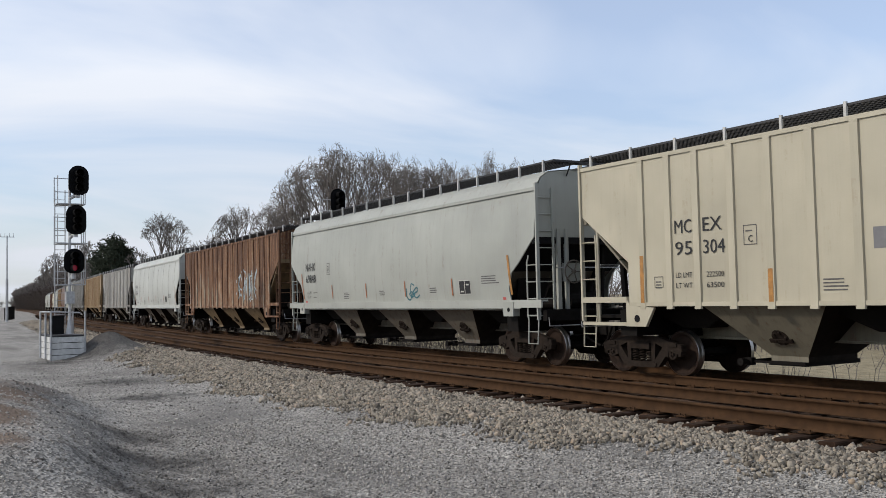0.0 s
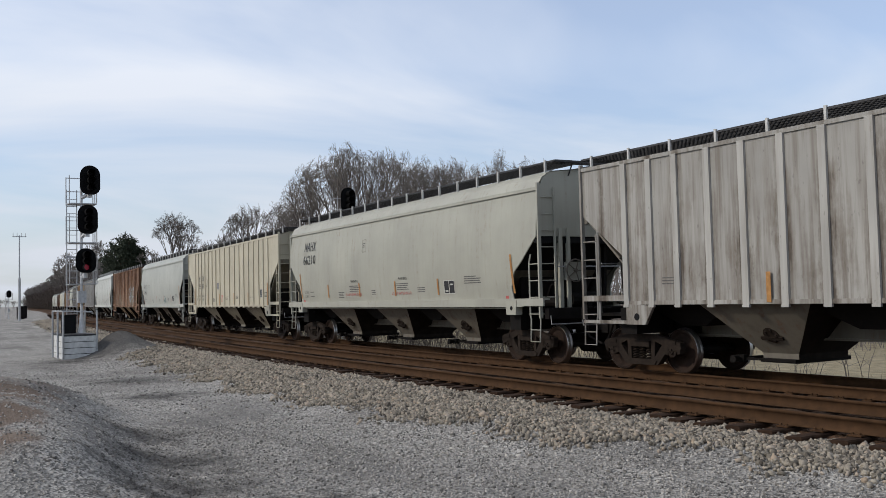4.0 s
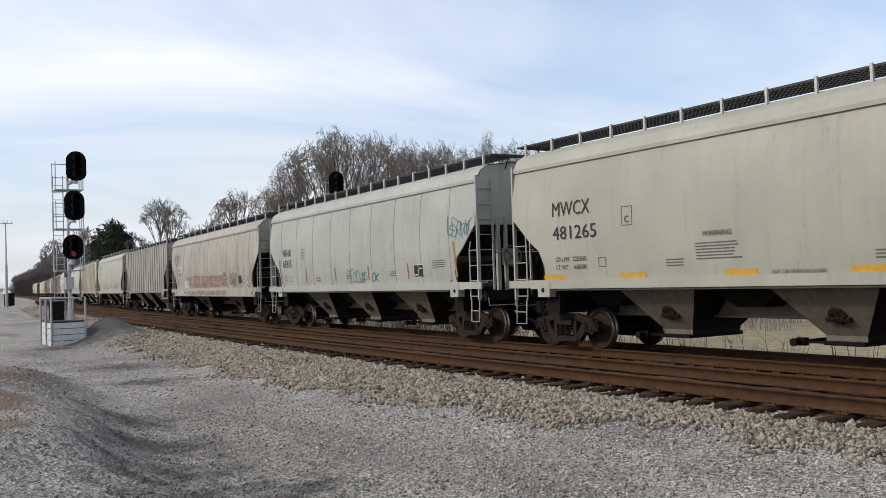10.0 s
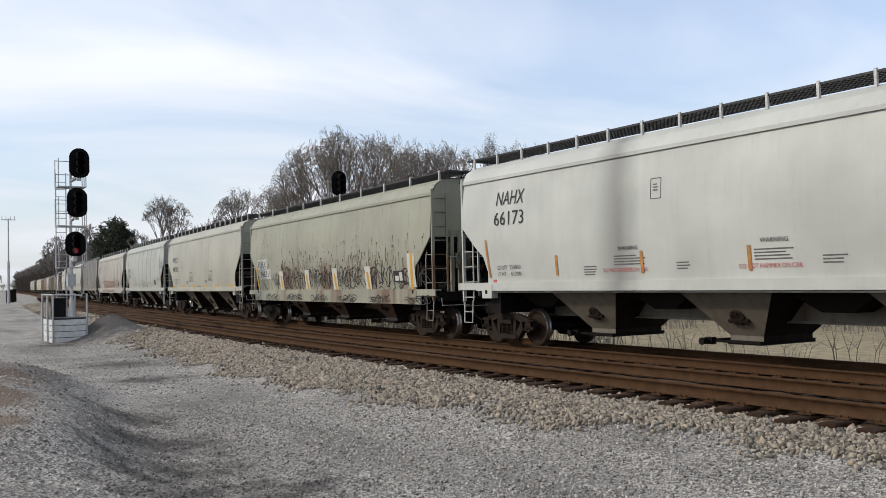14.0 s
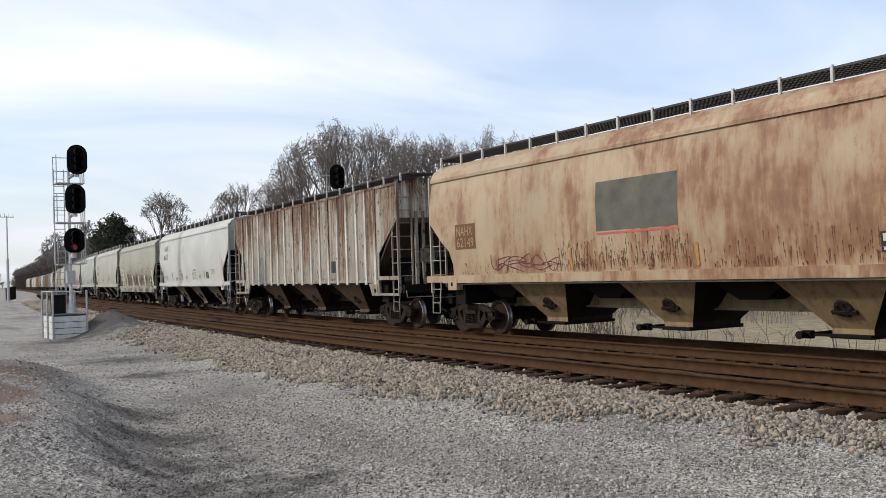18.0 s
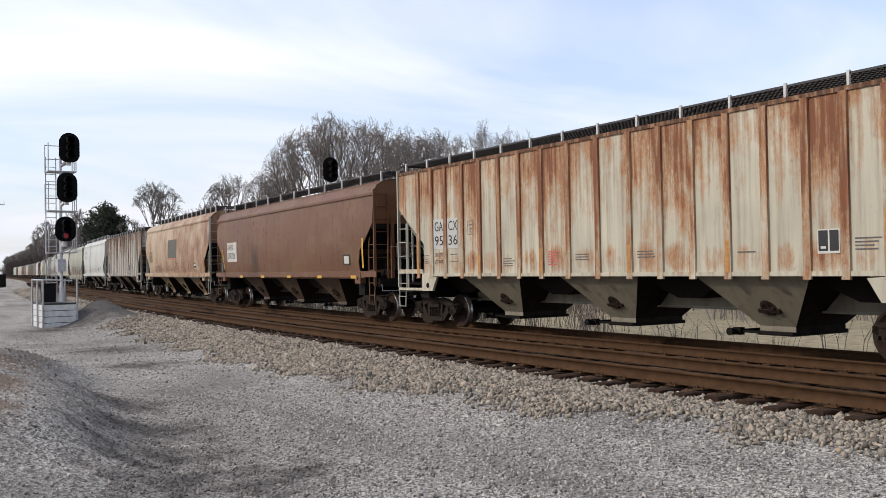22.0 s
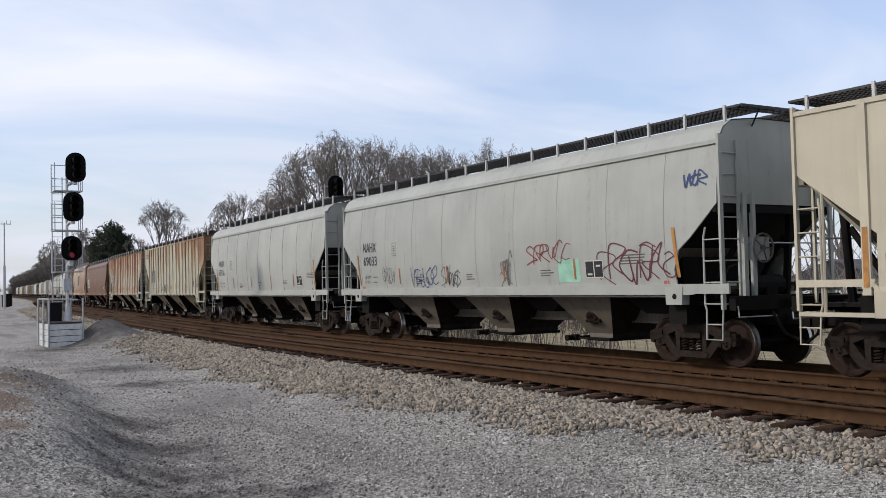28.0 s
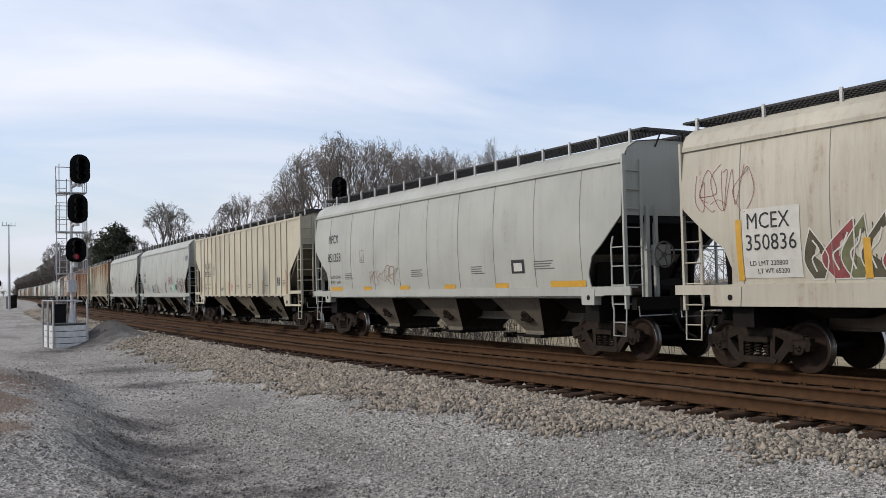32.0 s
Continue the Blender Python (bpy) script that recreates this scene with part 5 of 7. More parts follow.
# ---- the train ----
P_LGREY = paint("light_grey_paint", (0.515, 0.53, 0.475), amount=0.02, grime=0.08, seed=1.0)
P_LGREY2 = paint("pale_grey_green_paint", (0.50, 0.52, 0.47), amount=0.02, grime=0.09, seed=7.0)
P_CREAM = paint("cream_paint", (0.66, 0.605, 0.455), amount=0.02, grime=0.06, seed=3.0)
P_WARM = paint("warm_grey_paint", (0.50, 0.495, 0.415), amount=0.02, grime=0.09, seed=5.0)
P_DIRTY = paint("dirty_grey_paint", (0.50, 0.475, 0.41), amount=0.06, grime=0.4, grime_col=(0.17, 0.14, 0.10), seed=9.0)
P_DIRTYCREAM = paint("dirty_cream_paint", (0.60, 0.565, 0.455), amount=0.04, grime=0.3, grime_col=(0.24, 0.20, 0.14), seed=41.0)
GREY_ = dict(base=(0.46, 0.445, 0.405), stain=(0.125, 0.110, 0.092), scale_col=(0.060, 0.048, 0.038), shift=0.0)
P_RIBGREY = rusty("stained_grey_sheets", cover=0.42, top=-0.10, edge=0.36, specks=0.1, seed=11.0, grime=0.6, **GREY_)
P_RIBGREY_RIB = rusty("stained_grey_ribs", cover=0.24, top=0.05, edge=0.1, specks=0.1, seed=12.0, on_rib=True, grime=0.3, **{**GREY_, "base": (0.56, 0.545, 0.50)})
P_TAN = paint("yellowed_grey_paint", (0.40, 0.405, 0.31), amount=0.04, grime=0.2, low=0.8, low_col=(0.115, 0.056, 0.028), seed=13.0)
ORANGE_ = dict(base=(0.62, 0.58, 0.45), stain=(0.23, 0.105, 0.040), scale_col=(0.120, 0.042, 0.020), shift=-0.31)
P_RUSTORANGE = rusty("rusting_cream_sheets", cover=0.52, top=0.26, edge=0.16, foot=0.34, specks=0.1, seed=15.0, **ORANGE_)
P_RUSTORANGE_RIB = rusty("rusting_cream_ribs", cover=0.74, top=0.15, edge=0.1, specks=0.1, seed=16.0, on_rib=True, **ORANGE_)
WHITE_ = dict(base=(0.78, 0.75, 0.66), stain=(0.105, 0.054, 0.029), scale_col=(0.055, 0.024, 0.014), shift=-0.24)
P_RUSTWHITE = rusty("peeling_white_sheets", cover=0.55, top=0.22, edge=0.10, specks=0.55, seed=17.0, grime=0.85, **{**WHITE_, "base": (0.46, 0.42, 0.35)})
P_RUSTWHITE_RIB = rusty("peeling_white_ribs", cover=0.45, top=0.30, edge=0.1, specks=0.35, seed=18.0, on_rib=True, grime=0.35, **WHITE_)
P_TANRUST = paint("tan_paint_rusting", (0.55, 0.43, 0.28), rust=(0.15, 0.060, 0.034), amount=0.06, grime=0.35, grime_col=(0.30, 0.19, 0.105), runs=(-6.0, 4.0), seed=19.0)
P_BROWN = paint("red_brown_paint", (0.182, 0.074, 0.028), rust=(0.12, 0.045, 0.022), amount=0.05, grime=0.3, grime_col=(0.09, 0.045, 0.028), patch=0.45, patch_col=(0.140, 0.074, 0.032), seed=21.0)
BUFF_ = dict(base=(0.60, 0.575, 0.43), stain=(0.21, 0.125, 0.060), scale_col=(0.125, 0.050, 0.026), shift=0.05)
P_BUFF = rusty("chalky_buff_sheets", cover=0.36, top=0.34, edge=0.18, specks=0.1, lean=0.036, seed=23.0, grime=0.75, grime_col=(0.17, 0.155, 0.095), **BUFF_)
P_BUFF_RIB = rusty("chalky_buff_ribs", cover=0.46, top=0.40, edge=0.1, specks=0.1, seed=24.0, on_rib=True, grime=0.3, **BUFF_)
DEEP_ = dict(base=(0.50, 0.42, 0.30), stain=(0.160, 0.064, 0.024), scale_col=(0.050, 0.022, 0.012), shift=0.0)
P_RUSTDEEP = rusty("deep_rust_sheets", cover=0.86, top=0.16, edge=0.2, specks=0.2, seed=25.0, **DEEP_)
P_RUSTDEEP_RIB = rusty("deep_rust_ribs", cover=0.70, top=0.2, edge=0.1, specks=0.2, seed=26.0, on_rib=True, **DEEP_)
P_ORANGETAN = paint("orange_tan_paint", (0.45, 0.31, 0.15), amount=0.12, grime=0.4, grime_col=(0.22, 0.10, 0.05), seed=27.0)
P_WHITE = paint("white_grey_paint", (0.65, 0.67, 0.62), amount=0.01, grime=0.06, seed=29.0)
P_WHITESOOT = paint("white_grey_paint_sooty", (0.65, 0.67, 0.62), amount=0.01, grime=0.06, seed=29.0, smear=-2.6)
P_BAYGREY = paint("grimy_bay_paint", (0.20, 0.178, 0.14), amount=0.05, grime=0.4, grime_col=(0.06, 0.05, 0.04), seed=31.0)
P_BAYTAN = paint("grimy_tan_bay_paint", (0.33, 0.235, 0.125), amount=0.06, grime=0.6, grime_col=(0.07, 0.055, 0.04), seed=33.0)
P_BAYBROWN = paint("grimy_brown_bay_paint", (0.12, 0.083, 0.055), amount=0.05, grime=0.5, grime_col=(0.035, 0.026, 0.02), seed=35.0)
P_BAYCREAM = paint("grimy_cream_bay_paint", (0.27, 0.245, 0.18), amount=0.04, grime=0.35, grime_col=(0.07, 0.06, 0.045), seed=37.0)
M_RUSTRUN = plain("dark_rust_runs", (0.050, 0.024, 0.014), 0.9, 0.0, 5, 0.4)
M_RUSTPALE = plain("red_rust_runs", (0.15, 0.070, 0.040), 0.9, 0.0, 5, 0.4)
M_TEXTTAN = plain("faded_cream_lettering", (0.36, 0.27, 0.15), 0.7)
M_SPRAY_WINE = plain("wine_spray", (0.13, 0.035, 0.045), 0.6)
M_SPRAY_BLUE = plain("blue_spray", (0.05, 0.16, 0.19), 0.6)
M_SPRAY_NAVY = plain("navy_spray", (0.03, 0.055, 0.15), 0.6)
M_SPRAY_BLACK = plain("black_spray", (0.02, 0.02, 0.022), 0.6)
M_SPRAY_RED = plain("red_spray", (0.22, 0.05, 0.05), 0.6)
M_SPRAY_PINK = plain("faded_pink_spray", (0.315, 0.225, 0.19), 0.7, 0.0, 4, 0.4)
M_SPRAY_ROSE = plain("grey_rose_spray", (0.285, 0.225, 0.195), 0.7, 0.0, 4, 0.4)
M_SPRAY_PALE = plain("pale_blue_spray", (0.42, 0.52, 0.56), 0.7, 0.0, 4, 0.2)
M_SPRAY_GREEN = plain("mint_spray", (0.28, 0.50, 0.38), 0.7, 0.0, 4, 0.2)
M_SPRAY_OLIVE = plain("olive_spray", (0.13, 0.135, 0.075), 0.7, 0.0, 4, 0.3)
M_SPRAY_BRICK = plain("faded_brick_spray", (0.25, 0.125, 0.105), 0.7, 0.0, 4, 0.4)
M_SPRAY_DRAB = plain("drab_spray", (0.09, 0.08, 0.055), 0.7, 0.0, 4, 0.3)


def smooth_marks(L, a, b, big=False, stripes=M_ORANGE, warn=True, load="", tare=""):
    """Reporting marks at the front end, small print, reflector stripes along the sill."""
    x = -L / 2
    if big:
        m = [("text", a, 0.34, x + 2.25, 3.52, M_TEXT, 1.15, 0.16), ("text", b, 0.34, x + 2.18, 3.02, M_TEXT, 1.25), ("frame", x + 7.75, 3.22, 0.30, 0.42), ("bars", x + 7.82, 3.5, 0.15, 2)]
    else:
        m = [("text", a, 0.29, x + 2.2, 2.76, M_TEXT, 0.92), ("text", b, 0.29, x + 2.22, 2.33, M_TEXT, 0.94), ("frame", x + 4.2, 2.58, 0.28, 0.40), ("bars", x + 4.26, 2.86, 0.14, 2), ("text", "C", 0.12, x + 4.29, 2.63)]
    m += [("text", "LD LMT", 0.10, x + 2.25, 1.92, M_TEXTG, 0.42), ("text", load, 0.10, x + 2.78, 1.92, M_TEXTG, 0.46) if load else ("bars", x + 2.8, 1.95, 0.45, 1), ("text", "LT WT", 0.10, x + 2.25, 1.76, M_TEXTG, 0.36), ("text", tare, 0.10, x + 2.82, 1.76, M_TEXTG, 0.42) if tare else ("bars", x + 2.8, 1.79, 0.4, 1),
          ("patch", x + 13.35, x + 13.95, 1.76, 2.14, M_PLATE), ("patch", x + 13.37, x + 13.63, 1.78, 2.12, M_TEXT), ("patch", x + 13.66, x + 13.93, 1.78, 2.12, M_TEXT), ("patch", x + 13.42, x + 13.58, 1.82, 1.86, M_PLATE), ("patch", x + 13.72, x + 13.86, 2.0, 2.04, M_PLATE),
          ("bars", x + 14.5, 2.2, 0.9, 3), ("bars", x + 5.6, 1.9, 0.5, 3), ("bars", x + 8.4, 1.92, 0.4, 2), ("bars", x + 11.7, 1.95, 0.5, 2)]
    if warn:
        for k in (6.6, 10.3):
            m += [("text", "WARNING", 0.085, x + k + 0.15, 2.23, M_TEXT, 0.6), ("bars", x + k, 2.10, 0.95, 3), ("text", "DO NOT HAMMER ON CAR", 0.085, x + k - 0.35, 1.78, M_RED, 1.35)]
    for k in (4.6, 7.4, 10.15, 12.95):
        m.append(("stripe", x + k, 1.74, 2.20, 0.085 if big else 0.06, M_REDDISH if stripes is M_ORANGE and not big else stripes, 0.0))
    m.append(("stripe", x + 1.86, 1.73, 2.68, 0.085 if big else 0.07, M_REDDISH if stripes is M_ORANGE and not big else stripes, -0.12))
    m.append(("stripe", x + L - 2.1, 1.73, 2.70, 0.085, stripes, -0.10))
    m += [("patch", x + 2.0, x + 2.16, 1.60, 1.67, M_RED), ("patch", x + L - 2.5, x + L - 2.36, 1.60, 1.67, M_RED)]
    return m


def ribbed_marks(rows, back=None, shift=0.0):
    """Reporting marks split between the ribs, weights below, stripes on ribs."""
    n, p = 18, 0.735

    def bay(i):
        return RIBS[i] + shift + 0.11
    m = []
    if back:
        m += [("patch", bay(1) - 0.02, bay(1) + p - 0.24, 2.18, 3.0, back), ("patch", bay(2) - 0.02, bay(2) + p - 0.24, 2.18, 3.0, back)]
    for k, (a, b) in enumerate(rows):
        if k < 2:
            z = (2.84, 2.42)[k] if not back else (2.67, 2.28)[k]
            m += [("text", a, 0.26, bay(1) + 0.05, z, M_TEXT, 0.44), ("text", b, 0.26, bay(2) + 0.04, z, M_TEXT, 0.46 if len(b) < 3 else 0.52)]
        else:
            z = (1.98, 1.78)[k - 2]
            m += [("text", a, 0.10, bay(1) + 0.05, z, M_TEXT, 0.42), ("text", b, 0.10, bay(2) + 0.1, z, M_TEXT, 0.42)] if b else [("text", a, 0.10, bay(1) + 0.05, z, M_TEXT, 0.42), ("bars", bay(2) + 0.1, z + 0.03, 0.42, 1)]
    m += [("frame", bay(3) + 0.14, 2.52, 0.30, 0.36), ("text", "C", 0.12, bay(3) + 0.25, 2.57), ("bars", bay(3) + 0.19, 2.76, 0.2, 1),
          ("frame", bay(0) + 0.2, 1.80, 0.24, 0.22), ("bars", bay(0) + 0.24, 1.9, 0.16, 2), ("bars", bay(5) + 0.05, 1.85, 0.5, 3), ("bars", bay(7) + 0.12, 1.98, 0.42, 4, M_RED), ("bars", bay(8) + 0.12, 1.9, 0.5, 2), ("bars", bay(10) + 0.1, 1.92, 0.6, 2), ("bars", bay(13) + 0.1, 1.85, 0.55, 1),
          ("patch", bay(15) + 0.08, bay(15) + 0.50, 1.80, 2.2, M_PLATE), ("patch", bay(15) + 0.10, bay(15) + 0.28, 1.84, 2.18, M_TEXT), ("patch", bay(15) + 0.31, bay(15) + 0.48, 1.84, 2.18, M_TEXT), ("patch", bay(15) + 0.14, bay(15) + 0.24, 1.88, 1.92, M_PLATE), ("bars", bay(16) + 0.04, 2.02, 0.46, 3)]
    for i in (0, 4, 7, 10, 13, n - 1):
        m.append(("stripe", RIBS[i] + shift - 0.05, 1.50, 2.45 if i in (0, n - 1) else 2.08, 0.10, M_ORANGE))
    return m


SPEED, GAIN = 9.81784, 0.01218
CARS = []


def add_car(s0, s1, kind, p, label, under=None, marks=None, **more):
    L = round(s1 - s0, 2)
    spec = dict(kind=kind, length=L, paint=p, label=label, under=under or p, seed=len(CARS), marks=marks(L) if marks else (), **more)
    CARS.append((hopper_car(spec), (s0 + s1) / 2 - 0.2, L / 2 - 2.08))


lead = [("smooth", P_WARM, P_BAYGREY), ("smooth", P_LGREY, P_BAYGREY), ("ribbed", P_BROWN, P_BAYBROWN), ("smooth", P_CREAM, P_BAYCREAM), ("smooth", P_LGREY, P_BAYGREY),
        ("ribbed", P_ORANGETAN, P_BAYTAN), ("smooth", P_BROWN, P_BAYBROWN), ("smooth", P_WARM, P_BAYGREY), ("ribbed", P_RIBGREY, P_BAYGREY)]
s_ = -197.79 - 18.8 * len(lead)
for kind_, p_, u_ in lead:
    add_car(s_, s_ + 18.8, kind_, p_, "weathered covered hopper far ahead in the train", u_)
    s_ += 18.8
add_car(-197.79, -178.83, "ribbed", P_ORANGETAN, "orange-tan ribbed covered hopper, rust streaked", P_BAYTAN)
add_car(-178.83, -159.77, "ribbed", P_RIBGREY, "grey ribbed covered hopper with dirt streaks", P_BAYGREY, rib_paint=P_RIBGREY_RIB)
add_car(-159.77, -140.94, "smooth", P_WHITE, "pale grey smooth-sided covered hopper", P_BAYGREY, lambda L: smooth_marks(L, "NAHX", "69840", warn=False))
add_car(-140.94, -122.17, "ribbed", P_RUSTDEEP, "ribbed covered hopper deep in orange rust", P_BAYTAN,
        lambda L: [("tag", 2.2, 1.7, 3.0, 1.3, M_SPRAY_PALE, 5, 7, 0.09)], rib_paint=P_RUSTDEEP_RIB)
add_car(-122.17, -104.24, "smooth", P_LGREY, "light grey smooth-sided covered hopper with orange reflectors", P_BAYGREY,
        lambda L: smooth_marks(L, "NAHX", "69848", warn=False) + [("tag", 1.3, 1.62, 0.7, 0.5, M_SPRAY_BLUE, 3, 3, 0.05)], seams=0)
add_car(-104.24, -84.64, "ribbed", P_CREAM, "clean cream ribbed covered hopper with black stencils", P_BAYCREAM,
        lambda L: ribbed_marks([("MC", "EX"), ("95", "304"), ("LD LMT", "222500"), ("LT WT", "63500")], shift=0.12) + [("patch", -2.0, -1.62, 2.32, 2.66, M_PLATEG)], rib_shift=0.12)
add_car(-84.64, -65.64, "smooth", P_WARM, "warm grey smooth-sided covered hopper, orange reflector stripes", P_BAYGREY,
        lambda L: smooth_marks(L, "NAHX", "66210", True), seams=0)
add_car(-65.64, -46.78, "ribbed", P_RIBGREY, "grey ribbed covered hopper with dark grime", P_BAYGREY,
        lambda L: [("bars", -6.2, 1.95, 0.5, 2), ("patch", 2.9, 3.3, 1.8, 2.2, M_TEXT), ("patch", 4.0, 4.45, 1.85, 2.25, M_TEXTG), ("tag", 1.2, 1.7, 2.2, 0.7, M_WHITE, 8, 6, 0.02)]
        + [("stripe", s, 1.46, z1, 0.10, M_ORANGE) for s, z1 in ((-3.6, 2.0), (-0.1, 2.0), (3.45, 2.0), (6.85, 2.6))], rib_paint=P_RIBGREY_RIB)
add_car(-46.78, -27.0, "smooth", P_DIRTY, "dirty grey covered hopper with faded pink graffiti band", P_BAYBROWN,
        lambda L: [("patch", -L / 2 + 2.42, -L / 2 + 3.56, 2.20, 2.88, M_PLATE), ("text", "MCEX", 0.26, -L / 2 + 2.48, 2.57, M_TEXT, 0.86), ("text", "350842", 0.26, -L / 2 + 2.5, 2.27, M_TEXT, 1.0),
                   ("stripe", -L / 2 + 2.33, 1.66, 2.68, 0.11, M_ORANGE, -0.10), ("frame", -L / 2 + 5.4, 2.42, 0.32, 0.36), ("block", -L / 2 + 5.15, 1.66, 8.4, 0.62, 9, M_SPRAY_PINK, M_SPRAY_BRICK, M_PLATE, 4, 0.03), ("block", -L / 2 + 4.8, 1.25, 8.6, 0.25, 8, M_SPRAY_ROSE, M_SPRAY_PINK, M_PLATEG, 9, 0.025), ("tag", 4.0, 1.68, 1.2, 0.7, M_SPRAY_BLACK, 14, 5, 0.03), ("bars", 2.9, 2.35, 0.6, 6),
                   ("diamond", L / 2 - 2.9, 1.72, 0.26),
                   ("patch", -L / 2 + 3.9, -L / 2 + 5.1, 1.64, 2.05, M_SPRAY_PALE), ("patch", -L / 2 + 3.4, -L / 2 + 4.78, 1.25, 1.5, M_SPRAY_PALE), ("tag", -L / 2 + 1.3, 3.0, 1.6, 0.8, M_SPRAY_BLACK, 6, 6, 0.025), ("tag", -L / 2 + 3.7, 1.27, 1.0, 0.26, M_SPRAY_BLACK, 7, 5, 0.03), ("drips", -8.0, 8.0, 1.8, 2.7, 160, M_RUSTRUN),
                   ("stripe", -L / 2 + 4.7, 1.66, 2.3, 0.13, M_ORANGE), ("stripe", -0.6, 1.66, 2.3, 0.13, M_ORANGE), ("patch", 5.6, 6.1, 1.8, 2.15, M_TEXT), ("stripe", L / 2 - 2.2, 1.7, 2.6, 0.11, M_ORANGE, -0.1)],
        eave=4.14, board=0.62, posts=13,
        sill=0.36, bays=2)
add_car(-27.0, -9.09, "smooth", P_LGREY2, "pale grey smooth-sided covered hopper with teal tag", P_BAYGREY,
        lambda L: smooth_marks(L, "NAHX", "69315", warn=False) + [("tag", L / 2 - 2.45, 2.8, 1.25, 0.55, M_SPRAY_BLUE, 11, 5, 0.035), ("tag", -0.5, 1.64, 1.5, 0.5, M_SPRAY_BLUE, 12, 6, 0.03), ("tag", 1.5, 1.68, 0.45, 0.3, M_SPRAY_BLUE, 13, 2, 0.03)])
add_car(-9.09, 9.32, "smooth", P_WARM, "warm grey smooth-sided covered hopper, clean panels", P_BAYGREY,
        lambda L: [("text", "MWCX", 0.32, -L / 2 + 2.2, 3.03, M_TEXT, 1.3), ("text", "481265", 0.30, -L / 2 + 2.2, 2.50, M_TEXT, 1.5), ("frame", -L / 2 + 4.5, 2.68, 0.32, 0.40), ("text", "C", 0.14, -L / 2 + 4.6, 2.74),
                   ("text", "LD LMT", 0.10, -L / 2 + 2.25, 2.0, M_TEXT, 0.5), ("text", "225500", 0.10, -L / 2 + 2.85, 2.0, M_TEXT, 0.46), ("text", "LT WT", 0.10, -L / 2 + 2.25, 1.82, M_TEXT, 0.42), ("text", "60500", 0.10, -L / 2 + 2.88, 1.82, M_TEXT, 0.42), ("frame", -L / 2 + 3.7, 1.85, 0.24, 0.2)]
        + [("patch", -L / 2 + k, -L / 2 + k + 0.75, 1.575, 1.70, M_YELLOW) for k in (1.75, 4.35, 7.15, 9.75, 12.3, 15.0)]
        + [q for k in (6.5, 11.0) for q in (("text", "WARNING", 0.10, -L / 2 + k + 0.2, 2.34, M_TEXT, 0.7), ("bars", -L / 2 + k, 2.2, 1.1, 4), ("bars", -L / 2 + k - 0.8, 1.92, 0.6, 2))]
        + [("text", "VENT CAR WHEN UNLOADING", 0.07, -L / 2 + 8.2, 1.6, M_TEXT, 1.1)], seams=0)
add_car(9.32, 27.85, "smooth", P_TAN, "yellowed grey covered hopper with rust drips and black tags", P_BAYBROWN,
        lambda L: [("patch", -L / 2 + 1.65, -L / 2 + 2.9, 2.30, 2.72, M_PLATE), ("patch", -L / 2 + 1.95, -L / 2 + 3.35, 1.88, 2.29, M_PLATE), ("text", "FURX", 0.27, -L / 2 + 1.75, 2.37, M_TEXT, 1.05), ("text", "846311", 0.26, -L / 2 + 2.0, 1.97, M_TEXT, 1.28),
                   ("drips", -6.3, 8.2, 1.9, 3.1, 260, M_RUSTRUN), ("drips", -4.6, 5.5, 1.75, 2.7, 300, M_RUSTRUN), ("drips", -6.9, -6.2, 2.9, 3.9, 26, M_RUSTPALE)]
        + [("tag", -5.6 + 2.3 * k, 1.5, 2.1, 0.75, M_SPRAY_BLACK, 60 + k, 8, 0.045) for k in range(6)]
        + [("tag", -6.4 + 2.6 * k, 1.02, 1.5, 0.26, M_SPRAY_BLACK, 80 + k, 6, 0.03) for k in range(6)]
        + [("patch", -L / 2 + x, -L / 2 + x + 0.43, 1.44, 2.18, M_PLATE) for x in (4.43, 7.36, 10.1, 12.9)]
        + [("stripe", -L / 2 + x, 1.44, 2.0, 0.16, M_YELLOW, -0.12) for x in (4.62, 7.52, 10.28, 13.08)] + [("stripe", -L / 2 + 1.55, 1.44, 2.4, 0.16, M_YELLOW, -0.12), ("patch", L / 2 - 2.5, L / 2 - 2.05, 1.5, 2.5, M_PLATE), ("stripe", L / 2 - 2.4, 1.44, 2.5, 0.16, M_YELLOW, 0.1)]
        + [("patch", L / 2 - 3.5, L / 2 - 2.8, 1.65, 2.0, M_TEXT), ("patch", L / 2 - 3.4, L / 2 - 3.15, 1.7, 1.85, M_PLATE), ("patch", L / 2 - 3.1, L / 2 - 2.9, 1.7, 1.95, M_PLATE)],
        seams=0, floor=1.40, eave=4.15, board=0.62, posts=10,
        sill=0.40, bays=3, sill_paint=P_TAN)
add_car(27.85, 46.86, "smooth", P_WHITESOOT, "white-grey smooth-sided covered hopper with one soot smear", P_BAYGREY,
        lambda L: smooth_marks(L, "NAHX", "66173", True, load="224800", tare="61200"), seams=0)
add_car(46.46, 65.37, "ribbed", P_RUSTWHITE, "ribbed covered hopper, white paint peeling to rust", P_BAYBROWN,
        lambda L: [("patch", 3.2, 3.6, 1.8, 2.2, M_TEXT), ("bars", 4.4, 2.2, 0.5, 3)], rib_paint=P_RUSTWHITE_RIB, rib_shift=-0.24)
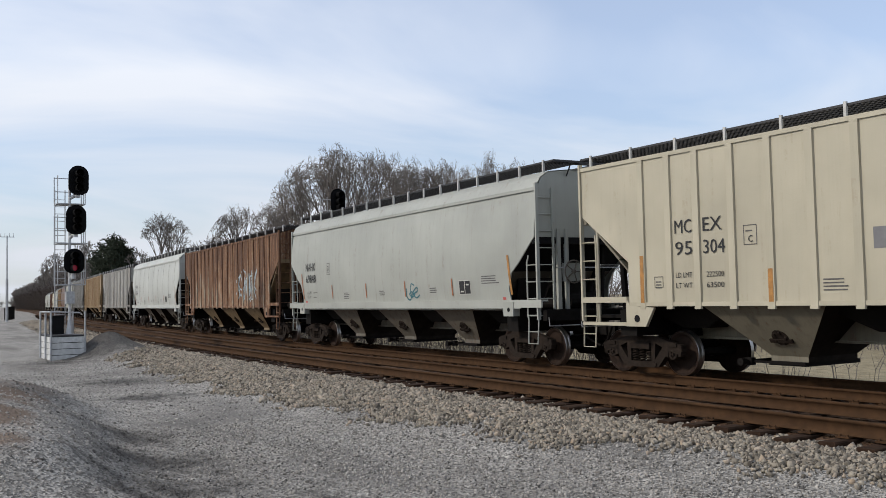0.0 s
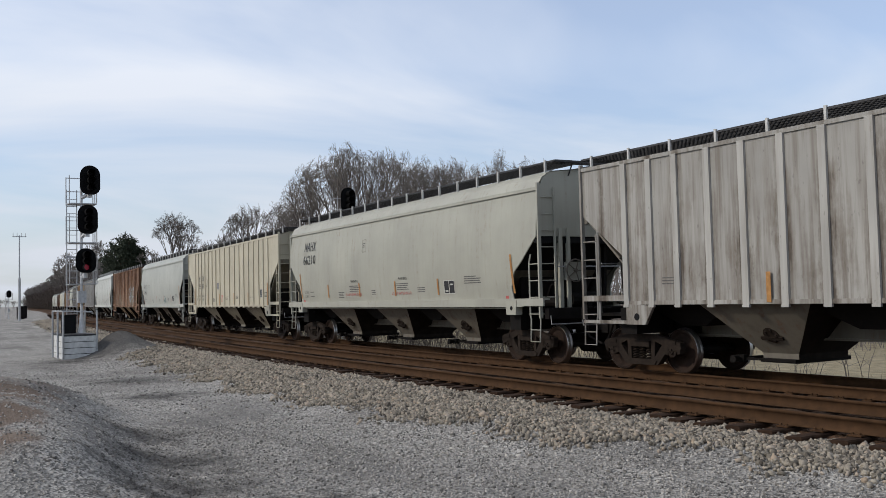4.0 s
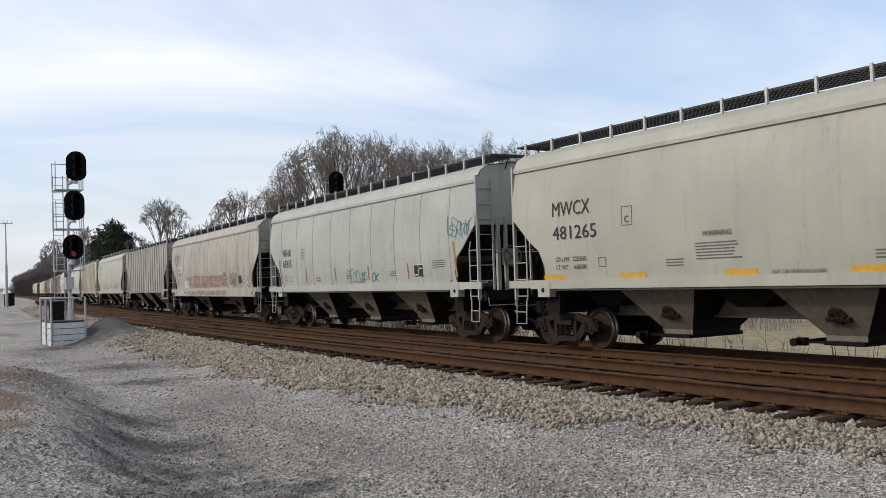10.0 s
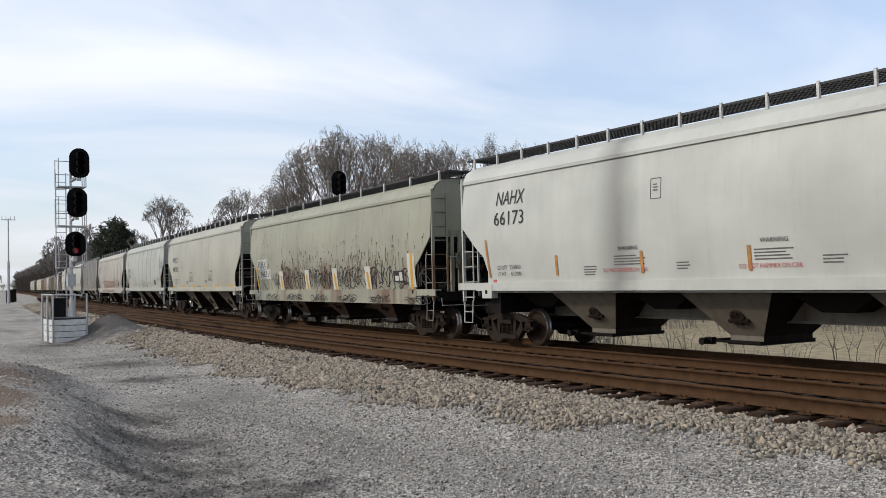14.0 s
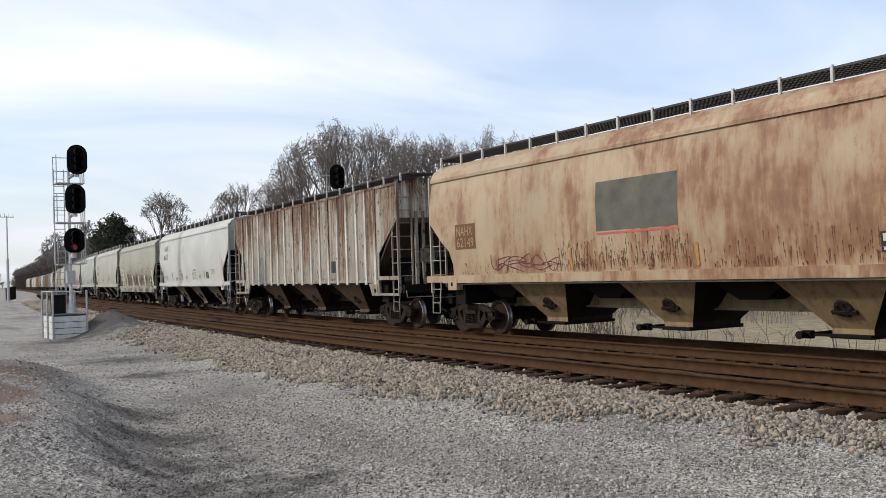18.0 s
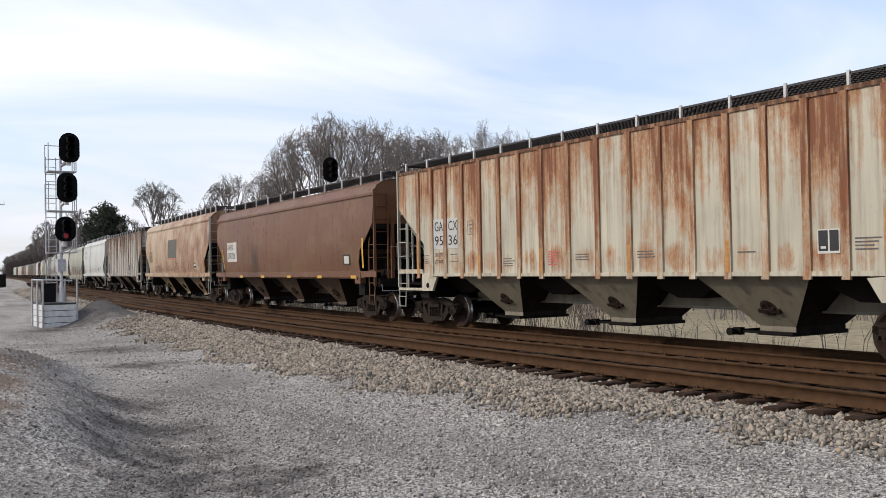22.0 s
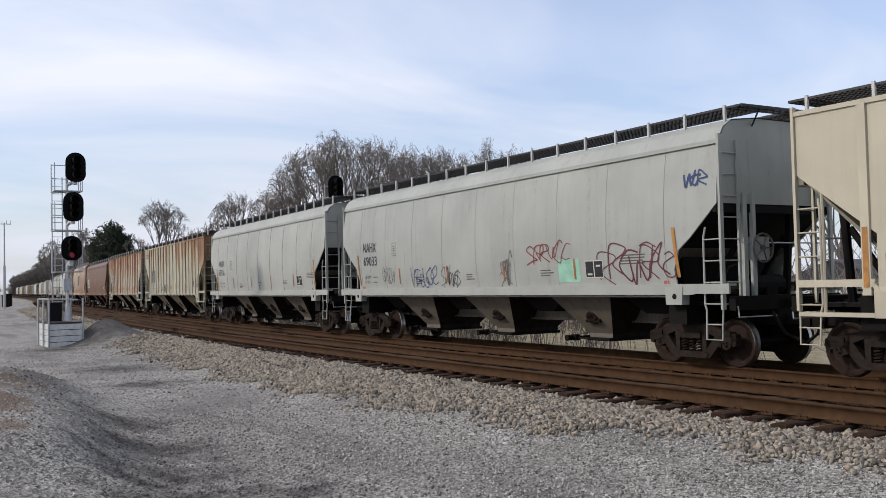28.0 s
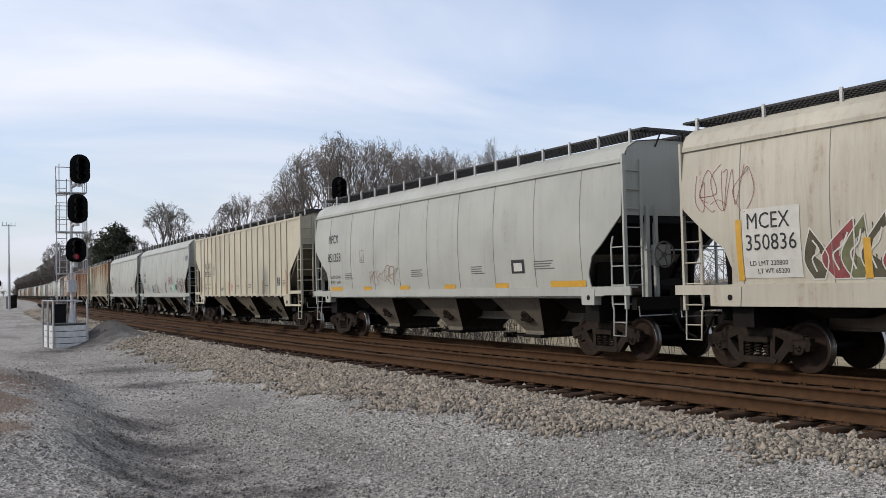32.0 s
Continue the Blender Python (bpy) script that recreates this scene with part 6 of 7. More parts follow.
add_car(65.77, 84.61, "smooth", P_TANRUST, "tan covered hopper stained red-brown with grey painted patch", P_BAYTAN,
        lambda L: [("patch", -1.62, 0.80, 2.46, 3.52, M_PATCHOLIVE), ("patch", -1.62, 0.80, 2.38, 2.43, M_RED), ("patch", -L / 2 + 2.0, -L / 2 + 3.0, 2.28, 2.95, P_BROWN), ("text", "NAHX", 0.24, -L / 2 + 2.1, 2.64, M_TEXTTAN, 0.78), ("text", "62149", 0.24, -L / 2 + 2.1, 2.34, M_TEXTTAN, 0.82),
                   ("tag", -L / 2 + 3.6, 1.64, 2.7, 0.45, M_SPRAY_WINE, 21, 6, 0.03), ("drips", -3.0, -1.7, 1.75, 2.3, 90, M_RUSTPALE), ("drips", -1.6, 1.0, 1.8, 2.4, 150, M_RUSTPALE), ("drips", 1.0, 9.0, 1.7, 2.3, 150, M_RUSTPALE), ("drips", -8.0, 8.5, 1.62, 1.9, 160, M_RUSTPALE), ("patch", 5.05, 5.5, 1.78, 2.1, M_TEXT), ("patch", 5.09, 5.26, 1.95, 2.07, M_PLATE), ("patch", 5.30, 5.46, 1.95, 2.07, M_PLATE), ("patch", 5.09, 5.46, 1.81, 1.86, M_PLATE),
                   ("stripe", -2.6, 1.66, 2.1, 0.08, M_ORANGE), ("stripe", 1.2, 1.66, 2.1, 0.08, M_ORANGE), ("stripe", L / 2 - 2.1, 1.7, 2.6, 0.1, M_ORANGE, -0.1)], seams=0, trim=P_WARM, sill_paint=P_TANRUST)
add_car(84.61, 104.08, "smooth", P_BROWN, "red-brown smooth-sided covered hopper with white number patch", P_BAYBROWN,
        lambda L: [("patch", -L / 2 + 2.35, -L / 2 + 3.85, 2.08, 2.95, M_PLATE), ("text", "NAHX", 0.27, -L / 2 + 2.47, 2.60, M_TEXT, 0.85), ("text", "508726", 0.26, -L / 2 + 2.48, 2.22, M_TEXT, 1.15),
                   ("stripe", -L / 2 + 1.72, 1.70, 2.65, 0.12, M_YELLOW, -0.14), ("stripe", L / 2 - 1.9, 1.70, 2.65, 0.12, M_YELLOW, 0.1), ("patch", 6.3, 6.9, 1.8, 2.15, M_TEXT), ("patch", 6.4, 6.8, 1.85, 2.1, M_PLATE)]
        + [("stripe", x, 1.36, 1.46, 0.42, M_YELLOW) for x in (-5.4, -2.4, 0.8, 4.0, 7.0)], seams=0, eave=4.03, board=0.66, posts=12)
add_car(104.08, 123.13, "ribbed", P_RUSTORANGE, "ribbed covered hopper, buff paint streaked orange with rust", P_BAYCREAM,
        lambda L: ribbed_marks([("GA", "CX"), ("95", "36"), ("LD LMT", ""), ("LT WT", "")], back=M_PLATEL, shift=-0.31), rib_paint=P_RUSTORANGE_RIB, rib_shift=-0.31, roof=P_RUSTDEEP, trim=P_WARM)
add_car(123.13, 142.4, "ribbed", P_BUFF, "ribbed covered hopper in chalky buff paint with stains", P_BAYCREAM,
        lambda L: ribbed_marks([("GA", "CX"), ("95", "13"), ("LD LMT", "223600"), ("LT WT", "")], back=M_PLATEG, shift=0.05)
        + [("tag", -2.3, 1.6, 0.75, 0.5, M_SPRAY_BLACK, 91, 6, 0.035), ("bars", 5.6, 2.35, 0.5, 5), ("bars", 6.5, 2.3, 0.35, 3)]
        + [("patch", -L / 2 + 1.1, -L / 2 + 2.2, 3.86 + 0.1 * k, 3.91 + 0.1 * k, P_BROWN) for k in range(3)], rib_paint=P_BUFF_RIB, rib_shift=0.05)
add_car(142.4, 159.8, "smooth", P_LGREY, "light grey smooth-sided covered hopper, thin orange stripes", P_BAYGREY,
        lambda L: smooth_marks(L, "NAHX", "69316", warn=False))
add_car(159.8, 178.03, "smooth", P_LGREY2, "light grey covered hopper with red and black tags", P_BAYGREY,
        lambda L: smooth_marks(L, "NAHX", "69033", warn=False) + [("tag", 2.2, 2.12, 1.45, 0.48, M_SPRAY_RED, 31, 6, 0.035), ("tag", 4.8, 1.64, 2.2, 0.8, M_SPRAY_WINE, 32, 7, 0.045), ("tag", -3.75, 1.62, 1.4, 0.55, M_SPRAY_NAVY, 33, 6, 0.03),
                                                   ("tag", -2.0, 1.6, 0.9, 0.6, M_SPRAY_BLACK, 34, 5, 0.02), ("tag", -5.6, 1.75, 0.7, 0.5, M_TEXTG, 35, 5, 0.02), ("patch", 3.25, 4.05, 1.68, 2.2, M_SPRAY_GREEN), ("tag", 7.25, 3.4, 0.55, 0.32, M_SPRAY_NAVY, 36, 3, 0.05), ("tag", 0.9, 1.6, 0.5, 0.8, M_TEXTG, 37, 4, 0.03)], seam_paint=P_LGREY2)
add_car(178.03, 197.14, "ribbed", P_CREAM, "clean cream ribbed covered hopper with black stencils", P_BAYCREAM,
        lambda L: ribbed_marks([("MC", "EX"), ("95", "356"), ("LD LMT", ""), ("LT WT", "")], shift=-0.25), rib_shift=-0.25)
add_car(197.14, 215.64, "smooth", P_LGREY, "pale grey covered hopper with flat yellow reflectors", P_BAYGREY,
        lambda L: [("text", "MFCX", 0.29, -L / 2 + 1.92, 3.24, M_TEXT, 0.80), ("text", "851353", 0.29, -L / 2 + 1.86, 2.60, M_TEXT, 1.08), ("frame", -L / 2 + 4.5, 2.5, 0.3, 0.4), ("text", "C", 0.14, -L / 2 + 4.59, 2.56), ("text", "LD LMT 227100", 0.10, -L / 2 + 2.0, 2.02, M_TEXT, 0.86), ("text", "LT WT    58900", 0.10, -L / 2 + 2.0, 1.84, M_TEXT, 0.86), ("patch", -L / 2 + 1.95, -L / 2 + 2.95, 1.6, 1.72, M_YELLOW), ("patch", -L / 2 + 13.35, -L / 2 + 13.9, 1.95, 2.28, M_TEXT), ("patch", -L / 2 + 13.45, -L / 2 + 13.8, 2.0, 2.2, M_PLATE), ("bars", -L / 2 + 14.3, 2.2, 0.9, 3)] + [("patch", x, x + 0.6, 1.6, 1.72, M_YELLOW) for x in (-6.9, -4.6, -2.0, 0.7, 3.3)] + [("bars", x, 2.15, 0.7, 3) for x in (-6.0, -1.2, 2.2)]
        + [("patch", L / 2 - 3.6, L / 2 - 2.3, 1.60, 1.74, M_YELLOW), ("tag", -4.0, 1.8, 1.9, 0.5, M_SPRAY_PINK, 41, 7, 0.03)])
add_car(215.64, 234.9, "smooth", P_DIRTYCREAM, "dirty cream covered hopper with red and drab graffiti", P_BAYBROWN,
        lambda L: [("patch", -L / 2 + 2.08, -L / 2 + 3.30, 1.70, 2.93, M_PLATE), ("text", "MCEX", 0.28, -L / 2 + 2.2, 2.57, M_TEXT, 0.9), ("text", "350836", 0.28, -L / 2 + 2.16, 2.19, M_TEXT, 1.06),
                   ("text", "LD LMT 220800", 0.085, -L / 2 + 2.22, 1.92, M_TEXT, 0.8), ("text", "LT WT 65200", 0.085, -L / 2 + 2.38, 1.78, M_TEXT, 0.66), ("stripe", -L / 2 + 1.94, 1.66, 2.75, 0.13, M_YELLOW, 0.0),
                   ("leaves", -L / 2 + 3.36, 1.66, 4.6, 0.95, 13, (M_SPRAY_DRAB, M_SPRAY_RED, M_SPRAY_OLIVE), M_PLATE, 51), ("tag", -L / 2 + 0.9, 2.9, 1.3, 0.9, M_SPRAY_RED, 53, 5, 0.015), ("stripe", -L / 2 + 4.45, 1.66, 2.3, 0.13, M_YELLOW),
                   ("drips", -6.2, 0.0, 1.9, 2.6, 120, M_SPRAY_DRAB)],
        eave=4.20, board=0.58, posts=12,
        sill=0.36, bays=2)


# ---- signals ----
M_SIGNAL = plain("signal_black", (0.004, 0.004, 0.0045), 0.8, 0.0, 10, 0.2, 0.0)
M_HOOD = plain("hood_black", (0.002, 0.002, 0.0025), 0.9, 0.0, 10, 0.2, 0.0)
M_MAST = plain("silver_mast_paint", (0.48, 0.49, 0.50), 0.45, 0.2, 8, 0.2)
M_PLANK = plain("white_weathered_plank", (0.56, 0.57, 0.56), 0.7, 0.0, 5, 0.25, 0.004)
M_LENS = plain("dark_lens", (0.006, 0.004, 0.005), 0.7, 0.0, 10, 0.1, 0.0)


def lit_lens():
    m, n, l = mat("red_signal_light")
    b = node(n, l, "BsdfPrincipled", {"Base Color": (0.25, 0.01, 0.02, 1), "Roughness": 0.2, "Emission Color": (0.6, 0.03, 0.09, 1), "Emission Strength": 0.12})
    o = node(n, l, "OutputMaterial")
    l.new(b.outputs[0], o.inputs[0])
    return m


M_LIT = lit_lens()


def signal_head(parent, y, z, lit, h=1.22):
    """A tall rounded background with three hooded lenses, facing +x."""
    w = 0.40
    pts = [(w * math.cos(a), h / 2 - w + w * math.sin(a)) for a in np.linspace(0, math.pi, 15)]
    pts += [(-w, -h / 2 + 0.26), (-w + 0.07, -h / 2 + 0.10), (-w + 0.24, -h / 2), (w - 0.24, -h / 2), (w - 0.07, -h / 2 + 0.10), (w, -h / 2 + 0.26)]
    n = len(pts)
    g = Geo()
    g.add([(x, y + a, z + b) for x in (0.30, 0.33) for a, b in pts],
          [tuple(range(n - 1, -1, -1)), tuple(range(n, 2 * n))] + [(i, (i + 1) % n, (i + 1) % n + n, i + n) for i in range(n)])
    g.box(0.12, 0.30, y - 0.2, y + 0.2, z - h * 0.42, z + h * 0.42)
    head = part("signal_head", g, M_SIGNAL, parent, "black rounded signal background")
    for k in (-1, 0, 1):
        zc = z + k * h * 0.25 - 0.03
        c = Geo()
        ang = np.linspace(math.radians(-70), math.radians(250), 17)
        rows = [[(x, y + r * math.cos(a), zc + r * math.sin(a)) for a in ang] for x, r in ((0.33, 0.155), (0.72, 0.15))]
        c.grid(rows)
        c.grid([[(x, y + r * math.cos(a), zc + r * math.sin(a)) for a in ang[::-1]] for x, r in ((0.33, 0.145), (0.72, 0.14))])
        part("hood", c, M_HOOD, head)
        lens = Geo().tube((0.33, y, zc), (0.36, y, zc), 0.125, 0.11, 16)
        part("lens", lens, M_LIT if lit and k == -1 else M_LENS, head, "glowing red lens" if lit and k == -1 else "")


def mast_signal(x, y, z0, heads, top, label, ladder_side=-0.30):
    s = new("railway_signal")
    s.location = (x, y, z0)
    tagged(s, label, "railway signal", "trackside signals")
    g = Geo().tube((0, 0, 0), (0, 0, top - 0.6), 0.066, 0.055, 12)
    g.add(*(lambda q: (q.v, q.f))(Geo().tube((0, 0, 0), (0, 0, 0.75), 0.15, 0.07, 10)))
    part("mast", g, M_MAST, s)
    g = Geo().box(-0.18, 0.18, -0.16, 0.16, 1.25, 1.75)
    part("junction_box", g, M_GALV, s)
    for yy, zz in heads:
        g = Geo().tube((0, 0, zz - 0.75), (0.1, yy, zz - 0.55), 0.07, 0.09, 8).tube((0.15, yy, zz - 0.72), (0.15, yy, zz - 0.5), 0.1, None, 8)
        part("bracket", g, M_MAST, s)
        signal_head(s, yy, zz, zz == heads[-1][1] and len(heads) > 1, 1.02 if zz == heads[-1][1] and len(heads) > 1 else 1.22)
    # ladder behind the mast, with landings and hoop rails
    xl = -0.45
    lad = part("ladder", Geo().bar((xl, ladder_side - 0.2, 0.0), (xl, ladder_side - 0.2, top - 1.0), 0.035).bar((xl, ladder_side + 0.2, 0.0), (xl, ladder_side + 0.2, top - 1.0), 0.035), M_GALV, s)
    rm = Geo().tube((0, -0.2, 0), (0, 0.2, 0), 0.014, None, 6).mesh("rung", M_GALV)
    for i in range(int((top - 1.2) / 0.3)):
        q = part("rung", rm, None, lad)
        q.location = (xl, ladder_side, 0.2 + 0.3 * i)
    for yy, zz in heads:
        zl = zz - 0.95
        g = Geo().box(-0.75, 0.1, -0.50, 0.62, zl - 0.04, zl)
        land = part("landing", g, M_GALV, s)
        for px, py in ((-0.72, -0.48), (-0.72, 0.60), (0.08, 0.60), (0.08, -0.48), (-0.3, 0.60)):
            part("rail_post", Geo().tube((px, py, zl), (px, py, zl + 1.15), 0.022, None, 6), M_GALV, land)
        for hz in (0.55, 1.12):
            part("guard_rail", Geo().path([(0.08, 0.60, zl + hz), (-0.72, 0.60, zl + hz), (-0.72, -0.48, zl + hz)], 0.02, 6), M_GALV, land)
    return s


mast_signal(-41.0, 7.40, 0.52, [(0.30, 6.36), (0.20, 4.72), (0.12, 3.00)], 7.0, "tall silver signal mast with three black heads, red lit")
mast_signal(-41.9, 20.0, -0.9, [(0.0, 7.46)], 8.1, "silver signal mast with one black head beyond the tracks")


def signal_footing():
    f = new("signal_platform")
    f.location = (-40.68, 7.06, -0.5)
    tagged(f, "white plank-sided platform with pipe railing under the signal", "platform")
    hx, hy, zt = 1.22, 0.61, 1.02
    part("deck", Geo().box(-hx, hx, -hy, hy, zt - 0.06, zt), M_GRATE, f)
    n = 4
    hgt = (zt - 0.06) / n
    for k in range(n):
        z0, z1 = k * hgt + 0.012, (k + 1) * hgt - 0.012
        for e in (-1, 1):
            part("plank", Geo().box(-hx, hx, *sorted((e * hy, e * (hy - 0.05))), z0, z1), M_PLANK, f)
            part("plank", Geo().box(*sorted((e * hx + e * 0.004, e * (hx - 0.05))), -hy + 0.052, hy - 0.052, z0, z1), M_PLANK, f)
    part("frame", Geo().box(-hx + 0.06, hx - 0.06, -hy + 0.06, hy - 0.06, -0.2, zt - 0.07), M_DARK, f)
    for px, py in ((hx, -hy), (hx, hy), (-hx, -hy), (-hx, hy), (0, -hy)):
        part("railing_post", Geo().tube((px * 1.03, py * 1.05, -0.1), (px * 1.03, py * 1.05, zt + 0.95), 0.04, None, 8), M_GALV, f)
    part("top_rail", Geo().path([(hx * 1.03, -hy * 1.05, zt + 0.93), (hx * 1.03, hy * 0.75, zt + 0.88)], 0.03, 8), M_GALV, f)
    part("top_rail", Geo().path([(hx * 1.03, -hy * 1.05, zt + 0.93), (-hx * 1.03, -hy * 1.05, zt + 0.93)], 0.03, 8), M_GALV, f)


signal_footing()
b_ = new("relay_box", Geo().box(-0.28, 0.28, -0.25, 0.25, 0.0, 0.72).box(-0.31, 0.31, -0.28, 0.28, 0.72, 0.77).mesh("relay_box", M_BLACK))
b_.location = (-41.4, 6.95, 0.52)
tagged(b_, "black steel relay box on the signal platform", "equipment box")


def line_pole(x, y, h):
    p = new("utility_pole")
    p.location = (x, y, float(ground_z(np.array(x), np.array(y))) - 0.1)
    tagged(p, "slim grey pole with short crossarm", "pole")
    part("shaft", Geo().tube((0, 0, 0), (0, 0, h * 0.5), 0.20, 0.18, 10).tube((0, 0, h * 0.5), (0, 0, h), 0.11, 0.08, 10), M_GALV, p)
    part("crossarm", Geo().box(-0.05, 0.05, -0.95, 0.95, h - 0.26, h - 0.16), M_GALV, p)
    for y_ in (-0.85, -0.3, 0.3, 0.85):
        part("insulator", Geo().tube((0, y_, h - 0.16), (0, y_, h + 0.35), 0.05, 0.03, 6), M_GALV, p)


line_pole(-150.0, 18.4, 12.7)
mast_signal(-176.0, 19.9, -0.5, [(0.0, 4.3)], 4.9, "distant signal mast with one black head")
for x_, y_, h_ in ((-168.0, 20.8, 1.9), (-171.5, 21.6, 2.1)):
    c_ = new("equipment_cabinet", Geo().box(-0.6, 0.6, -0.55, 0.55, 0.0, h_).box(-0.66, 0.66, -0.6, 0.6, h_, h_ + 0.08).mesh("equipment_cabinet", M_DARK))
    c_.location = (x_, y_, -0.48)
    tagged(c_, "dark steel equipment cabinet beside the lane", "equipment cabinet", "trackside cabinets")


# ---- trees ----
def bark(name, a, b):
    m, n, l = mat(name)
    c = node(n, l, "TexCoord").outputs["Object"]
    f, g = nse(n, l, c, 3.0, 4.0, 0.6, (4, 4, 1)), nse(n, l, c, 0.4, 2.0)
    col = mix(n, l, span(n, l, f, 0.3, 0.7), a, b)
    col = mix(n, l, span(n, l, g, 0.4, 0.7, 0.0, 0.5), col, [x * 0.7 for x in a])
    return shade(m, n, l, col, 0.9, 0.0, f, 0.02)


M_BARK = bark("grey_bark", (0.090, 0.078, 0.070), (0.19, 0.166, 0.148))
M_TWIG = bark("brown_twigs", (0.135, 0.121, 0.111), (0.26, 0.232, 0.21))
M_PINEBARK = bark("pine_bark", (0.07, 0.045, 0.03), (0.14, 0.09, 0.06))


def limb_soup(segs, material, name, sides=4):
    """Tapered prisms for a list of (p, q, r0, r1)."""
    n = len(segs)
    p, q = np.array([s[0] for s in segs]), np.array([s[1] for s in segs])
    r0, r1 = np.array([s[2] for s in segs]), np.array([s[3] for s in segs])
    d = q - p
    d /= np.linalg.norm(d, axis=1)[:, None] + 1e-9
    ref = np.where(abs(d[:, 2:3]) < 0.9, np.array([[0, 0, 1.0]]), np.array([[1.0, 0, 0]]))
    a = np.cross(d, ref)
    a /= np.linalg.norm(a, axis=1)[:, None]
    b = np.cross(d, a)
    ang = np.arange(sides) * 2 * np.pi / sides
    ring = a[:, None] * np.cos(ang)[None, :, None] + b[:, None] * np.sin(ang)[None, :, None]
    v = np.concatenate([p[:, None] + ring * r0[:, None, None], q[:, None] + ring * r1[:, None, None]], 1)
    i = np.arange(sides)
    f = np.stack([i, (i + 1) % sides, (i + 1) % sides + sides, i + sides], -1)
    f = (f[None] + (np.arange(n) * 2 * sides)[:, None, None]).reshape(-1, 4)
    return soup(name, v.reshape(-1, 3), f, material)


def bare_tree(seed, h, levels, tip, twigs):
    """A leafless tree: a short stem forking into rising, spreading limbs that divide again and again into fine shoots."""
    r = np.random.default_rng(seed)
    segs = []

    def grow(p, d, length, level):
        bend = r.normal(0, 0.10, 3)
        d1 = d + bend
        d1 = d1 / np.linalg.norm(d1)
        m = p + d * length * 0.5
        q = m + d1 * length * 0.5
        segs.append((p, m, level, level))
        segs.append((m, q, level, level + 1))
        if level >= levels:
            return
        if level >= levels - 3:
            for _ in range(twigs):
                e = d1 + r.normal(0, 0.36, 3)
                e /= np.linalg.norm(e)
                o = p + (q - p) * r.uniform(0.2, 1.0)
                w = o + e * length * r.uniform(0.5, 1.0)
                segs.append((o, w, levels, levels + 1))
                g = e + r.normal(0, 0.35, 3)
                segs.append((o + (w - o) * 0.5, o + (w - o) * 0.5 + g / np.linalg.norm(g) * length * r.uniform(0.3, 0.6), levels, levels + 1))
        n = 4 if level == 0 else (3 if r.random() < 0.45 else 2)
        side = np.cross(d1, r.normal(size=3))
        side /= np.linalg.norm(side)
        other = np.cross(d1, side)
        a0 = r.uniform(0, 6.28)
        for k in range(n):
            a = a0 + 6.283 * k / n + r.normal(0, 0.3)
            open_ = r.uniform(0.26, 0.54)
            if k == 0 and level < 4:
                open_ *= 0.35
            e = d1 * math.cos(open_) + (side * math.cos(a) + other * math.sin(a)) * math.sin(open_)
            e = e + np.array([0, 0, 0.10])
            e /= np.linalg.norm(e)
            grow(q, e, length * r.uniform(0.68, 0.92) * (0.95 if k == 0 else 0.85), level + 1)
    grow(np.zeros(3), np.array([0.0, 0.0, 1.0]), 1.0, 0)
    p, q = np.array([v[0] for v in segs]), np.array([v[1] for v in segs])
    k = h / np.percentile(q[:, 2], 97)
    wide = np.percentile(np.hypot(q[:, 0], q[:, 1]), 90)
    fit = np.array([0.36 * h / wide, 0.36 * h / wide, k])
    p, q = p * fit, q * fit
    # the shoots crowd into an uneven dome
    def dome(v):
        o = (v - np.array([0, 0, 0.5 * h])) / np.array([0.39 * h, 0.39 * h, 0.5 * h])
        around = np.arctan2(v[:, 1], v[:, 0])
        edge = 1 + 0.09 * np.sin(3 * around + seed) + 0.06 * np.sin(7 * around + 9 * v[:, 2] / h)
        upper = o * np.where(o[:, 2:] > 0, 1.0, np.array([[1.0, 1.0, 0.0]]))
        rho = np.maximum(np.linalg.norm(upper, axis=1), 1e-6) / edge
        inner = 0.7
        fold = np.where(rho > inner, (inner + (1 - inner) * np.tanh((rho - inner) / (1 - inner))) / rho, 1.0)
        o = np.where(o[:, 2:] > 0, o * fold[:, None], o * np.stack([fold, fold, np.ones(len(v))], 1))
        return o * np.array([0.39 * h, 0.39 * h, 0.5 * h]) + np.array([0, 0, 0.5 * h])
    p, q = dome(p), dome(q)
    level = np.array([v[2] for v in segs])
    keep = (level < levels) | (r.random(len(segs)) < 0.72)
    p, q, segs = p[keep], q[keep], [v for v, f in zip(segs, keep) if f]
    stem = h * 0.014

    def radius(level):
        return tip * (stem / tip) ** (max(0.0, 1 - level / levels))
    thick = [(a, b, radius(u), radius(v)) for a, b, (_, _, u, v) in zip(p, q, segs) if u < levels - 3]
    thin = [(a, b, radius(u), radius(v)) for a, b, (_, _, u, v) in zip(p, q, segs) if u >= levels - 3]
    return limb_soup(thick, M_BARK, "trunk", 5), limb_soup(thin, M_TWIG, "crown", 3)


TREES = [bare_tree(101 + i, 17.0, 8, 0.012, 1) for i in range(4)]
TREES += [bare_tree(201 + i, 10.0, 6, 0.022, 2) for i in range(2)]
TREES += [bare_tree(301 + i, 10.0, 5, 0.045, 2) for i in range(2)]
TREES += [bare_tree(411, 17.0, 8, 0.011, 3)]


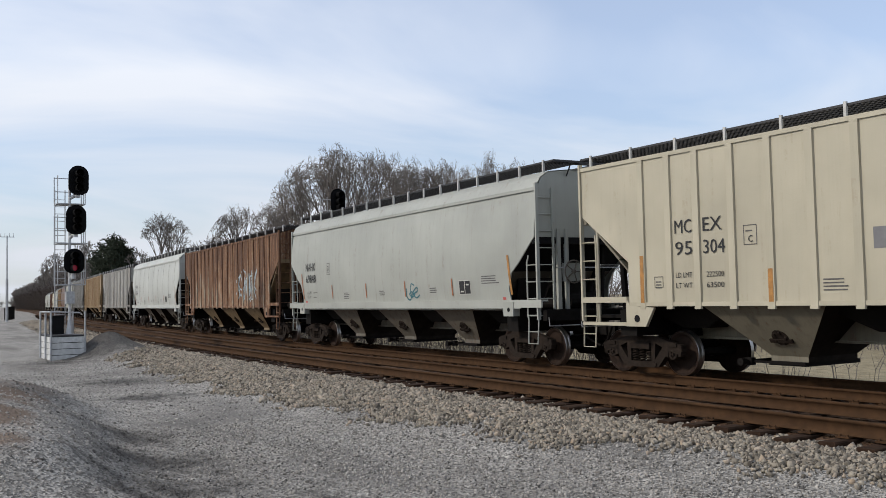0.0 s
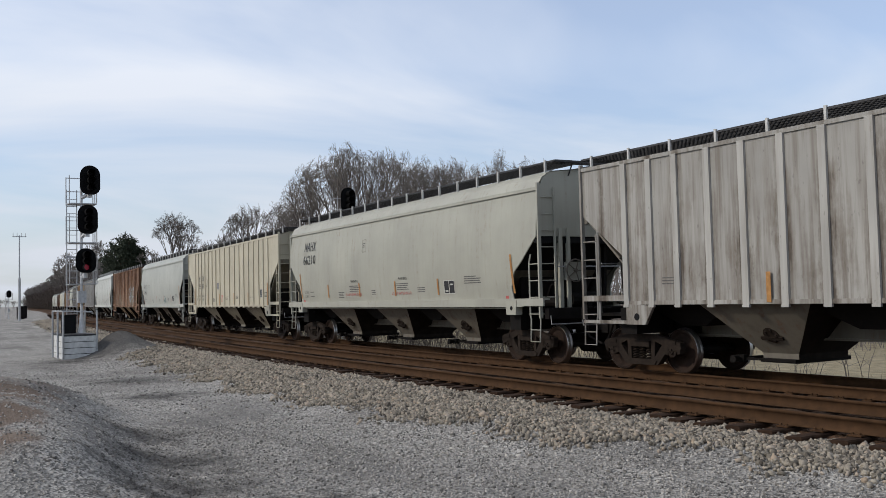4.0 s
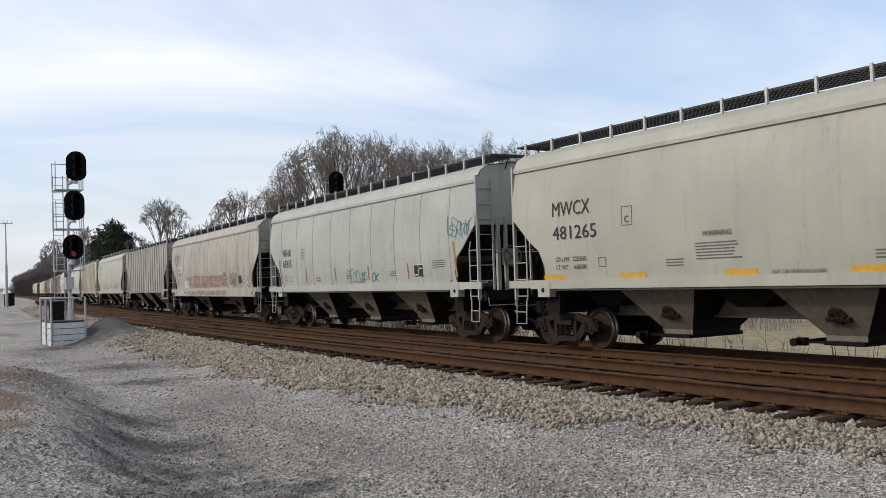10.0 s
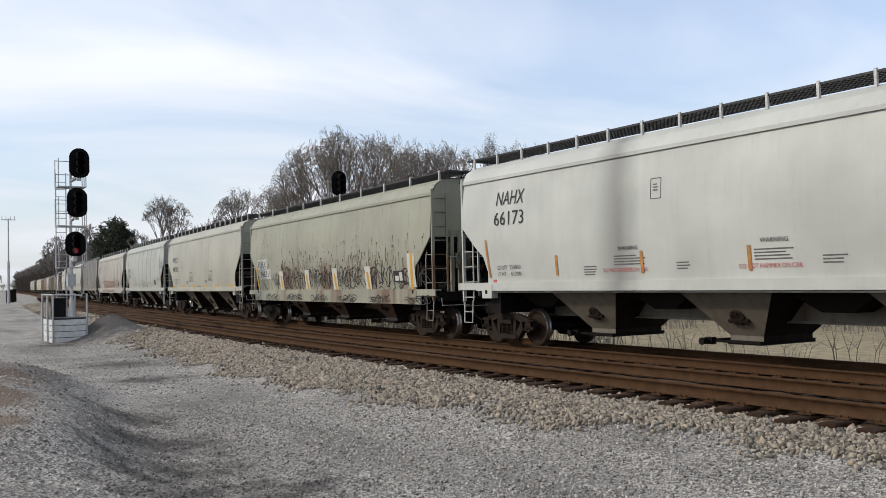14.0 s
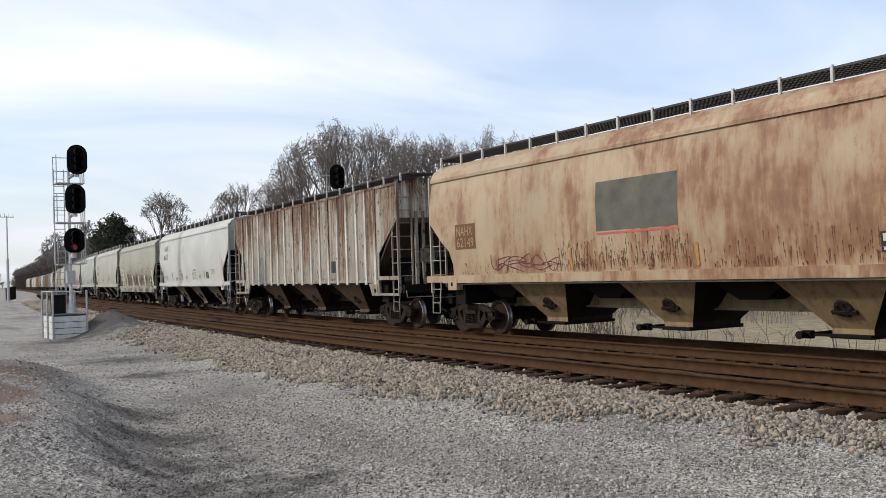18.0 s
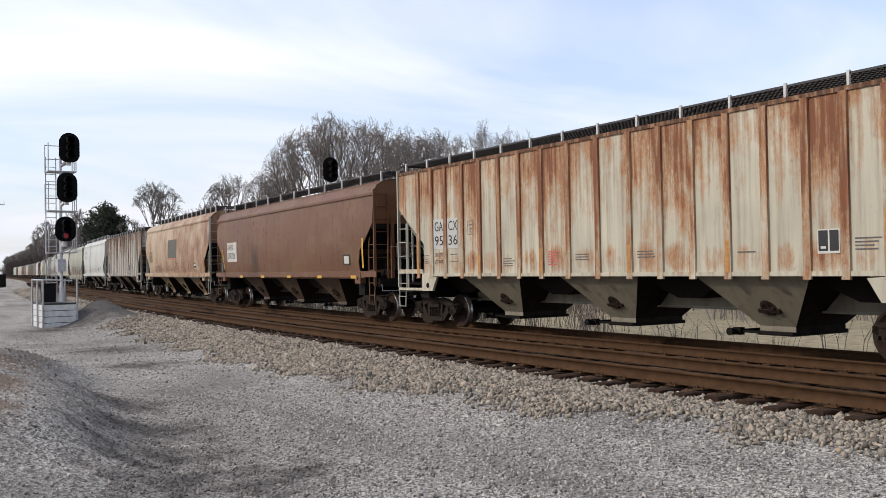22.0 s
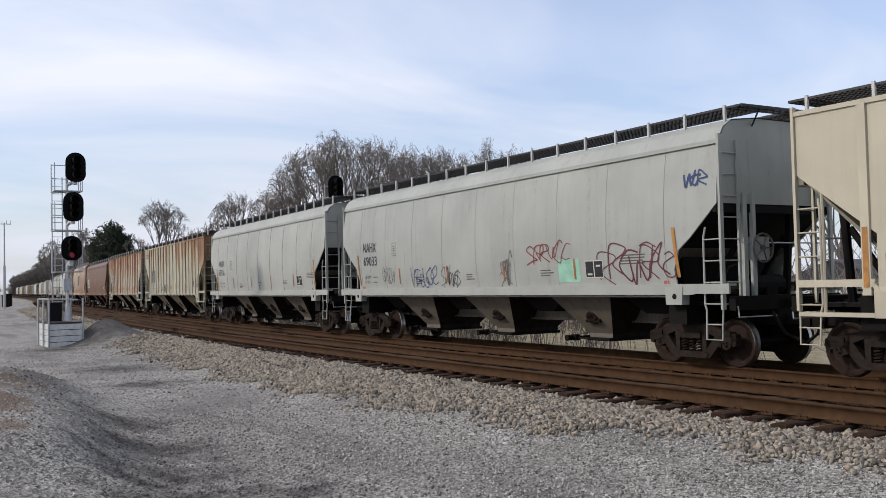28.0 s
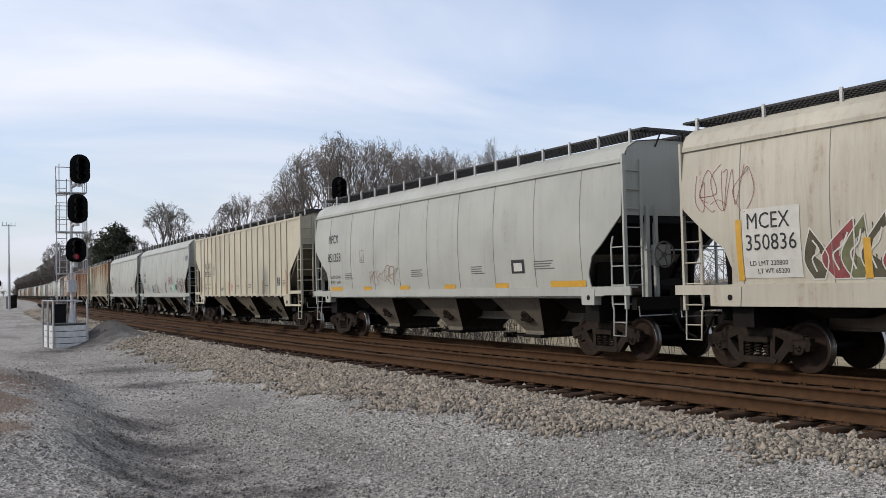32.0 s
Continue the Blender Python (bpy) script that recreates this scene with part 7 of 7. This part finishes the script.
def plant(kind, x, y, h, turn, label, spread_=0.0):
    t = new("bare_tree")
    tm, cm = TREES[kind]
    base = 17.0 if kind < 4 or kind == 8 else 10.0
    part("trunk", tm, None, t)
    part("crown", cm, None, t)
    t.location = (x, y, float(ground_z(np.array(x), np.array(y))) - 0.15)
    t.rotation_euler = (0, 0, turn)
    k = h / base
    w = spread_ / (0.66 * base) if spread_ else k
    t.scale = (w, w, k)
    tagged(t, label, "tree", "bare trees beyond the tracks")


def tree_at(kind, az, off_y, top_el, wide_, turn):
    """A tree in a given direction, y metres beyond; the angles of its top and of its crown's width are given."""
    x = -off_y * math.tan(radians(az))
    d = math.hypot(x, off_y)
    z = 1.7 + d * math.tan(radians(top_el))
    size = "tall" if z > 15 else "small"
    plant(kind, x, off_y, z + 1.0, turn, size + " leafless tree with fine grey-brown branches", d * radians(wide_))


for k_, az_, y_, el_, w_ in ((8, 74.7, 38, 5.4, 3.8), (8, 70.2, 40, 5.85, 3.4), (2, 68.6, 41, 6.1, 3.0), (3, 67.2, 42, 7.2, 3.6), (1, 65.9, 42, 8.5, 4.6), (0, 64.2, 43, 9.7, 5.6), (2, 62.4, 45, 9.2, 5.0), (3, 60.5, 44, 9.0, 5.0),
                             (0, 59.0, 46, 8.8, 4.4), (2, 57.5, 47, 8.5, 4.2), (1, 56.0, 47, 8.6, 4.0), (3, 54.6, 48, 9.0, 3.8), (0, 53.2, 48, 8.6, 3.4), (1, 63.3, 52, 8.9, 5.4), (3, 61.4, 53, 8.7, 5.4), (2, 66.7, 50, 7.3, 4.4), (0, 65.1, 56, 8.6, 4.6), (2, 59.8, 56, 8.4, 5.0), (3, 58.2, 57, 7.8, 4.4), (1, 68.0, 54, 6.2, 3.8),
                             (5, 72.6, 40, 3.7, 3.2), (4, 71.6, 42, 4.2, 2.8), (4, 79.1, 36, 3.7, 2.4), (5, 80.4, 35, 2.9, 2.0), (5, 76.0, 37, 3.2, 2.6), (4, 77.4, 37, 3.6, 2.4),
                             (4, 48.0, 50, 8.0, 5.0), (5, 43.5, 54, 7.8, 5.0), (4, 39.0, 58, 8.0, 5.0), (5, 34.5, 62, 7.5, 5.0)):
    tree_at(k_, az_, y_, el_, w_, k_ * 1.3 + az_)
WOOD_AZ, WOOD_EL = (72.0, 76.0, 78.5, 79.6, 80.6, 81.5, 82.1, 82.7, 83.4), (2.4, 2.6, 2.9, 3.2, 2.75, 2.0, 1.5, 0.95, 0.45)


def wood_height(x, y):
    """How high the wood's edge stands there, falling off down the line."""
    return 2.4 + math.hypot(x, y) * math.tan(radians(float(np.interp(math.degrees(math.atan2(-x, y)), WOOD_AZ, WOOD_EL))))


r_ = random.Random(77)
for i_ in range(80):
    s_ = -135 - 740 * (i_ / 80) ** 1.15 - r_.uniform(0, 6)
    p_ = on_line(s_, -r_.uniform(5.5, 14) - (4 if s_ > -250 else 0))
    h_ = min(max(1.1 * wood_height(float(p_[0]), float(p_[1])) * r_.uniform(0.72, 1.03), 5.0), 17.0)
    plant(r_.choice((4, 5)) if s_ > -230 else r_.choice((6, 7)), float(p_[0]), float(p_[1]), h_, r_.uniform(0, 6.28), "leafless tree in the brown wood along the line", h_ * r_.uniform(0.6, 0.9))
for i_ in range(14):
    x_, y_ = -r_.uniform(700, 780), 40 + 70 * i_ / 14
    plant(r_.choice((6, 7)), x_, y_, r_.uniform(5.5, 8.0), r_.uniform(0, 6.28), "small leafless tree far down the lane", 7.0)


def canopy():
    """The tangle of crowns that fills the wood along the line: short brown shoots massed in uneven domes."""
    r = np.random.default_rng(21)
    v = []
    for i in range(330):
        s = -128 - 765 * (i / 330) ** 1.25
        p = on_line(s, -r.uniform(6.5, 22) - (3 if s > -250 else 0))
        h = min(max(wood_height(float(p[0]), float(p[1])) * r.uniform(0.68, 0.98), 4.0), 17.0)
        w = h * r.uniform(0.32, 0.5)
        n = 420
        d = r.normal(size=(n, 3))
        d /= np.linalg.norm(d, axis=1)[:, None]
        d[:, 2] = abs(d[:, 2])
        q = r.uniform(0.25, 1.0, n) ** 0.5
        base = np.array([p[0], p[1], -1.2])
        c = base + d * q[:, None] * np.array([w, w, h * 0.72]) + np.array([0, 0, h * 0.26]) * r.uniform(0.2, 1.0, (n, 1))
        size = (0.5 + abs(s) / 420) * np.exp(r.normal(0, 0.3, n))
        way = d * np.array([0.7, 0.7, 0.5]) + np.array([0, 0, 0.5]) + r.normal(0, 0.35, (n, 3))
        way /= np.linalg.norm(way, axis=1)[:, None]
        flat = np.cross(way, r.normal(size=(n, 3)))
        flat /= np.linalg.norm(flat, axis=1)[:, None]
        wide = (0.028 + abs(s) / 7000) * np.exp(r.normal(0, 0.2, n))
        v.append(np.stack([c - flat * wide[:, None], c + flat * wide[:, None], c + way * size[:, None]], 1).reshape(-1, 3))
    v = np.concatenate(v)
    ob = new("wood_canopy", soup("wood_canopy", v, np.arange(len(v)).reshape(-1, 3), M_BRUSHFAR))
    tagged(ob, "massed bare brown crowns of the wood along the line", "woodland", kind="stuff")


def brush(name, label, count, place, height, seed, material, per=5, stout=1.0):
    """Thickets of thin leaning stems."""
    r = np.random.default_rng(seed)
    x, y = place(r, count)
    z = ground_z(x, y)
    h = height * np.exp(r.normal(0, 0.35, count))
    segs = []
    for i in range(count):
        for _ in range(per):
            lean = r.normal(0, 0.32, 2)
            p = (x[i] + r.normal(0, 0.3), y[i] + r.normal(0, 0.3), z[i] - 0.1)
            m = (p[0] + lean[0] * h[i] * 0.4, p[1] + lean[1] * h[i] * 0.4, z[i] + h[i] * 0.55)
            q = (p[0] + lean[0] * h[i] * 1.1, p[1] + lean[1] * h[i] * 1.1, z[i] + h[i] * r.uniform(0.8, 1.1))
            w = (0.006 * h[i] + 0.007) * stout
            segs += [(p, m, w, w * 0.7), (m, q, w * 0.7, w * 0.3)]
            for _ in range(2):
                e = r.normal(0, 0.25, 3) * h[i]
                segs.append((m, (m[0] + e[0], m[1] + e[1], m[2] + abs(e[2]) + 0.1 * h[i]), w * 0.5, w * 0.25))
    ob = new(name, limb_soup(segs, material, name, 3))
    tagged(ob, label, "undergrowth", kind="stuff")


def along_wood(s0, s1, o0, o1):
    def f(r, n):
        p = on_line(r.uniform(s0, s1, n), -r.uniform(o0, o1, n))
        return p[:, 0], p[:, 1]
    return f


M_STRAW = bark("dry_grass", (0.30, 0.24, 0.13), (0.52, 0.44, 0.28))
M_BRUSHFAR = bark("far_wood_brown", (0.050, 0.038, 0.031), (0.105, 0.082, 0.068))
canopy()
brush("undergrowth", "tangled bare brush under the trees", 650, along_wood(-150, -20, 17, 30), 3.0, 5, M_TWIG)
brush("undergrowth", "dense brown brush of the wood along the line", 600, along_wood(-330, -150, 8.5, 20), 3.4, 6, M_BRUSHFAR, 6, 1.6)
brush("undergrowth", "dense brown thicket far down the line", 500, along_wood(-895, -330, 5.0, 15), 3.2, 16, M_BRUSHFAR, 6, 4.0)
brush("tall_grass", "pale dry grass beside the far track", 600, along_wood(-70, -6, 3.6, 6.0), 0.22, 8, M_STRAW, 4)
brush("undergrowth", "low brown brambles beyond the far track", 420, along_wood(-95, -27, 4.6, 11.0), 0.85, 19, M_BRUSHFAR, 5)
brush("undergrowth", "thin brambles beyond the far track", 34, along_wood(-60, -14, 5.0, 9.0), 0.8, 9, M_TWIG, 5)


def pine(x, y, h, seed):
    r = random.Random(seed)
    t = new("pine_tree")
    t.location = (x, y, float(ground_z(np.array(x), np.array(y))) - 0.1)
    tagged(t, "dark green pine with rounded ragged crown", "tree")
    segs = [((0, 0, 0), (0.1, 0, h * 0.5), h * 0.018, h * 0.013), ((0.1, 0, h * 0.5), (0, 0.1, h * 0.95), h * 0.013, 0.03)]
    vs, fs = [], []
    for i in range(260):
        # clumps of needles filling an egg-shaped crown with a ragged edge
        d = Vector((r.gauss(0, 1), r.gauss(0, 1), r.gauss(0, 1))).normalized() * r.uniform(0.15, 1.0) ** 0.4
        q = Vector((d.x * h * 0.23, d.y * h * 0.23, h * 0.60 + d.z * h * 0.36))
        segs.append(((0, 0, max(h * 0.2, q.z - h * 0.06)), tuple(q), 0.05, 0.015))
        for k in range(26):
            c = q + Vector((r.gauss(0, 0.42), r.gauss(0, 0.42), r.gauss(0, 0.24)))
            for _ in range(4):
                d = Vector((r.gauss(0, 1), r.gauss(0, 1), r.gauss(0.4, 0.8))).normalized() * r.uniform(0.22, 0.45)
                e = d.orthogonal().normalized() * 0.08
                b = len(vs)
                vs += [tuple(c - e), tuple(c + e), tuple(c + d)]
                fs.append((b, b + 1, b + 2))
    part("trunk", limb_soup(segs, M_PINEBARK, "trunk", 5), None, t)
    part("crown", soup("crown", np.array(vs), np.array(fs), M_NEEDLE), None, t)


def needle():
    m, n, l = mat("pine_needles")
    rnd = node(n, l, "NewGeometry").outputs["Random Per Island"]
    col = mix(n, l, rnd, (0.014, 0.022, 0.013), (0.055, 0.068, 0.040))
    return shade(m, n, l, col, 0.8)


M_NEEDLE = needle()
pine(-152.0, 34.0, 14.0, 4)
pine(-158.0, 36.5, 11.5, 9)


def shed(x, y):
    s = new("shed")
    s.location = (x, y, float(ground_z(np.array(x), np.array(y))) - 0.05)
    tagged(s, "small white shed with dark doorway across the field", "shed")
    part("wall", Geo().box(-3, -1.3, -0.1, 0.1, 0, 2.5).box(-0.2, 0.9, -0.1, 0.1, 0, 2.5).box(1.7, 3, -0.1, 0.1, 0, 2.5).box(-3, 3, 3.8, 4, 0, 2.5).box(-3, -2.8, 0.1, 3.8, 0, 2.5).box(2.8, 3, 0.1, 3.8, 0, 2.5), M_WHITE, s)
    part("roof", Geo().slab([(-3.3, 2.5), (3.3, 2.5), (0, 3.6)], -0.4, 4.4), M_GRATE, s)


shed(-33.0, 47.0)


# ---- what moves: the cars run along the line, their wheels turn ----
def along(s, t):
    k = t - 9.0
    return s - SPEED * k - GAIN * k * k / 2


def car_pose(s, half):
    a, b = on_line(s - half), on_line(s + half)
    m = (a + b) / 2
    return pose(m[0], m[1], 0.0, 0, 0, math.degrees(math.atan2(b[1] - a[1], b[0] - a[0])))


def motions():
    times = [i * 1.0 for i in range(33)]
    for car, s, half in CARS:
        walk(car, [(t, car_pose(along(s, t), half)) for t in times])
    # one turn of the wheels serves all: they roll on the rail without slipping
    rows = []
    for i in range(0, 32 * 15 + 1):
        t = i / 15
        turn = (along(0.0, t) - along(0.0, 0.0)) / 0.458
        rows.append((t, Matrix.Rotation(turn, 4, "Y")))
    first = WHEELS[0]
    walk(first, rows)
    action, slot = first.animation_data.action, first.animation_data.action_slot
    for w in WHEELS[1:]:
        w.rotation_mode = "QUATERNION"
        w.animation_data_create()
        w.animation_data.action = action
        w.animation_data.action_slot = slot


motions()
